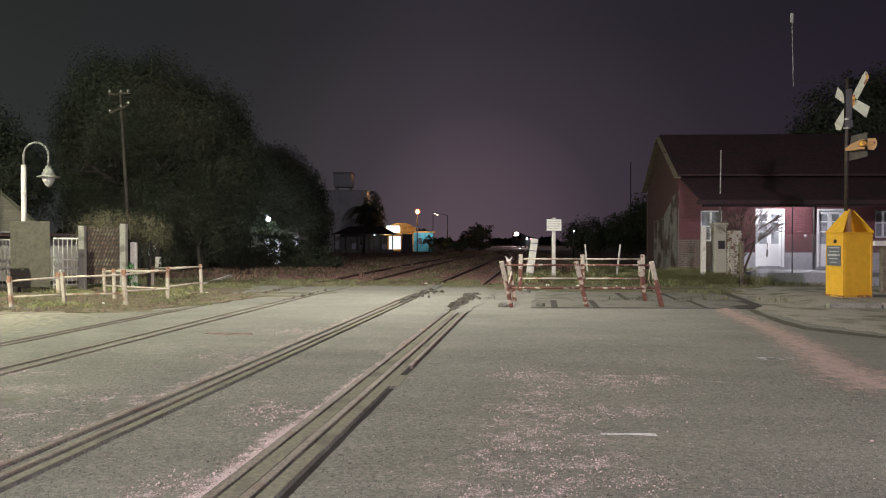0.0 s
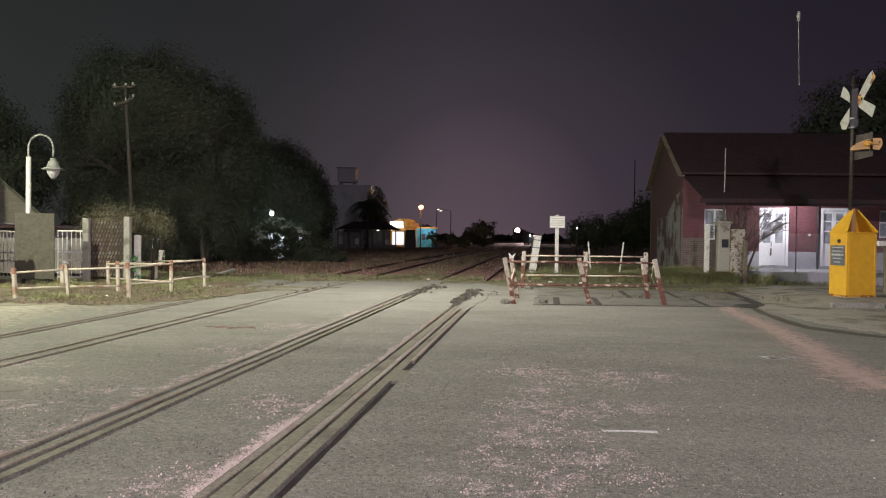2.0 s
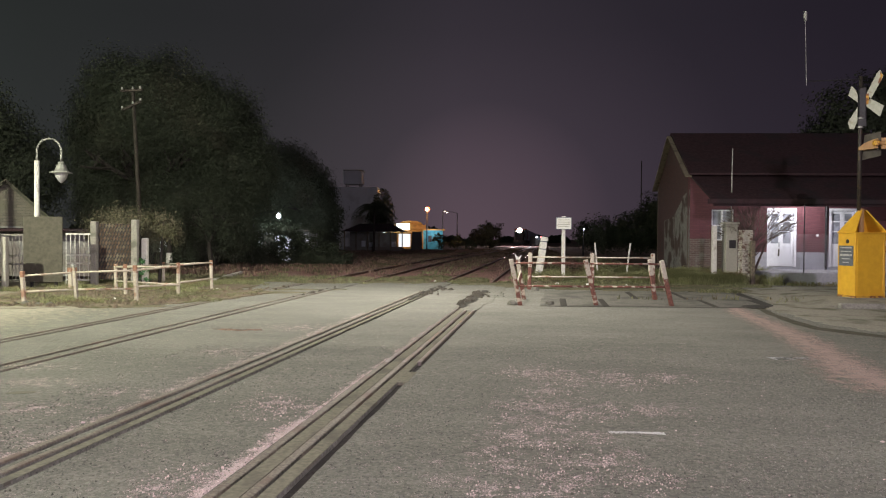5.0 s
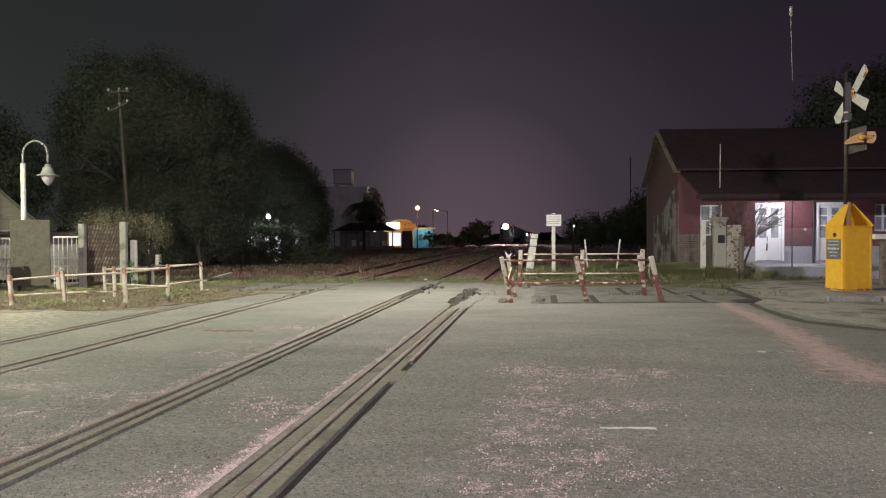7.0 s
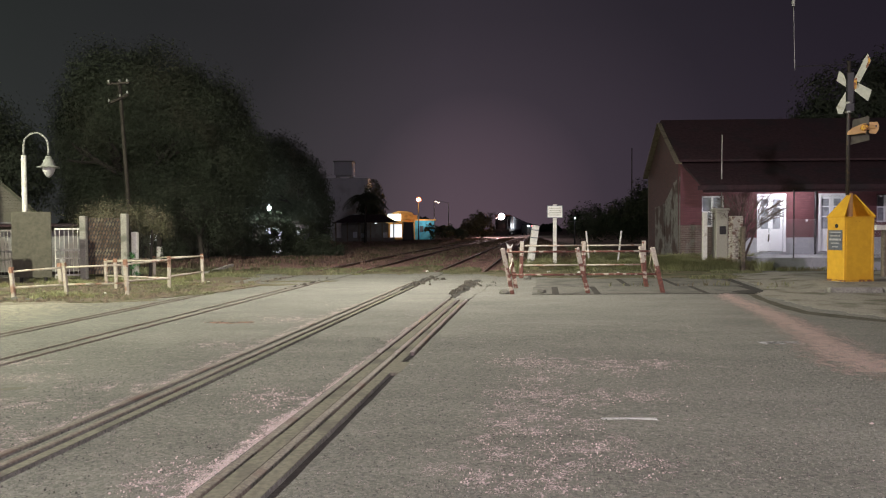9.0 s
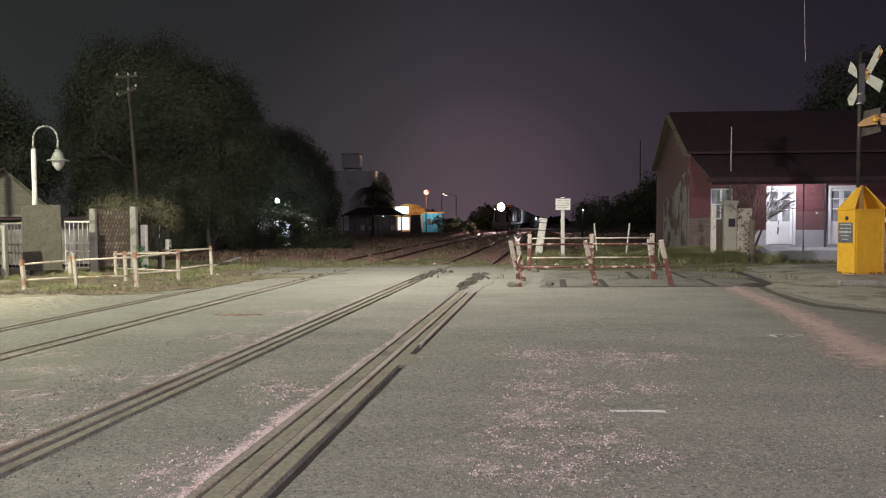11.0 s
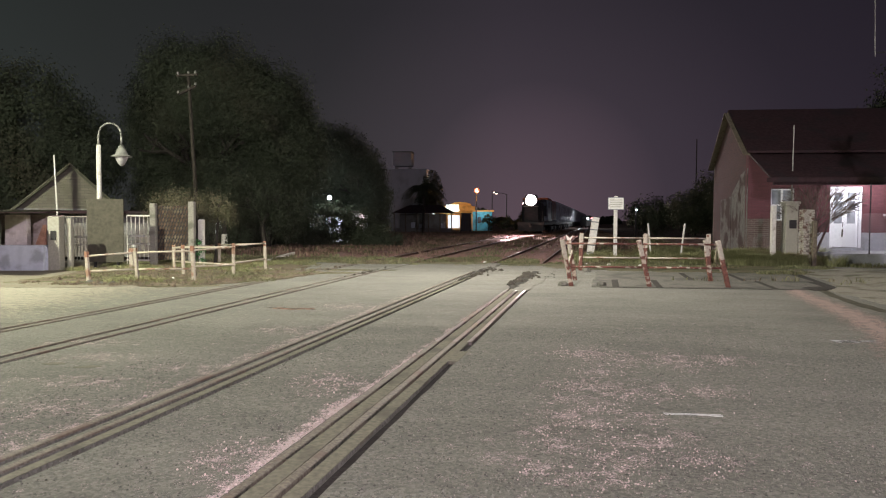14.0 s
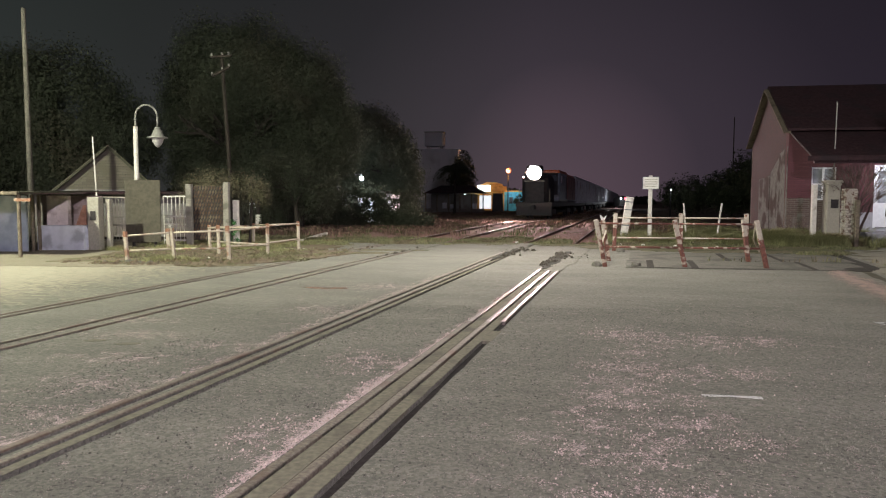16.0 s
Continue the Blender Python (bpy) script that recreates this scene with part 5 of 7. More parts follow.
# ---------------------------------------------------------------- posts and signs beyond the footway
def board_sign():
    s = thing("notice_sign", "small white notice board on a white post", "sign", (4.24, 27.0, 0.10))
    part("post", Geo().box((0, 0, 0.95), (0.14, 0.06, 2.2), None, 0.01), WHITE, s)
    p = part("board", Geo().box((0, -0.04, 2.06), (0.58, 0.025, 0.46), None, 0.004), SIGNWHITE, s, "white board with unreadable lines of writing")
    for dx, dz, sx, sz in ((0, 0.225, 0.60, 0.02), (0, -0.225, 0.60, 0.02), (-0.29, 0, 0.02, 0.43), (0.29, 0, 0.02, 0.43)):
        part("board_edge", Geo().box((dx, -0.045, 2.06 + dz), (sx, 0.034, sz)), SIGNGREY, p, "dark edge strip of the board")
    for i in range(4):
        part("text_bar", Geo().box((0.0, -0.055, 2.19 - i * 0.085), (0.46 - 0.05 * (i % 2), 0.004, 0.028)), INK, p)
    part("cap", Geo().box((0.0, 0, 2.31), (0.14, 0.05, 0.05)), WHITE, s)


board_sign()
lp = thing("leaning_post", "broad white leaning concrete post with dark bands", "post")
shaft = part("shaft", leaning_post(3.33, 27.5, 1.64, 0.25, 0, 0.26), WHITE, lp)
for f in (0.16, 0.34, 0.52, 0.70, 0.88):
    part("band", leaning_post(3.33 + 0.25 * f, 27.5, 0.022, 0.0034, 0, 0.268, 1.64 * f + 0.02), SIGNGREY, shaft, "thin dark band round the post")
single("slanted_rod", leaning_post(5.66, 27.4, 1.42, -0.14, 0, 0.06), WHITE, "thin white leaning stake", "post", "stakes")
single("slanted_rod", leaning_post(6.73, 27.4, 1.42, 0.16, 0, 0.06), WHITE, "thin white stake leaning the other way", "post", "stakes")
PALEWALL = mat("pale_rendered_wall", (0.36, 0.345, 0.28), (0.29, 0.277, 0.225), 0.9, grain=20, stain=2.5, bump=0.004, third=(0.27, 0.255, 0.20), amount=0.46, sharp=0.3)
gp = thing("gate_pillar", "pale rendered gate pillar with a capstone", "pillar", (10.25, 26.2, 0))
part("shaft", Geo().box((0, 0, 1.05), (0.42, 0.40, 2.20), None, 0.015), PALEWALL, gp)
part("capstone", Geo().box((0, 0, 2.19), (0.56, 0.52, 0.08), None, 0.03), PALEWALL, gp)
part("neck_course", Geo().box((0, 0, 2.10), (0.48, 0.47, 0.07), None, 0.02), PALEWALL, gp)
part("plaque", Geo().box((0.02, -0.215, 1.42), (0.24, 0.02, 0.30)), DARKMETAL, gp, "small dark plate")
part("pipe_mast", Geo().tube((0.08, 0.1, 2.2), (0.10, 0.1, 4.95), 0.028, 0.022, 8), LAMPGREY, gp, "thin grey pipe standing on the pillar")
single("white_post", leaning_post(9.64, 26.1, 2.08, 0.0, 0, 0.16), WHITE, "white concrete fence post", "post")
WHITEWASH = mat("flaking_whitewash_on_brick", (0.50, 0.47, 0.39), (0.36, 0.33, 0.27), 0.9, grain=22, stain=7, bump=0.006, third=(0.17, 0.11, 0.085), amount=0.47, sharp=0.08)
pil = thing("brick_pillar", "rough brick pillar with flaking whitewash", "pillar", (10.66, 25.8, -0.05))
part("core", Geo().box((0, 0, 0.98), (0.255, 0.27, 1.98)), WHITEBRICK, pil, "crumbling mortar core")
for row in range(24):
    for k in range(4):
        off = (0.05 if row % 2 else -0.05)
        ln = 0.12 + (off if k % 2 == 0 else -off)
        px, py = ((-0.165 + ln / 2, -0.115), (0.115, -0.165 + ln / 2), (0.165 - ln / 2, 0.115), (-0.115, 0.165 - ln / 2))[k]
        w_, d_ = (ln, 0.11) if k % 2 == 0 else (0.11, ln)
        part("brick", Geo().box((px + rng.uniform(-0.012, 0.012), py + rng.uniform(-0.014, 0.008), 0.04 + row * 0.083), (w_ + 0.05, d_ + 0.03, 0.070), Matrix.Rotation(rng.uniform(-0.05, 0.05), 3, "Z"), 0.012), WHITEWASH, pil)


# ---------------------------------------------------------------- trees and shrubs
def limbs(g, p, d, length, r, depth, out, spread=0.6, lift=0.15):
    """Branching limbs; the ends of the twigs go to out."""
    q = p + d * length
    g.tube(p, q, r, r * 0.72, 6 if depth > 1 else 4, False)
    if depth == 0:
        out.append(q)
        return
    for _ in range(3 if depth > 1 else 2):
        v = (d + Vector((rng.gauss(0, spread), rng.gauss(0, spread), rng.gauss(lift, spread * 0.5)))).normalized()
        limbs(g, q, v, length * rng.uniform(0.62, 0.85), r * 0.66, depth - 1, out, spread, lift)
        if depth <= 2:
            out.append(q)


def crown(blobs, count, size, droop=0.0):
    """Leaves in clumps inside the given lumps (centre, radii)."""
    g = Geo()
    for c, r in blobs:
        share = int(count * (r[0] * r[2]) / sum(b[1][0] * b[1][2] for b in blobs))
        for _ in range(max(share // 26, 1)):
            while True:
                u = Vector((rng.uniform(-1, 1), rng.uniform(-1, 1), rng.uniform(-1, 1)))
                if 0.25 < u.length < 1:
                    break
            w = u.normalized()
            lump = noise.noise((w.x * 2.4 + c[0], w.y * 2.4 + c[1], w.z * 2.4 + c[2]))
            if lump < -0.22 and rng.random() < 0.55:
                continue
            u = w * (u.length ** 0.45) * rng.uniform(0.85, 1.12) * (1.0 + 0.24 * lump)
            if rng.random() < 0.05:
                u *= rng.uniform(1.02, 1.16)
            k = Vector((c[0] + u.x * r[0], c[1] + u.y * r[1], c[2] + u.z * r[2]))
            cs = rng.uniform(0.2, 0.45) * min(1.0, r[0] / 1.8)
            for _ in range(26):
                p = k + Vector([max(-1.15 * cs, min(1.15 * cs, rng.gauss(0, cs))) for _ in range(3)]) - Vector((0, 0, droop * rng.random()))
                if p.z < 0.05:
                    continue
                face = (u.normalized() + Vector((rng.gauss(0, 0.34), rng.gauss(0, 0.34), rng.gauss(0.12, 0.34)))).normalized()
                a = face.cross(Vector((rng.gauss(0, 1), rng.gauss(0, 1), rng.gauss(0, 1)))).normalized()
                b = face.cross(a)
                s = size * rng.uniform(0.6, 1.4)
                g.add([p - b * s * 0.3, p + a * s * 0.5 - b * s * 0.05, p + b * s * 0.3 + a * s * 0.1, p - a * s * 0.5], [(0, 1, 2, 3)])
    return g


def tree(label, place, height, r, blobs, count, size, name="tree", droop=0.0, material=None):
    t = thing(name, label, "tree", group="trees by the tracks")
    g, ends = Geo(), []
    base = Vector(place)
    top = base + Vector((rng.uniform(-0.3, 0.3), 0, height * 0.3))
    g.tube(base - Vector((0, 0, 0.2)), top, r, r * 0.75, 10)
    for k in range(5):
        a = k * 1.257 + rng.random()
        limbs(g, top, Vector((math.cos(a) * 0.6, math.sin(a) * 0.6, 0.9)).normalized(), height * 0.17, r * 0.5, 3, ends)
    part("trunk", g, BARK, t)
    part("crown", crown(blobs, count, size, droop), material or LEAF, t)
    return t


tree("tall dense dark tree behind the fence", (-17.5, 40, 0), 10.5, 0.45,
     [((-17.4, 40, 8.7), (4.1, 3.5, 3.3)), ((-13.9, 40.5, 8.0), (2.7, 2.8, 2.7)), ((-20.2, 41, 6.4), (2.1, 2.5, 3.4)), ((-12.3, 40.5, 5.4), (2.3, 2.3, 2.7)), ((-16, 40.5, 4.2), (3.8, 2.0, 2.3)), ((-18.6, 39.5, 3.2), (2.6, 1.6, 1.8))], 290000, 0.12, droop=0.5)
tree("round dark tree beside the tracks", (-11.6, 51, 0), 7, 0.32,
     [((-12.6, 51, 5.9), (2.7, 2.4, 2.6)), ((-10.7, 51.5, 5.0), (2.0, 2.2, 2.2)), ((-13.8, 50.5, 3.8), (2.4, 2.2, 2.4)), ((-9.8, 51, 3.2), (1.7, 1.6, 1.9)), ((-9.4, 50, 1.2), (1.2, 1.5, 1.2))], 130000, 0.14, droop=0.5)
tree("tall dark tree behind the station roof", (27, 44, 0), 11, 0.4,
     [((26.0, 44, 8.4), (3.8, 3, 3.3)), ((30.5, 45, 8.6), (4.2, 3, 3.8)), ((23.3, 44, 6.8), (2.0, 2, 2.3)), ((27, 44, 5.2), (4.5, 2.5, 2.5))], 60000, 0.2)
tree("low weeping tree by the fence", (-12.0, 35, 0), 4.2, 0.14,
     [((-12.2, 35, 3.0), (1.5, 1.3, 1.2)), ((-11.0, 35.5, 2.3), (1.1, 1.2, 1.2)), ((-13.7, 34.7, 2.6), (1.2, 0.9, 1.0)), ((-13.5, 35.0, 0.7), (0.9, 0.5, 0.7)), ((-13.9, 34.9, 3.3), (1.0, 0.8, 0.7))], 24000, 0.085, droop=0.7)
tree("dark shrubs before the lit house", (-12.9, 41, 0), 1.6, 0.06,
     [((-13.2, 41, 0.9), (1.2, 0.7, 1.0)), ((-11.7, 41.2, 0.35), (0.5, 0.4, 0.4)), ((-10.3, 41.2, 0.3), (0.6, 0.4, 0.35)), ((-8.5, 41, 0.8), (0.9, 0.7, 0.9)), ((-7.4, 42, 0.6), (0.9, 0.6, 0.7)), ((-8.27, 41.6, 1.50), (0.75, 0.5, 0.75)), ((-8.27, 41.6, 0.5), (0.8, 0.5, 0.6)), ((-10.75, 41.0, 0.9), (0.25, 0.3, 0.55)), ((-11.9, 42, 1.5), (0.7, 0.4, 0.5)), ((-9.7, 42, 1.5), (0.6, 0.4, 0.5)), ((-11.0, 42, 1.9), (0.9, 0.4, 0.25)), ((-9.3, 42, 0.8), (0.4, 0.4, 0.6)), ((-11.3, 42.2, 1.1), (1.1, 0.4, 0.7)), ((-12.3, 42.3, 1.4), (0.7, 0.4, 0.7)), ((-9.9, 42.3, 1.4), (0.8, 0.4, 0.6)), ((-10.4, 43.0, 2.0), (1.5, 0.3, 0.4)), ((-9.5, 43.2, 1.1), (0.5, 0.3, 0.9)), ((-12.4, 43.2, 1.0), (0.5, 0.3, 0.9))], 18000, 0.13)
tree("low dark hedge before the lit house", (-10.5, 40.2, 0), 0.9, 0.05,
     [((x, 40.2 + 0.3 * math.sin(x * 2), 0.30 + 0.06 * math.sin(x * 3)), (0.9, 0.5, 0.50 + 0.10 * math.sin(x * 5))) for x in (-15.6, -14.4, -13.2, -12.0, -10.8, -9.6, -8.4, -7.2, -6.4)], 22000, 0.10, "hedge")
tree("dark tree behind the kiosk", (-27, 38, 0), 8, 0.35,
     [((-27.3, 38, 6.6), (3.8, 3, 3.8)), ((-31.5, 39, 6.6), (3.6, 3, 4.0)), ((-24.2, 39, 5.0), (2.3, 2.5, 2.8)), ((-28, 38, 3.4), (4.5, 2.4, 2.6))], 120000, 0.15, droop=0.4)
tree("dark trees beyond the station end", (22, 62, 0), 8, 0.3,
     [((19.5, 62, 3.4), (2.8, 2.5, 2.8)), ((17.0, 64, 2.4), (2.4, 2.2, 1.9)), ((22.5, 62, 4.2), (3.0, 2.5, 3.2)), ((14.5, 70, 2.0), (2.4, 2, 1.6))], 50000, 0.2)
tree("far tree lit orange by the street lamp", (6.2, 118, 0), 5, 0.2,
     [((6.4, 118, 2.2), (2.2, 2, 1.9)), ((4.2, 119, 1.6), (1.5, 1.5, 1.4))], 3000, 0.4, material=DRYLEAF)
def palm(label, place, h, fronds, reach):
    """A slim trunk with arching fronds, each a rib with drooping leaflets."""
    t = thing("palm_tree", label, "tree", place, group="trees by the tracks")
    part("trunk", Geo().tube((0, 0, -0.1), (0.08, 0, h), 0.16, 0.11, 9), BARK, t)
    g = Geo()
    for k in range(fronds):
        a, up, ln = k * 2.4 + rng.uniform(-0.3, 0.3), rng.uniform(-0.1, 1.2), reach * rng.uniform(0.8, 1.1)
        last = None
        for i in range(9):
            q = i / 8
            p = Vector((math.cos(a) * ln * q, math.sin(a) * ln * q, h + ln * (up * q - (0.55 + 0.75 * up) * q * q)))
            if last is not None:
                g.tube(last, p, 0.025 * (1.1 - q), 0.02 * (1.05 - q) + 0.004, 4, False)
                for sd in (-1, 1):
                    for e in (0.25, 0.75):
                        m = last + (p - last) * e
                        w = Vector((-math.sin(a) * sd * 0.42, math.cos(a) * sd * 0.42, -0.38)) * (1.1 - 0.6 * q) + (p - last) * 0.5
                        d = (p - last).normalized() * 0.045
                        g.add([m - d, m + d, m + w], [(0, 1, 2)])
            last = p
    part("crown", g, LEAF, t)
    return t


def willow(label, place, h, reach, strands):
    """A thin trunk with arching limbs, from which strands of slim leaves hang."""
    t = thing("weeping_tree", label, "tree", place, group="trees by the tracks")
    wood, leaves = Geo(), Geo()
    wood.tube((0, 0, -0.1), (0.1, 0, h * 0.55), 0.13, 0.08, 9)
    for k in range(strands):
        a, out, top = rng.random() * 6.28, reach * rng.random() ** 0.6, h * rng.uniform(0.72, 1.0)
        tip = Vector((math.cos(a) * out, math.sin(a) * out * 0.7, top - 0.45 * out * out / reach))
        if k % 12 == 0:
            mid = Vector((tip.x * 0.45, tip.y * 0.45, top + 0.05))
            wood.tube((0.1, 0, h * 0.5), mid, 0.045, 0.025, 5, False)
            wood.tube(mid, tip, 0.025, 0.01, 5, False)
        drop, sway = tip.z * rng.uniform(0.35, 0.92), rng.gauss(0, 0.12)
        n = int(drop / 0.055) + 4
        for i in range(n):
            q = i / n
            p = tip + Vector((math.cos(a) * 0.18 * q + sway * q, math.sin(a) * 0.12 * q, -drop * q)) + Vector([rng.gauss(0, 0.02) for _ in range(3)])
            b = rng.random() * 6.28
            d, w = Vector((math.cos(b) * 0.05, math.sin(b) * 0.05, -0.11)), Vector((-math.sin(b) * 0.014, math.cos(b) * 0.014, 0))
            leaves.add([p, p + d * 0.45 + w, p + d, p + d * 0.45 - w], [(0, 1, 2, 3)])
    part("trunk", wood, BARK, t)
    part("crown", leaves, WILLOWLEAF, t)
    return t


WILLOWLEAF = mat("grey_green_hanging_leaves", (0.15, 0.152, 0.112), (0.105, 0.108, 0.08), 0.85, grain=6, stain=0.5, third=(0.17, 0.15, 0.11), amount=0.4, island=0.3, thin=0.4)
willow("grey-green weeping tree with hanging strands behind the fence", (-12.50, 37.0, 0), 3.1, 1.75, 620)
willow("small weeping tree with grey-green strands by the fence", (-14.56, 36.0, 0), 2.7, 1.2, 330)
palm("slim palm with drooping fronds by the pavilion", (-8.75, 78, 0), 5.0, 44, 2.5)
tree("slim dark tree beside the pale block", (-9.5, 95, 0), 7.5, 0.16,
     [((-9.4, 95, 5.6), (1.4, 1.2, 2.4)), ((-9.0, 95, 3.4), (1.2, 1.0, 1.4)), ((-10.3, 95, 4.4), (1.2, 1.0, 1.6))], 9000, 0.22)
tree("dark shrubs before the blue wall", (-1.9, 97, 0), 2.6, 0.08,
     [((-1.7, 97, 1.3), (1.0, 1.0, 1.0)), ((0.6, 97, 1.1), (1.4, 1.2, 0.9)), ((2.2, 98, 0.8), (1.3, 1.2, 0.7))], 1500, 0.28)
trunk = thing("whitewashed_trunk", "old tree trunk with a whitewashed foot", "tree trunk", (-13.98, 34.6, 0))
part("bole", Geo().lathe((0, 0, -0.1), [(0.16, 0.0), (0.14, 0.3), (0.12, 1.0), (0.11, 2.2)], 12), BARK, trunk, smooth=True)
part("limewash", Geo().lathe((0, 0, 0.02), [(0.22, 0.0), (0.165, 0.16), (0.15, 0.42), (0.142, 0.72)], 12), WHITE, trunk, "flaking limewash round the foot", True)
hut = thing("dark_hut", "small black tapering sheet-metal hut by the tracks", "hut", (-4.58, 90, 0))
part("wall", Geo().add([(-0.72, -0.7, 0), (0.72, -0.7, 0), (0.72, 0.7, 0), (-0.72, 0.7, 0), (-0.55, -0.6, 2.3), (0.62, -0.6, 2.3), (0.62, 0.6, 2.3), (-0.55, 0.6, 2.3)],
     [(0, 1, 5, 4), (1, 2, 6, 5), (2, 3, 7, 6), (3, 0, 4, 7), (4, 5, 6, 7), (3, 2, 1, 0)]), DARKMETAL, hut)
part("roof", Geo().box((0.03, 0, 2.34), (1.34, 1.4, 0.08)), DARKMETAL, hut)


def bare_shrub():
    s = thing("bare_shrub", "leafless shrub with fine upright twigs by the fence", "shrub", (11.35, 26.3, 0))
    g, ends = Geo(), []
    g.tube((-0.25, 0, -0.1), (-0.2, 0, 1.5), 0.09, 0.07, 8)
    g.tube((-0.22, 0.02, 0.2), (0.25, -0.05, 1.45), 0.05, 0.035, 7)
    for k in range(34):
        d = Vector((rng.uniform(-1.5, 1.5), rng.uniform(-0.3, 0.2), 1.15)).normalized()
        limbs(g, Vector((-0.2 + 0.05 * rng.random(), 0, rng.uniform(0.8, 1.6))), d, rng.uniform(0.48, 0.76), 0.018, 3, ends, 0.30, -0.02)
    part("branching", g, TWIG, s)


bare_shrub()
GREENLEAF = mat("fresh_green_leaves", (0.07, 0.20, 0.06), (0.05, 0.14, 0.045), 0.7, grain=6, stain=2, island=0.25)
gs = thing("green_shrub", "small fresh green shrub behind the lattice screen", "shrub")
part("leaves", crown([((-9.75, 22.0, 0.45), (0.22, 0.2, 0.38)), ((-9.95, 22.1, 0.85), (0.12, 0.12, 0.25))], 900, 0.06), GREENLEAF, gs)
part("stem", Geo().tube((-9.75, 22.0, -0.05), (-9.8, 22.02, 0.6), 0.015, 0.008, 6), BARK, gs)


def pebble_stone(x, y, s, material, label, name="loose_stone", category="stone"):
    """A single irregular lump lying on the ground."""
    g = Geo().lathe((0, 0, 0), [(0.8, 0.0), (1.0, 0.25), (0.8, 0.6), (0.35, 0.8)], 9)
    g.v = [(x + s * a * (1 + 0.4 * noise.noise((a + x, b, c + y))), y + s * 0.8 * b * (1 + 0.4 * noise.noise((a, b + x, c))), s * c * (1 + 0.3 * noise.noise((a * 2, b * 2, x)))) for a, b, c in g.v]
    return single(name, g, material, label, category, group="loose stones and scraps")


pebble_stone(3.33, 5.45, 0.015, PEBBLE, "small pale stone lying on the asphalt")
pebble_stone(-3.03, 5.74, 0.019, PEBBLE, "small pale stone lying beside the track")
pebble_stone(0.42, 4.35, 0.015, PEBBLE, "pinkish stone lying on the asphalt")
pebble_stone(1.28, 5.95, 0.013, PEBBLE, "pinkish stone lying on the asphalt")
for x, y, s in ((-9.5, 15.55, 0.10), (-9.2, 15.5, 0.07), (-8.9, 15.45, 0.09), (-9.75, 15.6, 0.06), (-10.2, 15.7, 0.05), (-7.9, 15.35, 0.05)):
    pebble_stone(x, y, s, SLAB, "grey lump of broken concrete on the verge", "concrete_lump", "stone")
for x, y, s in ((3.6, 24.2, 0.08), (4.6, 24.0, 0.07), (5.9, 23.9, 0.05), (2.9, 24.6, 0.06), (-8.2, 17.0, 0.06), (-7.6, 18.9, 0.05), (-9.3, 16.6, 0.07), (-6.9, 20.6, 0.05), (-0.6, 25.1, 0.06)):
    pebble_stone(x, y, s, SIGNWHITE, "crumpled white litter lying in the grass", "litter_scrap", "litter")


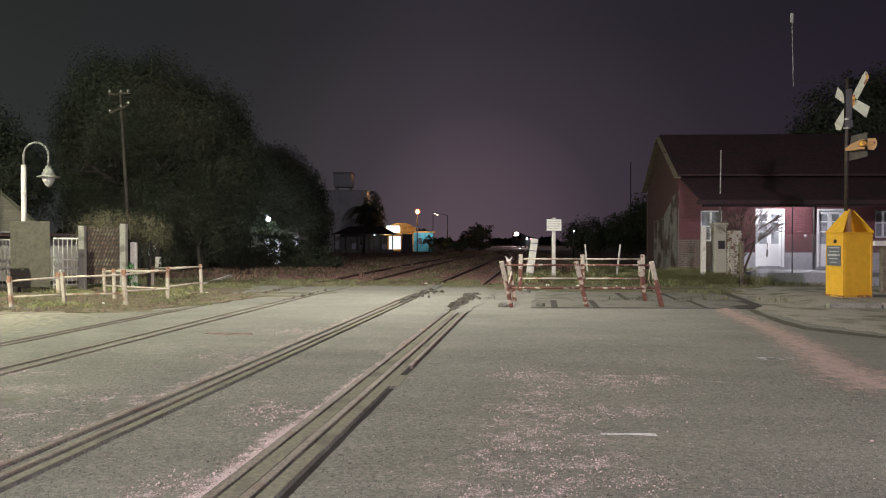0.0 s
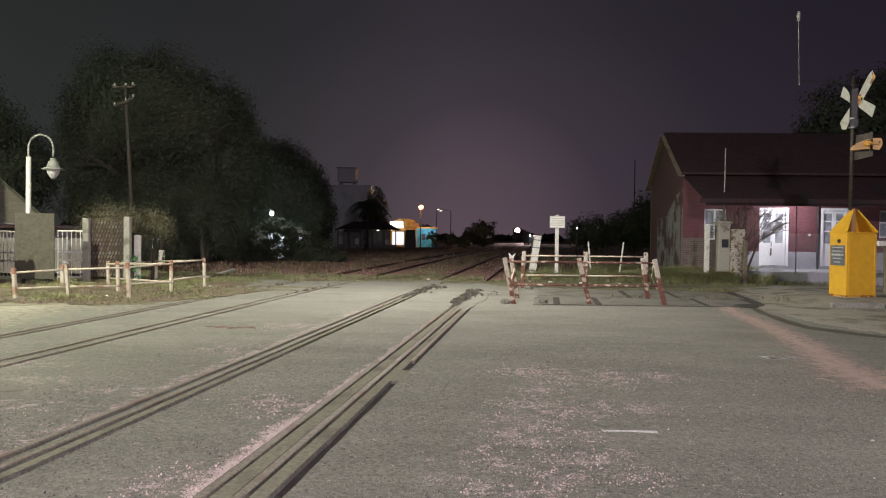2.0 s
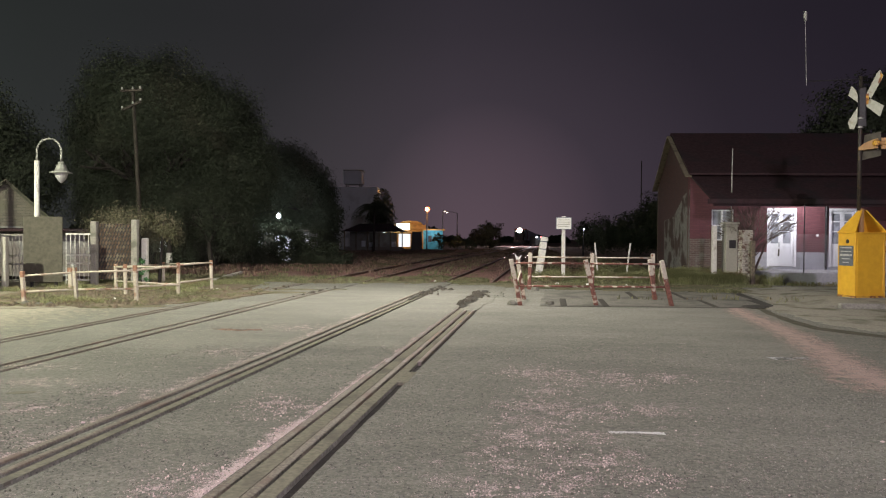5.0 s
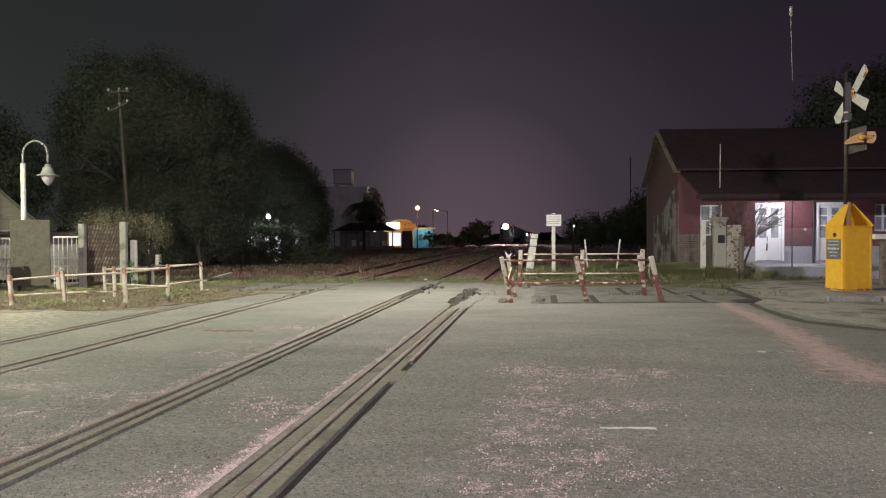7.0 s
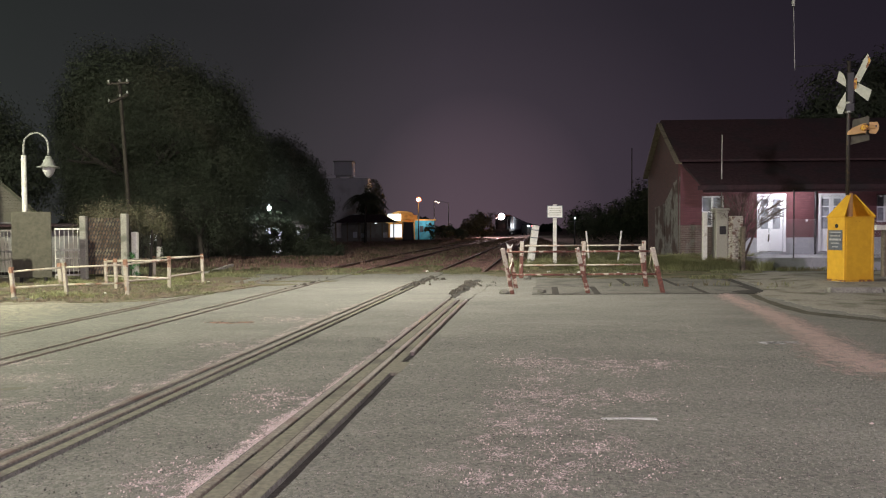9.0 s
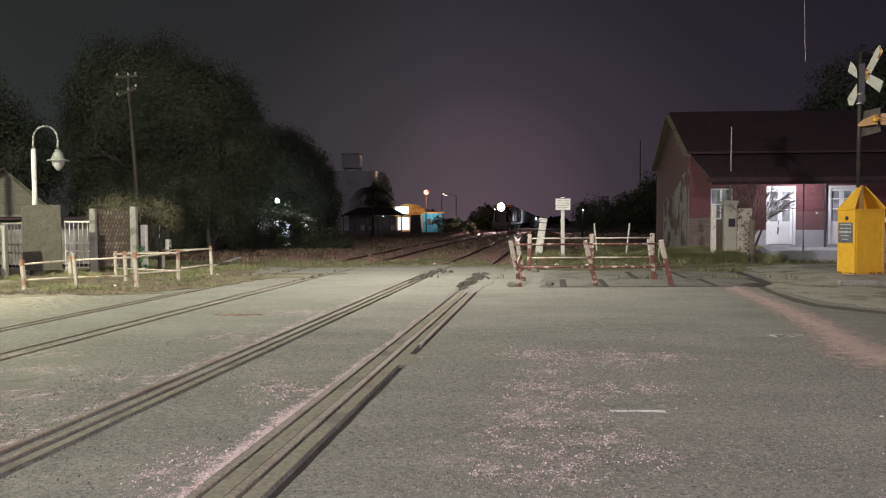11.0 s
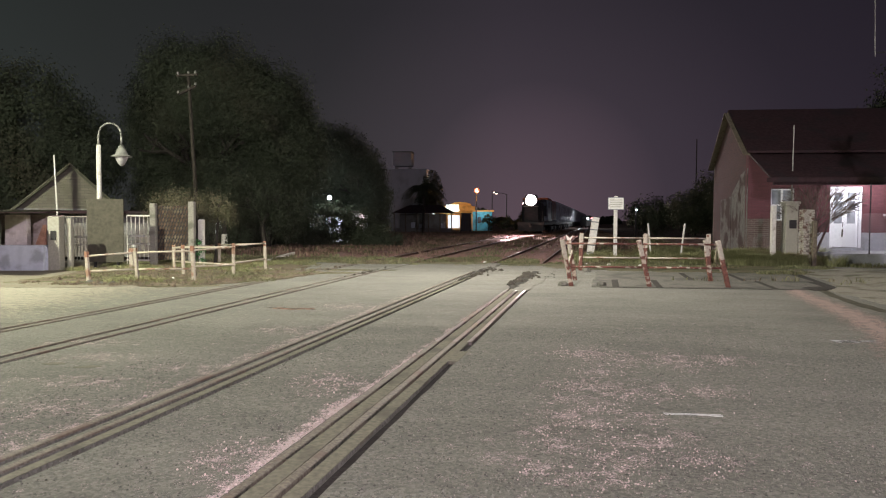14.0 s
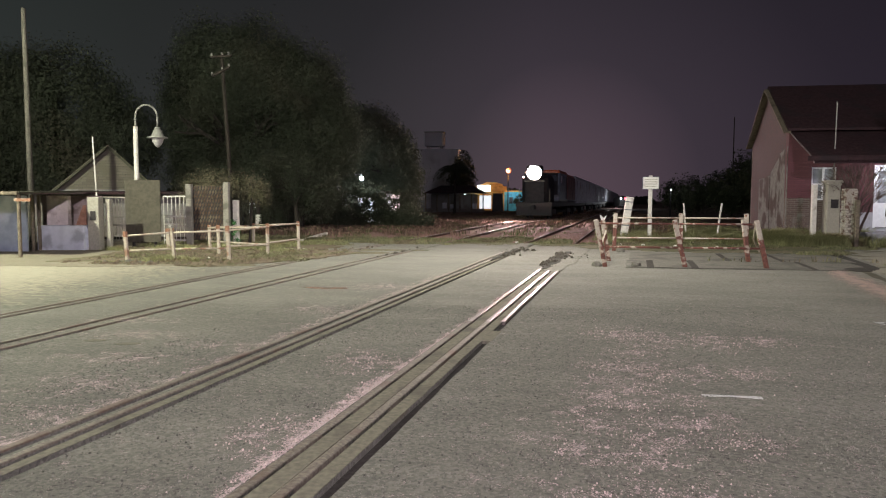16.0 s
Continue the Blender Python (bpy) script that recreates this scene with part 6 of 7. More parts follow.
# ---------------------------------------------------------------- the station building
def station():
    st = thing("station_building", "old red brick station with a verandah and white doors", "building", (9.55, 28.5, 0), -2.0)
    L, D, T = 24.0, 8.0, 0.35
    eave, ridge = 4.32, 6.36
    # openings in the front wall: left, right, sill, head
    OPEN = ((0.85, 1.75, 1.55, 2.80), (3.04, 4.19, 0.52, 2.86), (5.45, 6.58, 0.52, 2.86), (7.75, 8.5, 1.70, 2.80), (10.0, 11.2, 0.52, 2.86), (15, 16.2, 0.52, 2.86))

    def front(z0, z1, y0, y1, low, high=99):
        """A wall along x in one piece, with its openings cut through."""
        stop = min(L, high)
        xs_ = sorted({low, stop, *[v for a, b, s, h in OPEN for v in (a, b) if low < v < stop]})
        zs_ = sorted({z0, z1, *[v for a, b, s, h in OPEN for v in (s, h) if z0 < v < z1]})

        def solid(i, k):
            if not (0 <= i < len(xs_) - 1 and 0 <= k < len(zs_) - 1):
                return False
            cx, cz = (xs_[i] + xs_[i + 1]) / 2, (zs_[k] + zs_[k + 1]) / 2
            return not any(a < cx < b and s < cz < h for a, b, s, h in OPEN)

        g, n = Geo(), len(zs_)
        g.v = [(x, y, z) for y in (y0, y1) for x in xs_ for z in zs_]
        m = len(xs_) * n
        for i in range(len(xs_) - 1):
            for k in range(n - 1):
                if not solid(i, k):
                    continue
                a, b, c, d = i * n + k, (i + 1) * n + k, (i + 1) * n + k + 1, i * n + k + 1
                g.f += [(a, b, c, d), (d + m, c + m, b + m, a + m)]
                for (p, q), (di, dk) in (((a, b), (0, -1)), ((b, c), (1, 0)), ((c, d), (0, 1)), ((d, a), (-1, 0))):
                    if not solid(i + di, k + dk):
                        g.f.append((q, p, p + m, q + m))
        return g

    part("front_wall", front(1.1, eave, 0.0, T, 1.9), BRICKRED, st, "painted red brick wall")
    part("front_wall", front(1.62, eave, 0.0, T, 0.0, 1.9), BRICKRED, st, "painted red brick wall")
    part("dado_band", front(0.42, 1.1, -0.012, T, 1.9), DADO, st, "grey painted lower wall")
    part("worn_base", front(0.0, 1.62, -0.02, T, 0.0, 1.9), BRICKOLD, st, "worn bare brick with whitewash remains")
    part("platform", Geo().slab([(1.9, -3.2), (L, -3.2), (L, 0.02), (1.9, 0.02)], -0.1, 0.42), DADO, st, "grey raised platform edge")
    # end wall with its gable, towards the tracks
    sk = 0.13 - math.tan(radians(2.0))
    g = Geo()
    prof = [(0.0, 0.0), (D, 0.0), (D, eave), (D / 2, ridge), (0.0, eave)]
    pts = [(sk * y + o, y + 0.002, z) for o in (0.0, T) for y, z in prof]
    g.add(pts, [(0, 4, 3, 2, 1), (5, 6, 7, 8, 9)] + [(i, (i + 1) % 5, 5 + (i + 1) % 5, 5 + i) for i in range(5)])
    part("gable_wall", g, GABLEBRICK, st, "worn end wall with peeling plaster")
    g = Geo()
    for y0, y1, z0, z1 in ((0.05, 1.5, 3.6, 3.4), (1.504, 3.3, 3.3, 2.7), (3.5, 6.0, 2.6, 2.5)):
        g.add([(sk * y0 - 0.02, y0, 0.3), (sk * y1 - 0.02, y1, 0.3), (sk * y1 - 0.02, y1, z1), (sk * y0 - 0.02, y0, z0), (sk * y0 + 0.01, y0, 0.3), (sk * y1 + 0.01, y1, 0.3), (sk * y1 + 0.01, y1, z1), (sk * y0 + 0.01, y0, z0)],
              [(0, 1, 2, 3)[::-1], (3, 2, 6, 7), (0, 3, 7, 4), (1, 5, 6, 2)])
    part("plaster_patch", g, PEEL, st, "pale stained plaster on the end wall")
    part("back_wall", Geo().box((L / 2 + sk * D, D, eave / 2), (L, T, eave)), BRICKOLD, st)
    part("far_end_wall", Geo().box((L, D / 2, eave / 2), (T, D, eave)), BRICKOLD, st)
    # roof of two slopes and the verandah roof below it
    o = 0.35
    a = (ridge - eave) / (D / 2)
    for sgn, nm in ((1, "front"), (-1, "back")):
        y_e = -o if sgn > 0 else D + o
        z_e = eave - o * a
        P = [(sk * y_e - 0.12, y_e, z_e), (L + o, y_e, z_e), (L + o, D / 2, ridge), (sk * D / 2 - 0.12, D / 2, ridge)]
        g = Geo().add([*P, *[(x, y, z + 0.09) for x, y, z in P]], [(0, 3, 2, 1), (4, 5, 6, 7), (0, 1, 5, 4), (1, 2, 6, 5), (2, 3, 7, 6), (3, 0, 4, 7)])
        part("roof", g, ROOF, st, "dark reddish sheet roof")
    for y0, z0 in ((-o, eave - o * a), (D + o, eave - o * a)):
        g = Geo()
        aa, bb = Vector((sk * y0 - 0.15, y0, z0 - 0.06)), Vector((sk * D / 2 - 0.15, D / 2, ridge - 0.06))
        d = bb - aa
        g.box((aa + bb) / 2, (0.05, 0.26, d.length), d.to_track_quat("Z", "X").to_matrix())
        part("bargeboard", g, WOODPOLE, st, "weathered bargeboard of the gable")
    P = [(-0.10, -2.9, 2.98), (L, -2.9, 2.98), (L, -0.02, 4.10), (-0.02, -0.02, 4.10)]
    g = Geo().add([*P, *[(x, y, z + 0.07) for x, y, z in P]], [(0, 3, 2, 1), (4, 5, 6, 7), (0, 1, 5, 4), (1, 2, 6, 5), (2, 3, 7, 6), (3, 0, 4, 7)])
    part("verandah_roof", g, ROOF, st, "dark verandah roof")
    part("fascia", Geo().box(((L - 0.25) / 2, -2.93, 2.96), (L + 0.25, 0.04, 0.16)), ROOF, st, "dark verandah fascia")
    part("valance_beam", Geo().box((L / 2, -2.8, 2.86), (L, 0.12, 0.12)), ROOF, st)
    for k in range(3):
        part("verandah_post", Geo().box((9.4 + k * 6.2, -2.78, 1.62), (0.12, 0.12, 2.4), None, 0.02), WOODPOLE, st)
    # doors with glazed upper leaves
    for k, (a0, b0, s0, h0) in enumerate(o_ for o_ in OPEN if o_[2] < 1):
        d = part("door", Geo(), DOORWHITE, st, "white double door with glazed upper panels")
        w = b0 - a0
        gfr = Geo()
        for x in (a0 + 0.05, b0 - 0.05):
            gfr.box((x, 0.08, (s0 + h0) / 2), (0.10, 0.16, h0 - s0))
        gfr.box(((a0 + b0) / 2, 0.08, h0 - 0.05), (w - 0.2, 0.16, 0.10))
        part("frame", gfr, DOORWHITE, d)
        for lf in range(2):
            x0 = a0 + 0.1 + lf * (w - 0.2) / 2
            x1 = x0 + (w - 0.2) / 2
            y = 0.11
            leaf = Geo()
            st_w = 0.085
            for x in (x0 + st_w / 2, x1 - st_w / 2):
                leaf.box((x, y, (s0 + h0) / 2 - 0.04), (st_w - 0.004, 0.045, h0 - s0 - 0.14))
            for z, hh in ((s0 + 0.14, 0.24), (s0 + 0.86, 0.14), (s0 + 1.42, 0.05), (s0 + 1.82, 0.05), (h0 - 0.16, 0.10)):
                leaf.box(((x0 + x1) / 2, y, z), (x1 - x0 - 2 * st_w, 0.045, hh))
            leaf.box(((x0 + x1) / 2, y + 0.012, s0 + 0.52), (x1 - x0 - 2 * st_w, 0.02, 0.56))
            part("leaf", leaf, DOORWHITE, d)
            for z0, z1 in ((s0 + 0.93, s0 + 1.395), (s0 + 1.445, s0 + 1.795), (s0 + 1.845, h0 - 0.21)):
                part("pane", Geo().box(((x0 + x1) / 2, y + 0.01, (z0 + z1) / 2), (x1 - x0 - 2 * st_w, 0.008, z1 - z0)), PANEGLASS, d)
        part("handle", Geo().tube(((a0 + b0) / 2 - 0.07, 0.07, s0 + 0.78), ((a0 + b0) / 2 - 0.07, 0.07, s0 + 0.98), 0.014), DARKMETAL, d)
        if k == 0:
            part("peeled_patch", Geo().box((a0 + 0.5, 0.112 - 0.03, s0 + 0.56), (0.06, 0.006, 0.30), Matrix.Rotation(0.06, 3, "Y")), RUSTSHEET, d, "dark peeled patch on the door")
    for a0, b0, s0, h0 in (OPEN[0], OPEN[3]):
        wd = part("window", Geo().box(((a0 + b0) / 2, 0.10, s0 + 0.03), (b0 - a0, 0.16, 0.06)), DOORWHITE, st, "white window with small panes")
        gfr = Geo()
        for x in (a0 + 0.04, (a0 + b0) / 2, b0 - 0.04):
            gfr.box((x, 0.12, (s0 + h0) / 2 + 0.03), (0.07, 0.06, h0 - s0 - 0.07))
        for z in (s0 + 0.6, h0 - 0.04):
            gfr.box(((a0 + b0) / 2, 0.12, z), (b0 - a0 - 0.16, 0.055, 0.06))
        part("window_frame", gfr, DOORWHITE, wd)
        part("pane", Geo().box(((a0 + b0) / 2, 0.15, (s0 + h0) / 2), (b0 - a0, 0.01, h0 - s0 - 0.02)), PANEGLASS, wd)
    part("wall_box", Geo().box((5.0, -0.03, 1.78), (0.07, 0.04, 0.09)), DOORWHITE, st, "small white box on the wall")
    # added dark upright that stands in for the shadow beside the door frame
    part("door_shade_strip", Geo().tube((5.32, -0.06, 0.42), (5.32, -0.06, 3.5), 0.045, n=10), DARKMETAL, st)
    lampb = part("porch_lamp", Geo().lathe((3.95, -1.3, 3.2), [(0.05, 0.12), (0.14, 0.08), (0.16, 0.0), (0.15, -0.02)], 16), LAMPGREY, st, "round lamp under the verandah")
    part("bulb", Geo().lathe((3.95, -1.3, 3.08), [(0.03, 0.0), (0.10, 0.04), (0.10, 0.10), (0.04, 0.12)], 14), COLDLAMP, lampb, "white glowing bulb")
    return st


PANEGLASS = mat("curtained_glass", (0.34, 0.35, 0.38), (0.24, 0.25, 0.27), 0.15, grain=7, stain=3, third=(0.14, 0.14, 0.15), amount=0.45)
station()

# chain-link fence before the platform
fence = thing("chain_link_fence", "wire mesh fence with thin dark posts", "fence", (11.6, 25.2, 0))
WIRE = mat("galvanised_wire", (0.50, 0.50, 0.52), (0.40, 0.40, 0.42), 0.5, 0.3, grain=20, stain=5)
W, H = 9.0, 1.75
g = Geo()
p, r = 0.11, 0.0038
k = -int(H / p) - 1
while k * p < W:
    for s in (1, -1):
        x0, x1 = (k * p, k * p + H) if s > 0 else (k * p + H, k * p)
        z0, z1 = 0.05, 0.05 + H
        a, b = Vector((x0, 0, z0)), Vector((x1, 0, z1))
        d = b - a
        lo = max((0 - a.x) / d.x, (W - a.x) / d.x) if d.x < 0 else max(0, (0 - a.x) / d.x)
        t0, t1 = sorted(((0 - a.x) / d.x, (W - a.x) / d.x))
        t0, t1 = max(t0, 0), min(t1, 1)
        if t1 > t0:
            g.tube(a + d * t0, a + d * t1, r, r, 3, False)
    k += 1
part("wire_mesh", g, WIRE, fence, "fine diamond wire mesh")
for x in (0.9, 3.6, 6.3, 9.0):
    part("post", Geo().tube((x, 0.02, -0.05), (x, 0.02, 2.85 if x == 0.9 else 1.85), 0.022, n=8), DARKMETAL, fence)
part("hedge_post", Geo().box((-0.90, 0.05, 0.75), (0.14, 0.14, 1.6), None, 0.02), WOODPOLE, fence, "old dark timber post")


# white tilted lamp box and pale gate beam behind the cabinet
single("boundary_beam", Geo().box((13.4, 20.0, 1.50), (2.4, 0.12, 0.14), None, 0.02), WHITE, "white timber beam of a side barrier", "beam")
single("beam_post", Geo().box((12.55, 20.1, 0.74), (0.14, 0.14, 1.55), None, 0.02), WOODPOLE, "timber post under the beam", "post")
single("beam_post", Geo().box((14.3, 20.1, 0.74), (0.14, 0.14, 1.55), None, 0.02), WOODPOLE, "timber post under the beam", "post")


# ---------------------------------------------------------------- the left side: fence, gate, board, lamp
board = thing("metal_board", "large blank rusted sheet-metal board on legs", "board", (-12.06, 20.6, 0), 2)
part("sheet", Geo().box((0, 0, 1.14), (1.14, 0.035, 1.92), None, 0.01), RUSTSHEET, board)
for x in (-0.35, 0.36):
    part("leg", Geo().box((x, 0.045, 0.55), (0.07, 0.05, 1.2)), DARKMETAL, board)


def tall_lamp():
    l = thing("lamp_post", "white lamp post with a swan neck and unlit bell lamp", "street lamp", (-13.55, 22.8, 0))
    part("pole", Geo().tube((0, 0, -0.05), (0, 0, 3.98), 0.085, 0.075, 14), WHITE, l, smooth=True)
    pts = [(0, 0, 3.95)] + [(0.40 - 0.40 * math.cos(a), 0, 4.28 + 0.42 * math.sin(a)) for a in (i * math.pi / 12 for i in range(13))] + [(0.80, 0, 3.98)]
    part("swan_neck", Geo().path(pts, 0.032, 10), LAMPGREY, l, smooth=True)
    hd = part("shade", Geo().lathe((0.80, 0, 3.575), [(0.34, 0.0), (0.33, 0.03), (0.20, 0.07), (0.17, 0.17), (0.15, 0.19), (0.15, 0.26), (0.10, 0.28), (0.09, 0.36), (0.04, 0.38)], 24), LAMPGREY, l, "grey bell-shaped lamp shade", True)
    part("globe", Geo().lathe((0.80, 0, 3.36), [(0.015, -0.10), (0.06, -0.075), (0.12, 0.0), (0.17, 0.10), (0.195, 0.18), (0.195, 0.217)], 20), LAMPGLASS, hd, "milky unlit glass", True)


tall_lamp()
fp = thing("lattice_screen", "rusty brown lattice panel between concrete posts", "screen", (-11.2, 21.9, 0))
for x, h in ((0.0, 2.0), (1.28, 2.06)):
    part("concrete_post", Geo().box((x, 0, h / 2 - 0.05), (0.19, 0.17, h + 0.1), None, 0.015), CONCRETE, fp)
g = Geo()
for row in range(13):
    for col in range(11):
        x, z = 0.15 + col * 0.099 + (0.05 if row % 2 else 0), 0.25 + row * 0.135
        g.add([(x - 0.045, 0.05, z), (x, 0.02, z - 0.085), (x + 0.045, 0.05, z), (x, 0.06, z + 0.085)], [(0, 1, 3), (1, 2, 3)])
part("scale_cladding", g, mat("rusty_lattice", (0.105, 0.072, 0.052), (0.065, 0.049, 0.037), 0.85, grain=12, stain=3, third=(0.12, 0.105, 0.078), amount=0.5, island=0.25), fp, "overlapping rusty scales")
part("backing", Geo().box((0.64, 0.09, 1.05), (1.12, 0.02, 1.75)), DARKMETAL, fp)
single("short_white_post", Geo().box((-9.74, 22.2, 0.72), (0.175, 0.17, 1.54), None, 0.02), WHITE, "short thick white concrete post", "post")
single("fallen_beam", Geo().box((-8.66, 27.0, 0.02), (0.12, 6.6, 0.11), Matrix.Rotation(0.135, 3, "Z"), 0.02), WHITE, "white concrete beam lying in the grass", "beam")
creep = thing("creeper", "dry climbing plant heaped over the lattice screen", "plant")
part("leaves", crown([((-10.7, 22.6, 2.15), (1.1, 0.6, 0.42)), ((-9.6, 22.9, 2.1), (0.6, 0.5, 0.4)), ((-11.4, 22.7, 1.95), (0.5, 0.5, 0.35)), ((-10.7, 22.8, 1.5), (0.6, 0.3, 0.5)), ((-9.2, 23.0, 1.9), (0.4, 0.4, 0.3))], 18000, 0.05, 0.45), DRYLEAF, creep)
for x in (-11.0, -10.2, -9.5):
    part("stem", Geo().tube((x, 22.7, -0.05), (x + 0.12, 22.75, 2.0), 0.05, 0.03, 8), BARK, creep)


def iron_gate(label, place, w, h, n, turn=0, material=None):
    gt = thing("iron_gate", label, "gate", place, turn, group="iron gates")
    mt = material or WHITE
    for k in range(n):
        part("bar", Geo().tube((w * k / (n - 1), 0, -0.02 if k in (0, n - 1) else 0.12), (w * k / (n - 1), 0, h), 0.012, n=6), mt, gt)
    for z in (0.16, h * 0.42, h * 0.58, h - 0.02):
        part("rail", Geo().box((w / 2, 0, z), (w, 0.025, 0.045)), mt, gt)
    return gt


iron_gate("pale iron gate with thin upright bars", (-12.15, 22.0, 0), 0.85, 1.62, 7)
iron_gate("weathered iron gate leaf with close upright bars", (-13.98, 21.35, 0), 1.15, 1.58, 12, 2, CONCRETE)
mp_ = thing("meter_pillar", "pale concrete pillar with a small meter box", "pillar", (-12.85, 19.4, 0), 8)
part("shaft", Geo().box((0, 0, 0.76), (0.33, 0.33, 1.60), None, 0.015), PALEWALL, mp_)
part("meter_box", Geo().box((0.0, -0.175, 1.02), (0.14, 0.04, 0.26)), DARKMETAL, mp_)
single("concrete_post", Geo().box((-12.55, 19.6, 0.74), (0.13, 0.15, 1.52), None, 0.015), PALEWALL, "pale concrete gate post", "post")

# kiosk with its canopy
ki = thing("kiosk", "small kiosk with a flat canopy and white counter", "kiosk", (-14.2, 18.6, 0), 8)
P = [(-5.5, -2.4, 1.56), (0.98, -2.4, 1.63), (0.95, 1.9, 1.72), (-5.5, 1.9, 1.64)]
part("canopy", Geo().add([*P, *[(x, y, z + 0.05) for x, y, z in P]], [(0, 3, 2, 1), (4, 5, 6, 7), (0, 1, 5, 4), (1, 2, 6, 5), (2, 3, 7, 6), (3, 0, 4, 7)]), mat("mossy_dark_sheet", (0.075, 0.075, 0.05), (0.05, 0.05, 0.036), 0.9, grain=10, stain=2), ki, "thin weathered canopy roof")
part("fascia", Geo().box((-2.3, -2.43, 1.615), (6.5, 0.04, 0.08), Matrix.Rotation(-0.0108, 3, "Y")), WOODPOLE, ki)
part("counter", Geo().box((0.55, 0.55, 0.36), (1.35, 0.5, 0.74), None, 0.02), KIOSKWHITE, ki, "white counter front")
part("counter_brace", Geo().add([(1.22, 0.45, 0.0), (1.6, 0.45, 0.0), (1.22, 0.45, 0.72), (1.22, 0.6, 0.0), (1.6, 0.6, 0.0), (1.22, 0.6, 0.72)], [(0, 1, 2), (5, 4, 3), (0, 3, 4, 1), (1, 4, 5, 2), (2, 5, 3, 0)]), KIOSKWHITE, ki)
part("rear_wall", Geo().box((0.2, 1.75, 0.8), (1.8, 0.15, 1.6)), KIOSKPINK, ki, "faded pinkish wall")
part("side_panel", Geo().box((-1.72, -0.25, 0.80), (3.3, 0.06, 1.58)), SHEETBLUE, ki, "cloudy blue plastic sheet")
part("pier", Geo().box((0.25, 0.85, 0.8), (0.62, 0.2, 1.6)), mat("pale_pink_limewash", (0.66, 0.59, 0.55), (0.56, 0.50, 0.46), 0.9, grain=10, stain=2.5, bump=0.003, third=(0.42, 0.35, 0.31), amount=0.45), ki, "pale pink pier")
for x, y in ((0.90, -2.3), (0.02, -0.15), (0.0, 0.22), (-5.2, -2.3)):
    part("post", Geo().tube((x, y, -0.05), (x, y, 1.62), 0.048, n=8), WOODPOLE, ki)
single("leaning_board", Geo().add([(-13.42, 19.30, 0.74), (-13.12, 19.34, 0.74), (-13.12, 19.34, 1.32), (-13.20, 19.33, 1.32), (-13.42, 19.33, 0.74), (-13.12, 19.37, 0.74), (-13.12, 19.37, 1.32), (-13.20, 19.36, 1.32)],
       [(0, 1, 2, 3), (7, 6, 5, 4), (0, 4, 5, 1), (1, 5, 6, 2), (2, 6, 7, 3), (3, 7, 4, 0)]), mat("faded_orange_board", (0.46, 0.25, 0.17), (0.36, 0.20, 0.14), 0.85, grain=14, stain=3), "faded orange offcut board leaning on the counter", "board")
single("canopy_plank", Geo().box((-12.78, 16.32, 1.475), (0.42, 0.03, 0.075), Matrix.Rotation(radians(8), 3, "Z"), 0.006), ORANGERUST, "short orange plank nailed to the canopy edge", "plank")
VERGEMOSS = mat("dark_mossy_edge", (0.085, 0.085, 0.058), (0.055, 0.055, 0.038), 0.95, grain=12, stain=3)
hs = thing("small_house", "low house with a pale gable behind the fence", "house", (-17.55, 27.3, 0), 29)
part("wall", Geo().box((0, 1.2, 0.95), (3.8, 2.4, 1.9)), PLASTER, hs)
g = Geo().add([(-1.87, 0, 1.9), (1.87, 0, 1.9), (0.09, 0, 3.62), (-1.87, 0.2, 1.9), (1.87, 0.2, 1.9), (0.09, 0.2, 3.62)], [(0, 1, 2), (5, 4, 3), (0, 3, 4, 1), (1, 4, 5, 2), (2, 5, 3, 0)])
part("gable", g, brick_mat("mossy_shingles", (0.150, 0.136, 0.098), (0.115, 0.104, 0.076), (0.100, 0.092, 0.068), w=0.30, h=0.11, worn=0.5, plaster=(0.125, 0.116, 0.080)), hs, "pale mossy shingled gable")
for s in (-1, 1):
    P = [(s * 2.18, -0.15, 1.62), (0.09, -0.15, 3.66), (0.09, 2.6, 3.66), (s * 2.18, 2.6, 1.62)]
    part("roof", Geo().add([*P, *[(x, y, z + 0.08) for x, y, z in P]], [(0, 3, 2, 1), (4, 5, 6, 7), (0, 1, 5, 4), (1, 2, 6, 5), (2, 3, 7, 6), (3, 0, 4, 7)]), OLDROOF, hs, "mossy grey roof")
    a_, b_ = Vector((s * 2.16, -0.20, 1.60)), Vector((0.09 + s * 0.03, -0.20, 3.62))
    part("verge_board", Geo().box((a_ + b_) / 2, (0.16, 0.08, (b_ - a_).length), (b_ - a_).to_track_quat("Z", "Y").to_matrix()), VERGEMOSS, hs, "dark mossy edge of the roof")
lt = thing("lean_to_shed", "low lean-to with a dark roof and plastered wall", "shed", (-17.55, 26.7, 0), 6)
part("lean_to", Geo().box((1.0, -0.6, 1.76), (8.5, 1.0, 0.08), Matrix.Rotation(0.05, 3, "X")), ROOF, lt, "dark lean-to roof")
part("lean_to_wall", Geo().box((1.0, -0.3, 0.85), (8.0, 0.12, 1.7)), PLASTER, lt)
single("thin_pole", Geo().tube((-14.72, 22.4, 0), (-14.87, 22.4, 3.6), 0.027, 0.022, 8), WHITE, "thin pale pole by the kiosk", "pole")
up = thing("utility_pole", "tall pale timber utility pole beside the kiosk", "pole", (-17.05, 22.2, 0))
part("shaft", Geo().tube((0, 0, -0.2), (-0.05, 0, 7.88), 0.10, 0.07, 12), mat("grey_pole_timber", (0.125, 0.118, 0.094), (0.085, 0.08, 0.064), 0.9, grain=16, stain=3, bump=0.006), up, smooth=True)


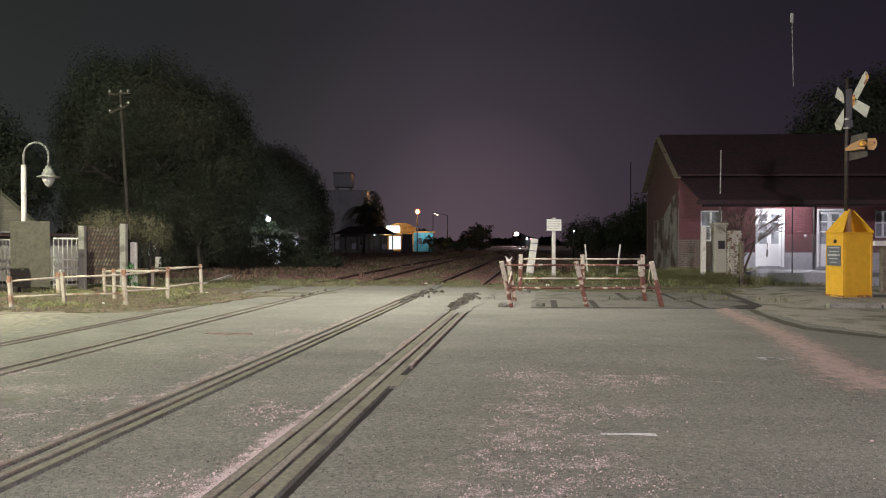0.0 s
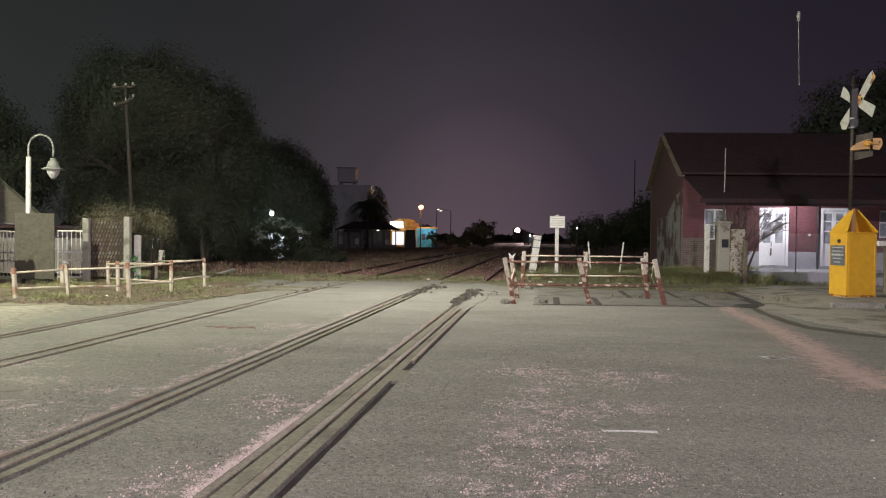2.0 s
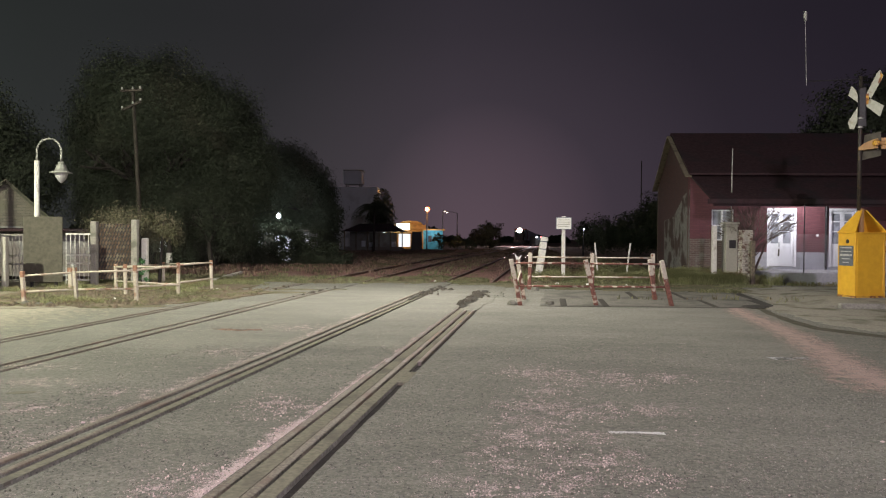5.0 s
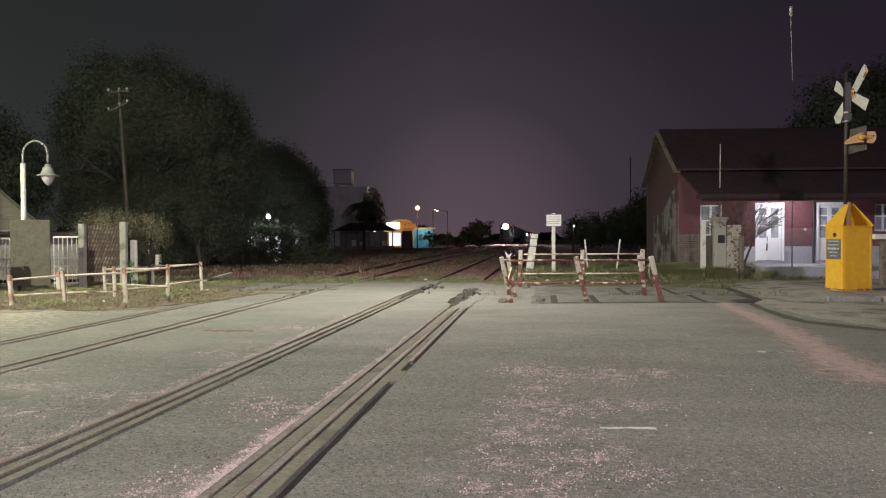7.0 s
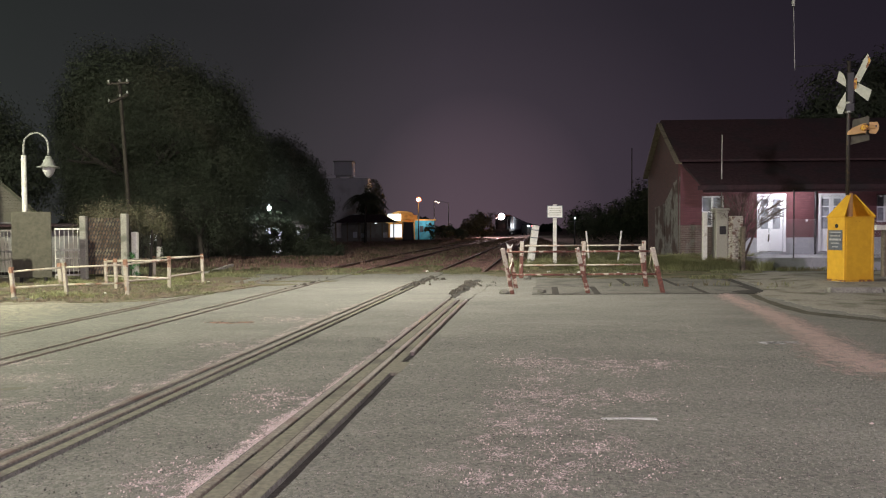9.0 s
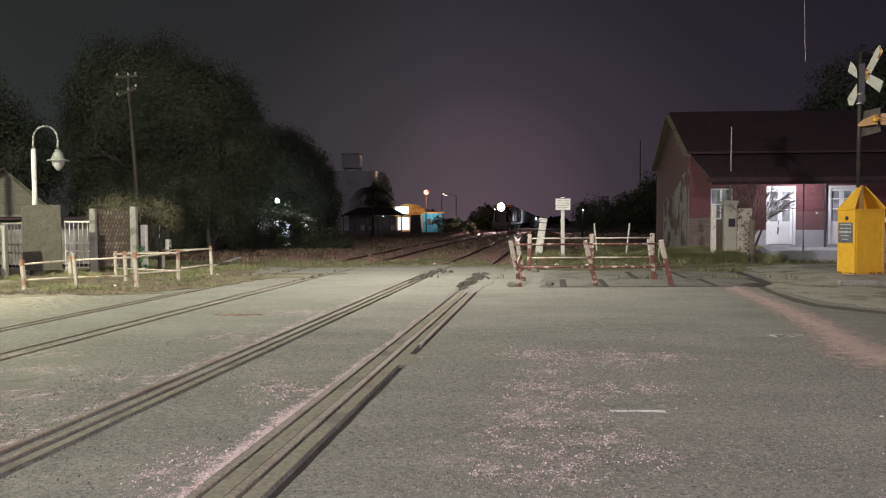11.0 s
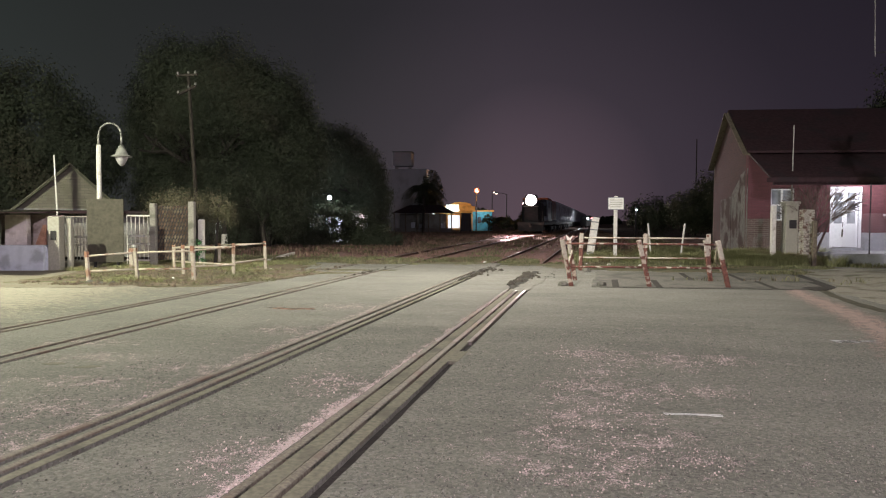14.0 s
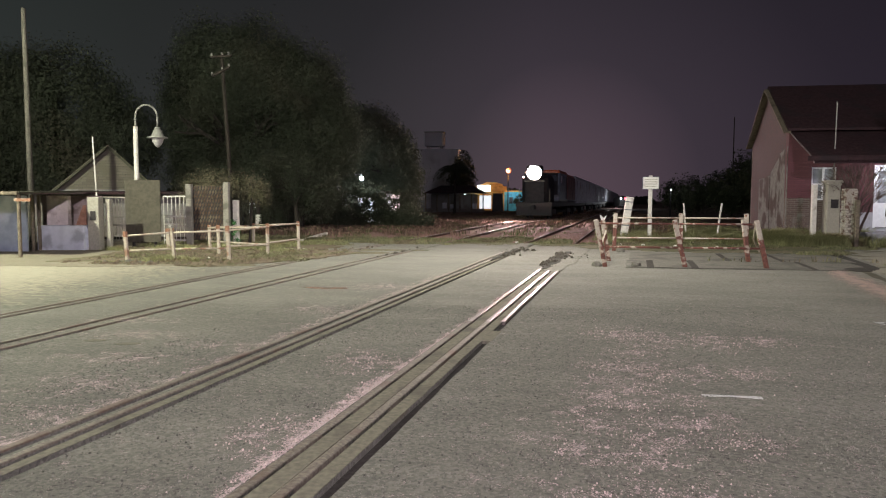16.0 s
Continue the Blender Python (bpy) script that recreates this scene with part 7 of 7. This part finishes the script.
def telegraph(label, place, h, lean, material):
    t = thing("telegraph_pole", label, "pole", place, group="telegraph poles")
    part("shaft", Geo().tube((-lean, 0, -0.2), (0, 0, h), 0.10, 0.07, 10), material, t, smooth=True)
    for z, w in ((h - 0.1, 0.95), (h - 0.75, 0.85)):
        arm = part("crossarm", Geo().box((0, -0.08, z), (w, 0.08, 0.09), Matrix.Rotation(-0.42 if z < h - 0.3 else -0.05, 3, "Y")), DARKWOOD, t)
        for x in (-0.42, 0.05, 0.36):
            part("insulator", Geo().lathe((x, -0.08, z + 0.04 + (0.44 * x if z < h - 0.3 else 0.05 * x)), [(0.025, 0), (0.05, 0.04), (0.045, 0.10), (0.03, 0.13)], 10), LAMPGREY, arm, "pale porcelain insulator")
    return t


telegraph("old telegraph pole with two crossarms among the trees", (-13.7, 30, 0), 7.85, -0.45, DARKWOOD)


single("far_pole", Geo().tube((21.0, 79, -0.1), (21.0, 79, 10.4), 0.08, 0.05, 8), DARKWOOD, "thin dark pole beyond the station", "pole")


# ---------------------------------------------------------------- far things along the tracks
def street_lamp(label, place, h, arm, head_mat, material, side=1, big=1.0):
    s = thing("street_lamp", label, "street lamp", place, group="street lamps")
    part("pole", Geo().tube((0, 0, -0.1), (0, 0, h), 0.09, 0.06, 10), material, s, smooth=True)
    part("arm", Geo().path([(0, 0, h - 0.05), (side * arm * 0.5, 0, h + 0.18), (side * arm, 0, h + 0.2)], 0.035, 8), material, s)
    hd = None if big > 1 else part("head", Geo().box((side * arm, 0, h + 0.22), (0.55, 0.26, 0.14), None, 0.04), LAMPGREY, s)
    if big > 1:
        r = 0.18 * big if big > 1.5 else 0.12 if big > 1.005 else 0.05
        part("globe", Geo().lathe((side * arm, -0.1, h - 0.05), [(r * math.sin(a * math.pi / 9) + 0.001, -r * math.cos(a * math.pi / 9)) for a in range(10)], 16), head_mat, s, "glowing lamp globe", True)
    else:
        part("bulb", Geo().lathe((side * arm, 0, h - 0.02), [(0.05, 0.0), (0.16, 0.05), (0.18, 0.12), (0.16, 0.16)], 14), head_mat, hd, "glowing lamp")
    return s


WARMDIM = glow("dim_lamp_glow", (1.0, 0.75, 0.6), 3.0)
street_lamp("tall street lamp glowing orange over the shop", (-3.65, 100.0, 0), 5.72, 0.05, SODIUM, DARKMETAL, 1, 2.1)
street_lamp("slim far street lamp", (-1.7, 120, 0), 6.1, 0.3, WARMDIM, LAMPGREY)
street_lamp("slim far street lamp with a long arm", (0.7, 112, 0), 5.6, 1.6, WARMDIM, LAMPGREY, -1)
street_lamp("cold white yard lamp among the trees", (-12.5, 44.1, 0), 2.93, 1.6, COLDLAMP, DARKMETAL, 1, 1.01)
street_lamp("small far lamp on a short pole", (12.2, 66.0, 0), 2.55, 0.05, COLDLAMP, DARKMETAL, 1, 1.002)
street_lamp("street lamp over the crossing verge", (-18.5, 10.0, 0), 9.52, 2.0, WARMLAMP, LAMPGREY)
# assumed fixture for the added overhead light, wholly out of view
hung = thing("unseen_span_lamp", "unseen lamp added on a span wire over the crossing", "street lamp")
part("span_wire", Geo().path([(-30, 17.5, 10.4), (-14, 17.5, 9.85), (-1, 17.5, 9.6), (18, 17.5, 9.85), (34, 17.5, 10.4)], 0.012, 6), DARKMETAL, hung)
part("hood", Geo().lathe((-1, 17.5, 9.3), [(0.30, 0.0), (0.28, 0.06), (0.12, 0.20), (0.05, 0.30)], 18), LAMPGREY, hung)
part("bulb", Geo().lathe((-1, 17.5, 9.225), [(0.05, 0.0), (0.20, 0.03), (0.22, 0.07)], 16), WARMLAMP, hung, "glowing lamp")
for x in (-30, 34):
    part("span_pole", Geo().tube((x, 17.5, -0.2), (x, 17.5, 10.6), 0.13, 0.09, 12), WOODPOLE, hung)
# assumed fixture for the added light behind the camera
street_lamp("unseen street lamp added behind the crossing", (3.8, -12.0, 0), 8.2, 0.05, WARMLAMP, LAMPGREY)

shop = thing("corner_shop", "low shop with ochre upper wall and lit pale sign", "shop", (-6.4, 104, 0))
part("wall", Geo().box((-0.8, 2, 1.5), (6.4, 4, 3.0)), ORANGEWALL, shop)
part("parapet", Geo().slab([(-4.0, -0.1), (2.4, -0.1), (2.4, 0.2), (-4.0, 0.2)], 3.0, 3.55), ORANGEWALL, shop)
part("arched_gable", Geo().add([(-1.6, 0.3, 3.5), (2.0, 0.3, 3.5), (1.7, 0.3, 3.9), (0.9, 0.3, 4.15), (-0.5, 0.3, 4.15), (-1.3, 0.3, 3.9), (-1.6, 0.6, 3.5), (2.0, 0.6, 3.5), (1.7, 0.6, 3.9), (0.9, 0.6, 4.15), (-0.5, 0.6, 4.15), (-1.3, 0.6, 3.9)],
     [(0, 1, 2, 3, 4, 5), (11, 10, 9, 8, 7, 6), (0, 6, 7, 1), (1, 7, 8, 2), (2, 8, 9, 3), (3, 9, 10, 4), (4, 10, 11, 5), (5, 11, 6, 0)]), ORANGEWALL, shop)
part("lit_sign", Geo().box((-0.9, -0.35, 3.25), (1.9, 0.12, 0.95), None, 0.02), SHOPSIGN, shop, "glowing pale sign board")
part("lit_front", Geo().box((-0.7, -0.14, 1.25), (1.7, 0.05, 1.9)), LITWINDOW, shop, "bright shop front")
part("awning", Geo().add([(-4.2, -1.6, 2.3), (2.2, -1.6, 2.3), (2.2, -0.1, 2.75), (-4.2, -0.1, 2.75), (-4.2, -1.6, 2.38), (2.2, -1.6, 2.38), (2.2, -0.1, 2.83), (-4.2, -0.1, 2.83)],
     [(0, 3, 2, 1), (4, 5, 6, 7), (0, 1, 5, 4), (1, 2, 6, 5), (2, 3, 7, 6), (3, 0, 4, 7)]), ORANGEWALL, shop)
blue = thing("blue_building", "low sky-blue building with an ochre edge", "building", (-3.45, 101, 0))
part("wall", Geo().box((0.6, 1.5, 1.35), (2.8, 3, 2.7)), BLUEWALL, blue)
part("corner_pier", Geo().box((-0.9, 1.45, 1.4), (0.3, 3.0, 2.8)), ORANGEWALL, blue)
part("cornice", Geo().box((0.6, 1.5, 2.8), (3.4, 3.2, 0.2)), ORANGEWALL, blue)
part("window", Geo().box((0.2, -0.02, 1.5), (0.5, 0.05, 0.9)), GLASS, blue)
pav = thing("pavilion", "open-sided pavilion with a tiled hip roof on posts", "pavilion", (-9.6, 88, 0))
g = Geo().add([(-3.8, -3, 2.35), (3.8, -3, 2.35), (3.8, 3, 2.35), (-3.8, 3, 2.35), (-2.0, 0, 3.35), (2.0, 0, 3.35)], [(0, 1, 5, 4), (1, 2, 5), (2, 3, 4, 5), (3, 0, 4), (0, 3, 2, 1)])
part("roof", g, ROOF, pav, "dark tiled hip roof")
for k in range(6):
    part("post", Geo().box((-3.5 + k * 1.4, -2.8, 1.15), (0.14, 0.14, 2.4)), WOODPOLE, pav)
part("low_wall", Geo().box((0, -2.6, 0.25), (7.2, 0.15, 0.5)), PLASTER, pav)
part("rear_wall", Geo().box((-0.6, 2.5, 1.15), (6.0, 0.15, 2.3)), PLASTER, pav)
for x, hh in ((-1.6, 0.9), (-0.6, 0.7), (2.2, 0.8)):
    part("lit_item", Geo().box((x, 0.5, 0.3 + hh / 2), (0.5, 0.4, hh), None, 0.04), KIOSKWHITE, pav, "pale stall inside")
lamp("pavilion_light_glow", "POINT", (-8.6, 88.5, 2.1), (0, 0, 0), 7, (0.9, 0.95, 1.0), 0.1)
part("ceiling_lamp", Geo().lathe((1.0, 0.5, 2.2), [(0.05, 0.0), (0.14, 0.03), (0.14, 0.1), (0.05, 0.12)], 12), LITWINDOW, pav, "white ceiling lamp")
WHITERENDER = mat("pale_weathered_render", (0.66, 0.67, 0.68), (0.55, 0.56, 0.57), 0.9, grain=9, stain=0.5, bump=0.004, third=(0.44, 0.44, 0.44), amount=0.5, sharp=0.2)
silo = thing("water_tower", "pale rendered storage block with a water tank on top", "tower", (-13.95, 98, 0))
part("block", Geo().box((0, 2, 4.2), (6.9, 4, 8.6), None, 0.05), WHITERENDER, silo)
part("parapet", Geo().box((0, 2, 8.53), (7.1, 4.2, 0.14), None, 0.03), WHITERENDER, silo)
part("tank", Geo().box((-0.1, 2, 10.05), (2.6, 2.6, 1.9), None, 0.1), WHITERENDER, silo)
part("tank_rim", Geo().box((-0.1, 2, 11.03), (2.8, 2.8, 0.12), None, 0.03), CONCRETE, silo)
for x, y in ((-1.05, 1.0), (0.85, 1.0), (-1.05, 3.0), (0.85, 3.0)):
    part("tank_leg", Geo().box((x, y, 8.82), (0.18, 0.18, 0.6)), CONCRETE, silo)
shed = thing("lit_shed", "small shed with a lit doorway behind the trees", "shed", (-14.4, 36.0, 0))
part("wall", Geo().box((0, 1, 1.0), (1.6, 2, 2.0)), DARKWOOD, shed)
part("doorway", Geo().box((-0.24, -0.02, 1.25), (0.26, 0.04, 0.46)), LITWINDOW, shed, "lit doorway")
part("doorway", Geo().box((-0.56, -0.02, 1.10), (0.10, 0.04, 0.70)), LITWINDOW, shed, "lit slit beside the doorway")
for x in (-0.40, -0.16):
    part("door_bar", Geo().box((x, -0.06, 1.2), (0.03, 0.03, 0.6)), DARKWOOD, shed)
yard = thing("lit_house", "low white house lit behind the trees", "house", (-11.0, 45.5, 0))
part("wall", Geo().box((0, 1.5, 0.95), (3.4, 3, 1.9)), DOORWHITE, yard)
part("roof", Geo().box((0, 1.5, 1.98), (3.8, 3.5, 0.16)), DARKWOOD, yard)
part("door", Geo().box((-0.9, -0.03, 0.85), (0.8, 0.06, 1.7)), RUSTSHEET, yard)
part("window", Geo().box((0.9, -0.03, 1.1), (0.7, 0.06, 0.7)), GLASS, yard)
van = thing("parked_van", "dark far parked van with white and red lamps lit", "van", (18.15, 152, 0), 10)
part("body", Geo().box((0, 0, 1.25), (2.0, 4.6, 1.7), None, 0.15), DARKMETAL, van)
part("roof", Geo().box((0, 0.3, 2.15), (1.8, 3.6, 0.25), None, 0.12), DARKMETAL, van)
part("windscreen", Geo().box((0, -2.32, 1.75), (1.6, 0.04, 0.6)), GLASS, van)
for x, mt_, nm in ((-0.75, COLDLAMP, "white_lamp"), (0.15, REDLAMP, "red_lamp")):
    part(nm, Geo().lathe((0, 0, 0), [(0.16, 0.0), (0.17, 0.03), (0.10, 0.06)], 14), mt_, van).matrix_basis = pose(x, -2.32, 2.0, 90, 0, 0)
for x in (-0.9, 0.9):
    for y in (-1.5, 1.5):
        part("wheel", Geo().lathe((0, 0, 0), [(0.28, -0.1), (0.34, -0.06), (0.34, 0.06), (0.28, 0.1)], 18), DARKMETAL, van).matrix_basis = pose(x, y, 0.34, 0, 90, 0)
g = Geo()
for k in range(26):
    x = -260 + k * 22 + rng.uniform(-6, 6)
    h, wd = rng.uniform(3, 7), rng.uniform(12, 20)
    for j in range(18):
        a = rng.uniform(-0.5, 0.5)
        g.lathe((x + a * wd, 330 + rng.uniform(-5, 5), -0.5), [(rng.uniform(2, 4), 0), (rng.uniform(2.5, 4), h * 0.5), (rng.uniform(1, 2.5), h * rng.uniform(0.7, 1.0)), (0.3, h * rng.uniform(1.0, 1.2))], 7)
single("far_woods", g, LEAF, "dark line of far trees along the horizon", "woods", kind="stuff")


# ---------------------------------------------------------------- the train
def wheelset(parent, x, y):
    for s in (-1, 1):
        part("wheel", Geo().lathe((0, 0, 0), [(0.40, -0.06), (0.50, -0.06), (0.46, 0.0), (0.46, 0.07), (0.20, 0.09)], 20), DARKMETAL, parent).matrix_basis = pose(x + s * 0.82, y, 0.49, 0, 90 * s, 0)


def bogie(parent, y):
    b = part("bogie", Geo().box((0, y, 0.55), (1.9, 2.6, 0.35), None, 0.05), DARKMETAL, parent)
    for s in (-1, 1):
        part("side_frame", Geo().box((s * 1.08, y, 0.55), (0.16, 3.0, 0.42), None, 0.05), DARKMETAL, b)
    for dy in (-0.95, 0.95):
        wheelset(b, 0, y + dy)


REDEND = mat("dark_red_loco_paint", (0.20, 0.05, 0.04), (0.14, 0.04, 0.034), 0.55, grain=4, stain=1)


def locomotive():
    """Its front is at y = 0 and its length runs to +y."""
    lo = thing("locomotive", "diesel locomotive with a blazing headlight and dark nose", "locomotive")
    part("frame", Geo().box((0, 9.2, 1.15), (2.9, 18.4, 0.35), None, 0.04), DARKMETAL, lo)
    part("front_face", Geo().box((0, 2.4, 2.42), (2.05, 4.3, 2.2), None, 0.30), LOCODARK, lo, "dark grimy nose hood")
    part("body", Geo().box((0, 7.4, 2.66), (2.92, 5.7, 2.3), None, 0.12), LOCOSIDE, lo, "blue-grey body sides")
    part("rear_end", Geo().box((0, 14.3, 2.62), (2.90, 7.9, 2.2), None, 0.12), REDEND, lo, "dark red rear body")
    part("cab_roof", Geo().box((0, 7.4, 3.90), (2.86, 5.9, 0.24), None, 0.10), LOCORED, lo, "orange-red cab roof")
    part("rear_roof", Geo().box((0, 14.3, 3.80), (2.70, 7.8, 0.20), None, 0.08), LOCORED, lo, "orange-red roof edge")
    cab_ = part("cab", Geo().box((0, 4.60, 2.9), (2.6, 0.20, 1.9), None, 0.06), LOCODARK, lo, "dark cab front above the nose")
    for s in (-1, 1):
        part("cab_window", Geo().box((s * 0.95, 4.48, 3.35), (0.55, 0.04, 0.5)), GLASS, cab_)
        part("side_window", Geo().box((s * 1.465, 5.6, 3.25), (0.03, 0.9, 0.6)), GLASS, cab_)
        part("cab_door", Geo().box((s * 1.465, 9.6, 2.62), (0.03, 0.7, 2.0)), DARKMETAL, cab_)
        part("walkway_sill", Geo().box((s * 1.46, 7.4, 1.48), (0.10, 5.9, 0.16), None, 0.02), LAMPGREY, lo, "pale sill along the body")
        for k in range(3):
            part("side_panel", Geo().box((s * 1.455, 11.6 + k * 2.4, 2.6), (0.04, 1.9, 1.8), None), REDEND, lo)
        part("handrail", Geo().tube((s * 1.20, 0.2, 1.4), (s * 1.20, 0.2, 2.4), 0.025), LAMPGREY, lo)
    part("exhaust", Geo().tube((0, 13.6, 3.8), (0, 13.6, 4.2), 0.16, n=12), DARKMETAL, lo)
    part("pilot", Geo().box((0, 0.1, 0.68), (2.8, 0.2, 0.75), None, 0.05), LOCODARK, lo)
    part("coupler", Geo().box((0, -0.25, 0.95), (0.28, 0.6, 0.28), None, 0.05), DARKMETAL, lo)
    part("front_shelf", Geo().box((0, 0.0, 2.98), (1.6, 0.14, 0.05)), LAMPGREY, lo, "pale shelf under the headlight")
    hl = part("headlight_case", Geo().box((0, 0.32, 3.62), (1.30, 0.40, 1.16), None, 0.12), DARKMETAL, lo)
    part("headlight", Geo().lathe((0, 0, 0), [(0.50, 0.0), (0.52, 0.03), (0.40, 0.09), (0.08, 0.13)], 32), HEADLIGHT, hl, "blazing white headlight").matrix_basis = pose(0, 0.10, 3.62, 90, 0, 0)
    hood = Geo()
    hood.add([(0.56 * math.cos(a * math.pi / 12), y, 3.62 + 0.56 * math.sin(a * math.pi / 12)) for y in (0.14, -0.22) for a in range(24)] + [(0.60 * math.cos(a * math.pi / 12), y, 3.62 + 0.60 * math.sin(a * math.pi / 12)) for y in (0.14, -0.22) for a in range(24)],
             [f for i in range(24) for f in ((i, 24 + i, 24 + (i + 1) % 24, (i + 1) % 24), (48 + i, 48 + (i + 1) % 24, 72 + (i + 1) % 24, 72 + i), (24 + i, 72 + i, 72 + (i + 1) % 24, 24 + (i + 1) % 24))])
    part("hood_ring", hood, LOCODARK, hl)
    part("marker_light", Geo().lathe((0, 0, 0), [(0.07, 0), (0.07, 0.03), (0.03, 0.05)], 12), WARMMARK, lo, "small pinkish marker light").matrix_basis = pose(-0.86, 0.13, 3.30, 90, 0, 0)
    for y in (3.2, 15.2):
        bogie(lo, y)
    return lo


WARMMARK = glow("marker_glow", (1.0, 0.55, 0.55), 12)


def wagon():
    wg = thing("freight_wagon", "tall grey covered freight wagon of the train", "wagon", group="wagons of the train")
    part("underframe", Geo().box((0, 7.0, 1.05), (2.7, 13.6, 0.3), None, 0.04), DARKMETAL, wg)
    part("body", Geo().box((0, 7.0, 2.55), (2.85, 13.2, 2.7), None, 0.10), WAGON, wg)
    part("roof", Geo().box((0, 7.0, 3.96), (2.4, 13.0, 0.16), None, 0.07), WAGON, wg)
    for k in range(9):
        part("rib", Geo().box((1.455, 0.8 + k * 1.55, 2.5), (0.07, 0.10, 2.55)), WAGON, wg)
    for y in (2.2, 11.8):
        bogie(wg, y)
    return wg


LOCO = locomotive()
WAGONS = [wagon()]
for _ in range(13):
    WAGONS.append(copy_thing(WAGONS[0], pose(0, 0, 0)))


def on_track(y, length):
    """The pose of a vehicle whose front is at y on the train's track."""
    x0, x1 = line_a(y), line_a(y + length)
    return pose(x0, y, 0.03, 0, 0, -math.degrees(math.atan((x1 - x0) / length)))


def train_front(t):
    return 55.6 + 10.2 * (16.0 - t)


def motions():
    times = [0, 2, 4, 6, 8, 10, 12, 14, 16]
    walk(LOCO, [(t, on_track(train_front(t), 18.4)) for t in times])
    for k, wg in enumerate(WAGONS):
        walk(wg, [(t, on_track(train_front(t) + 19.2 + 14.4 * k, 14.0)) for t in times])


motions()
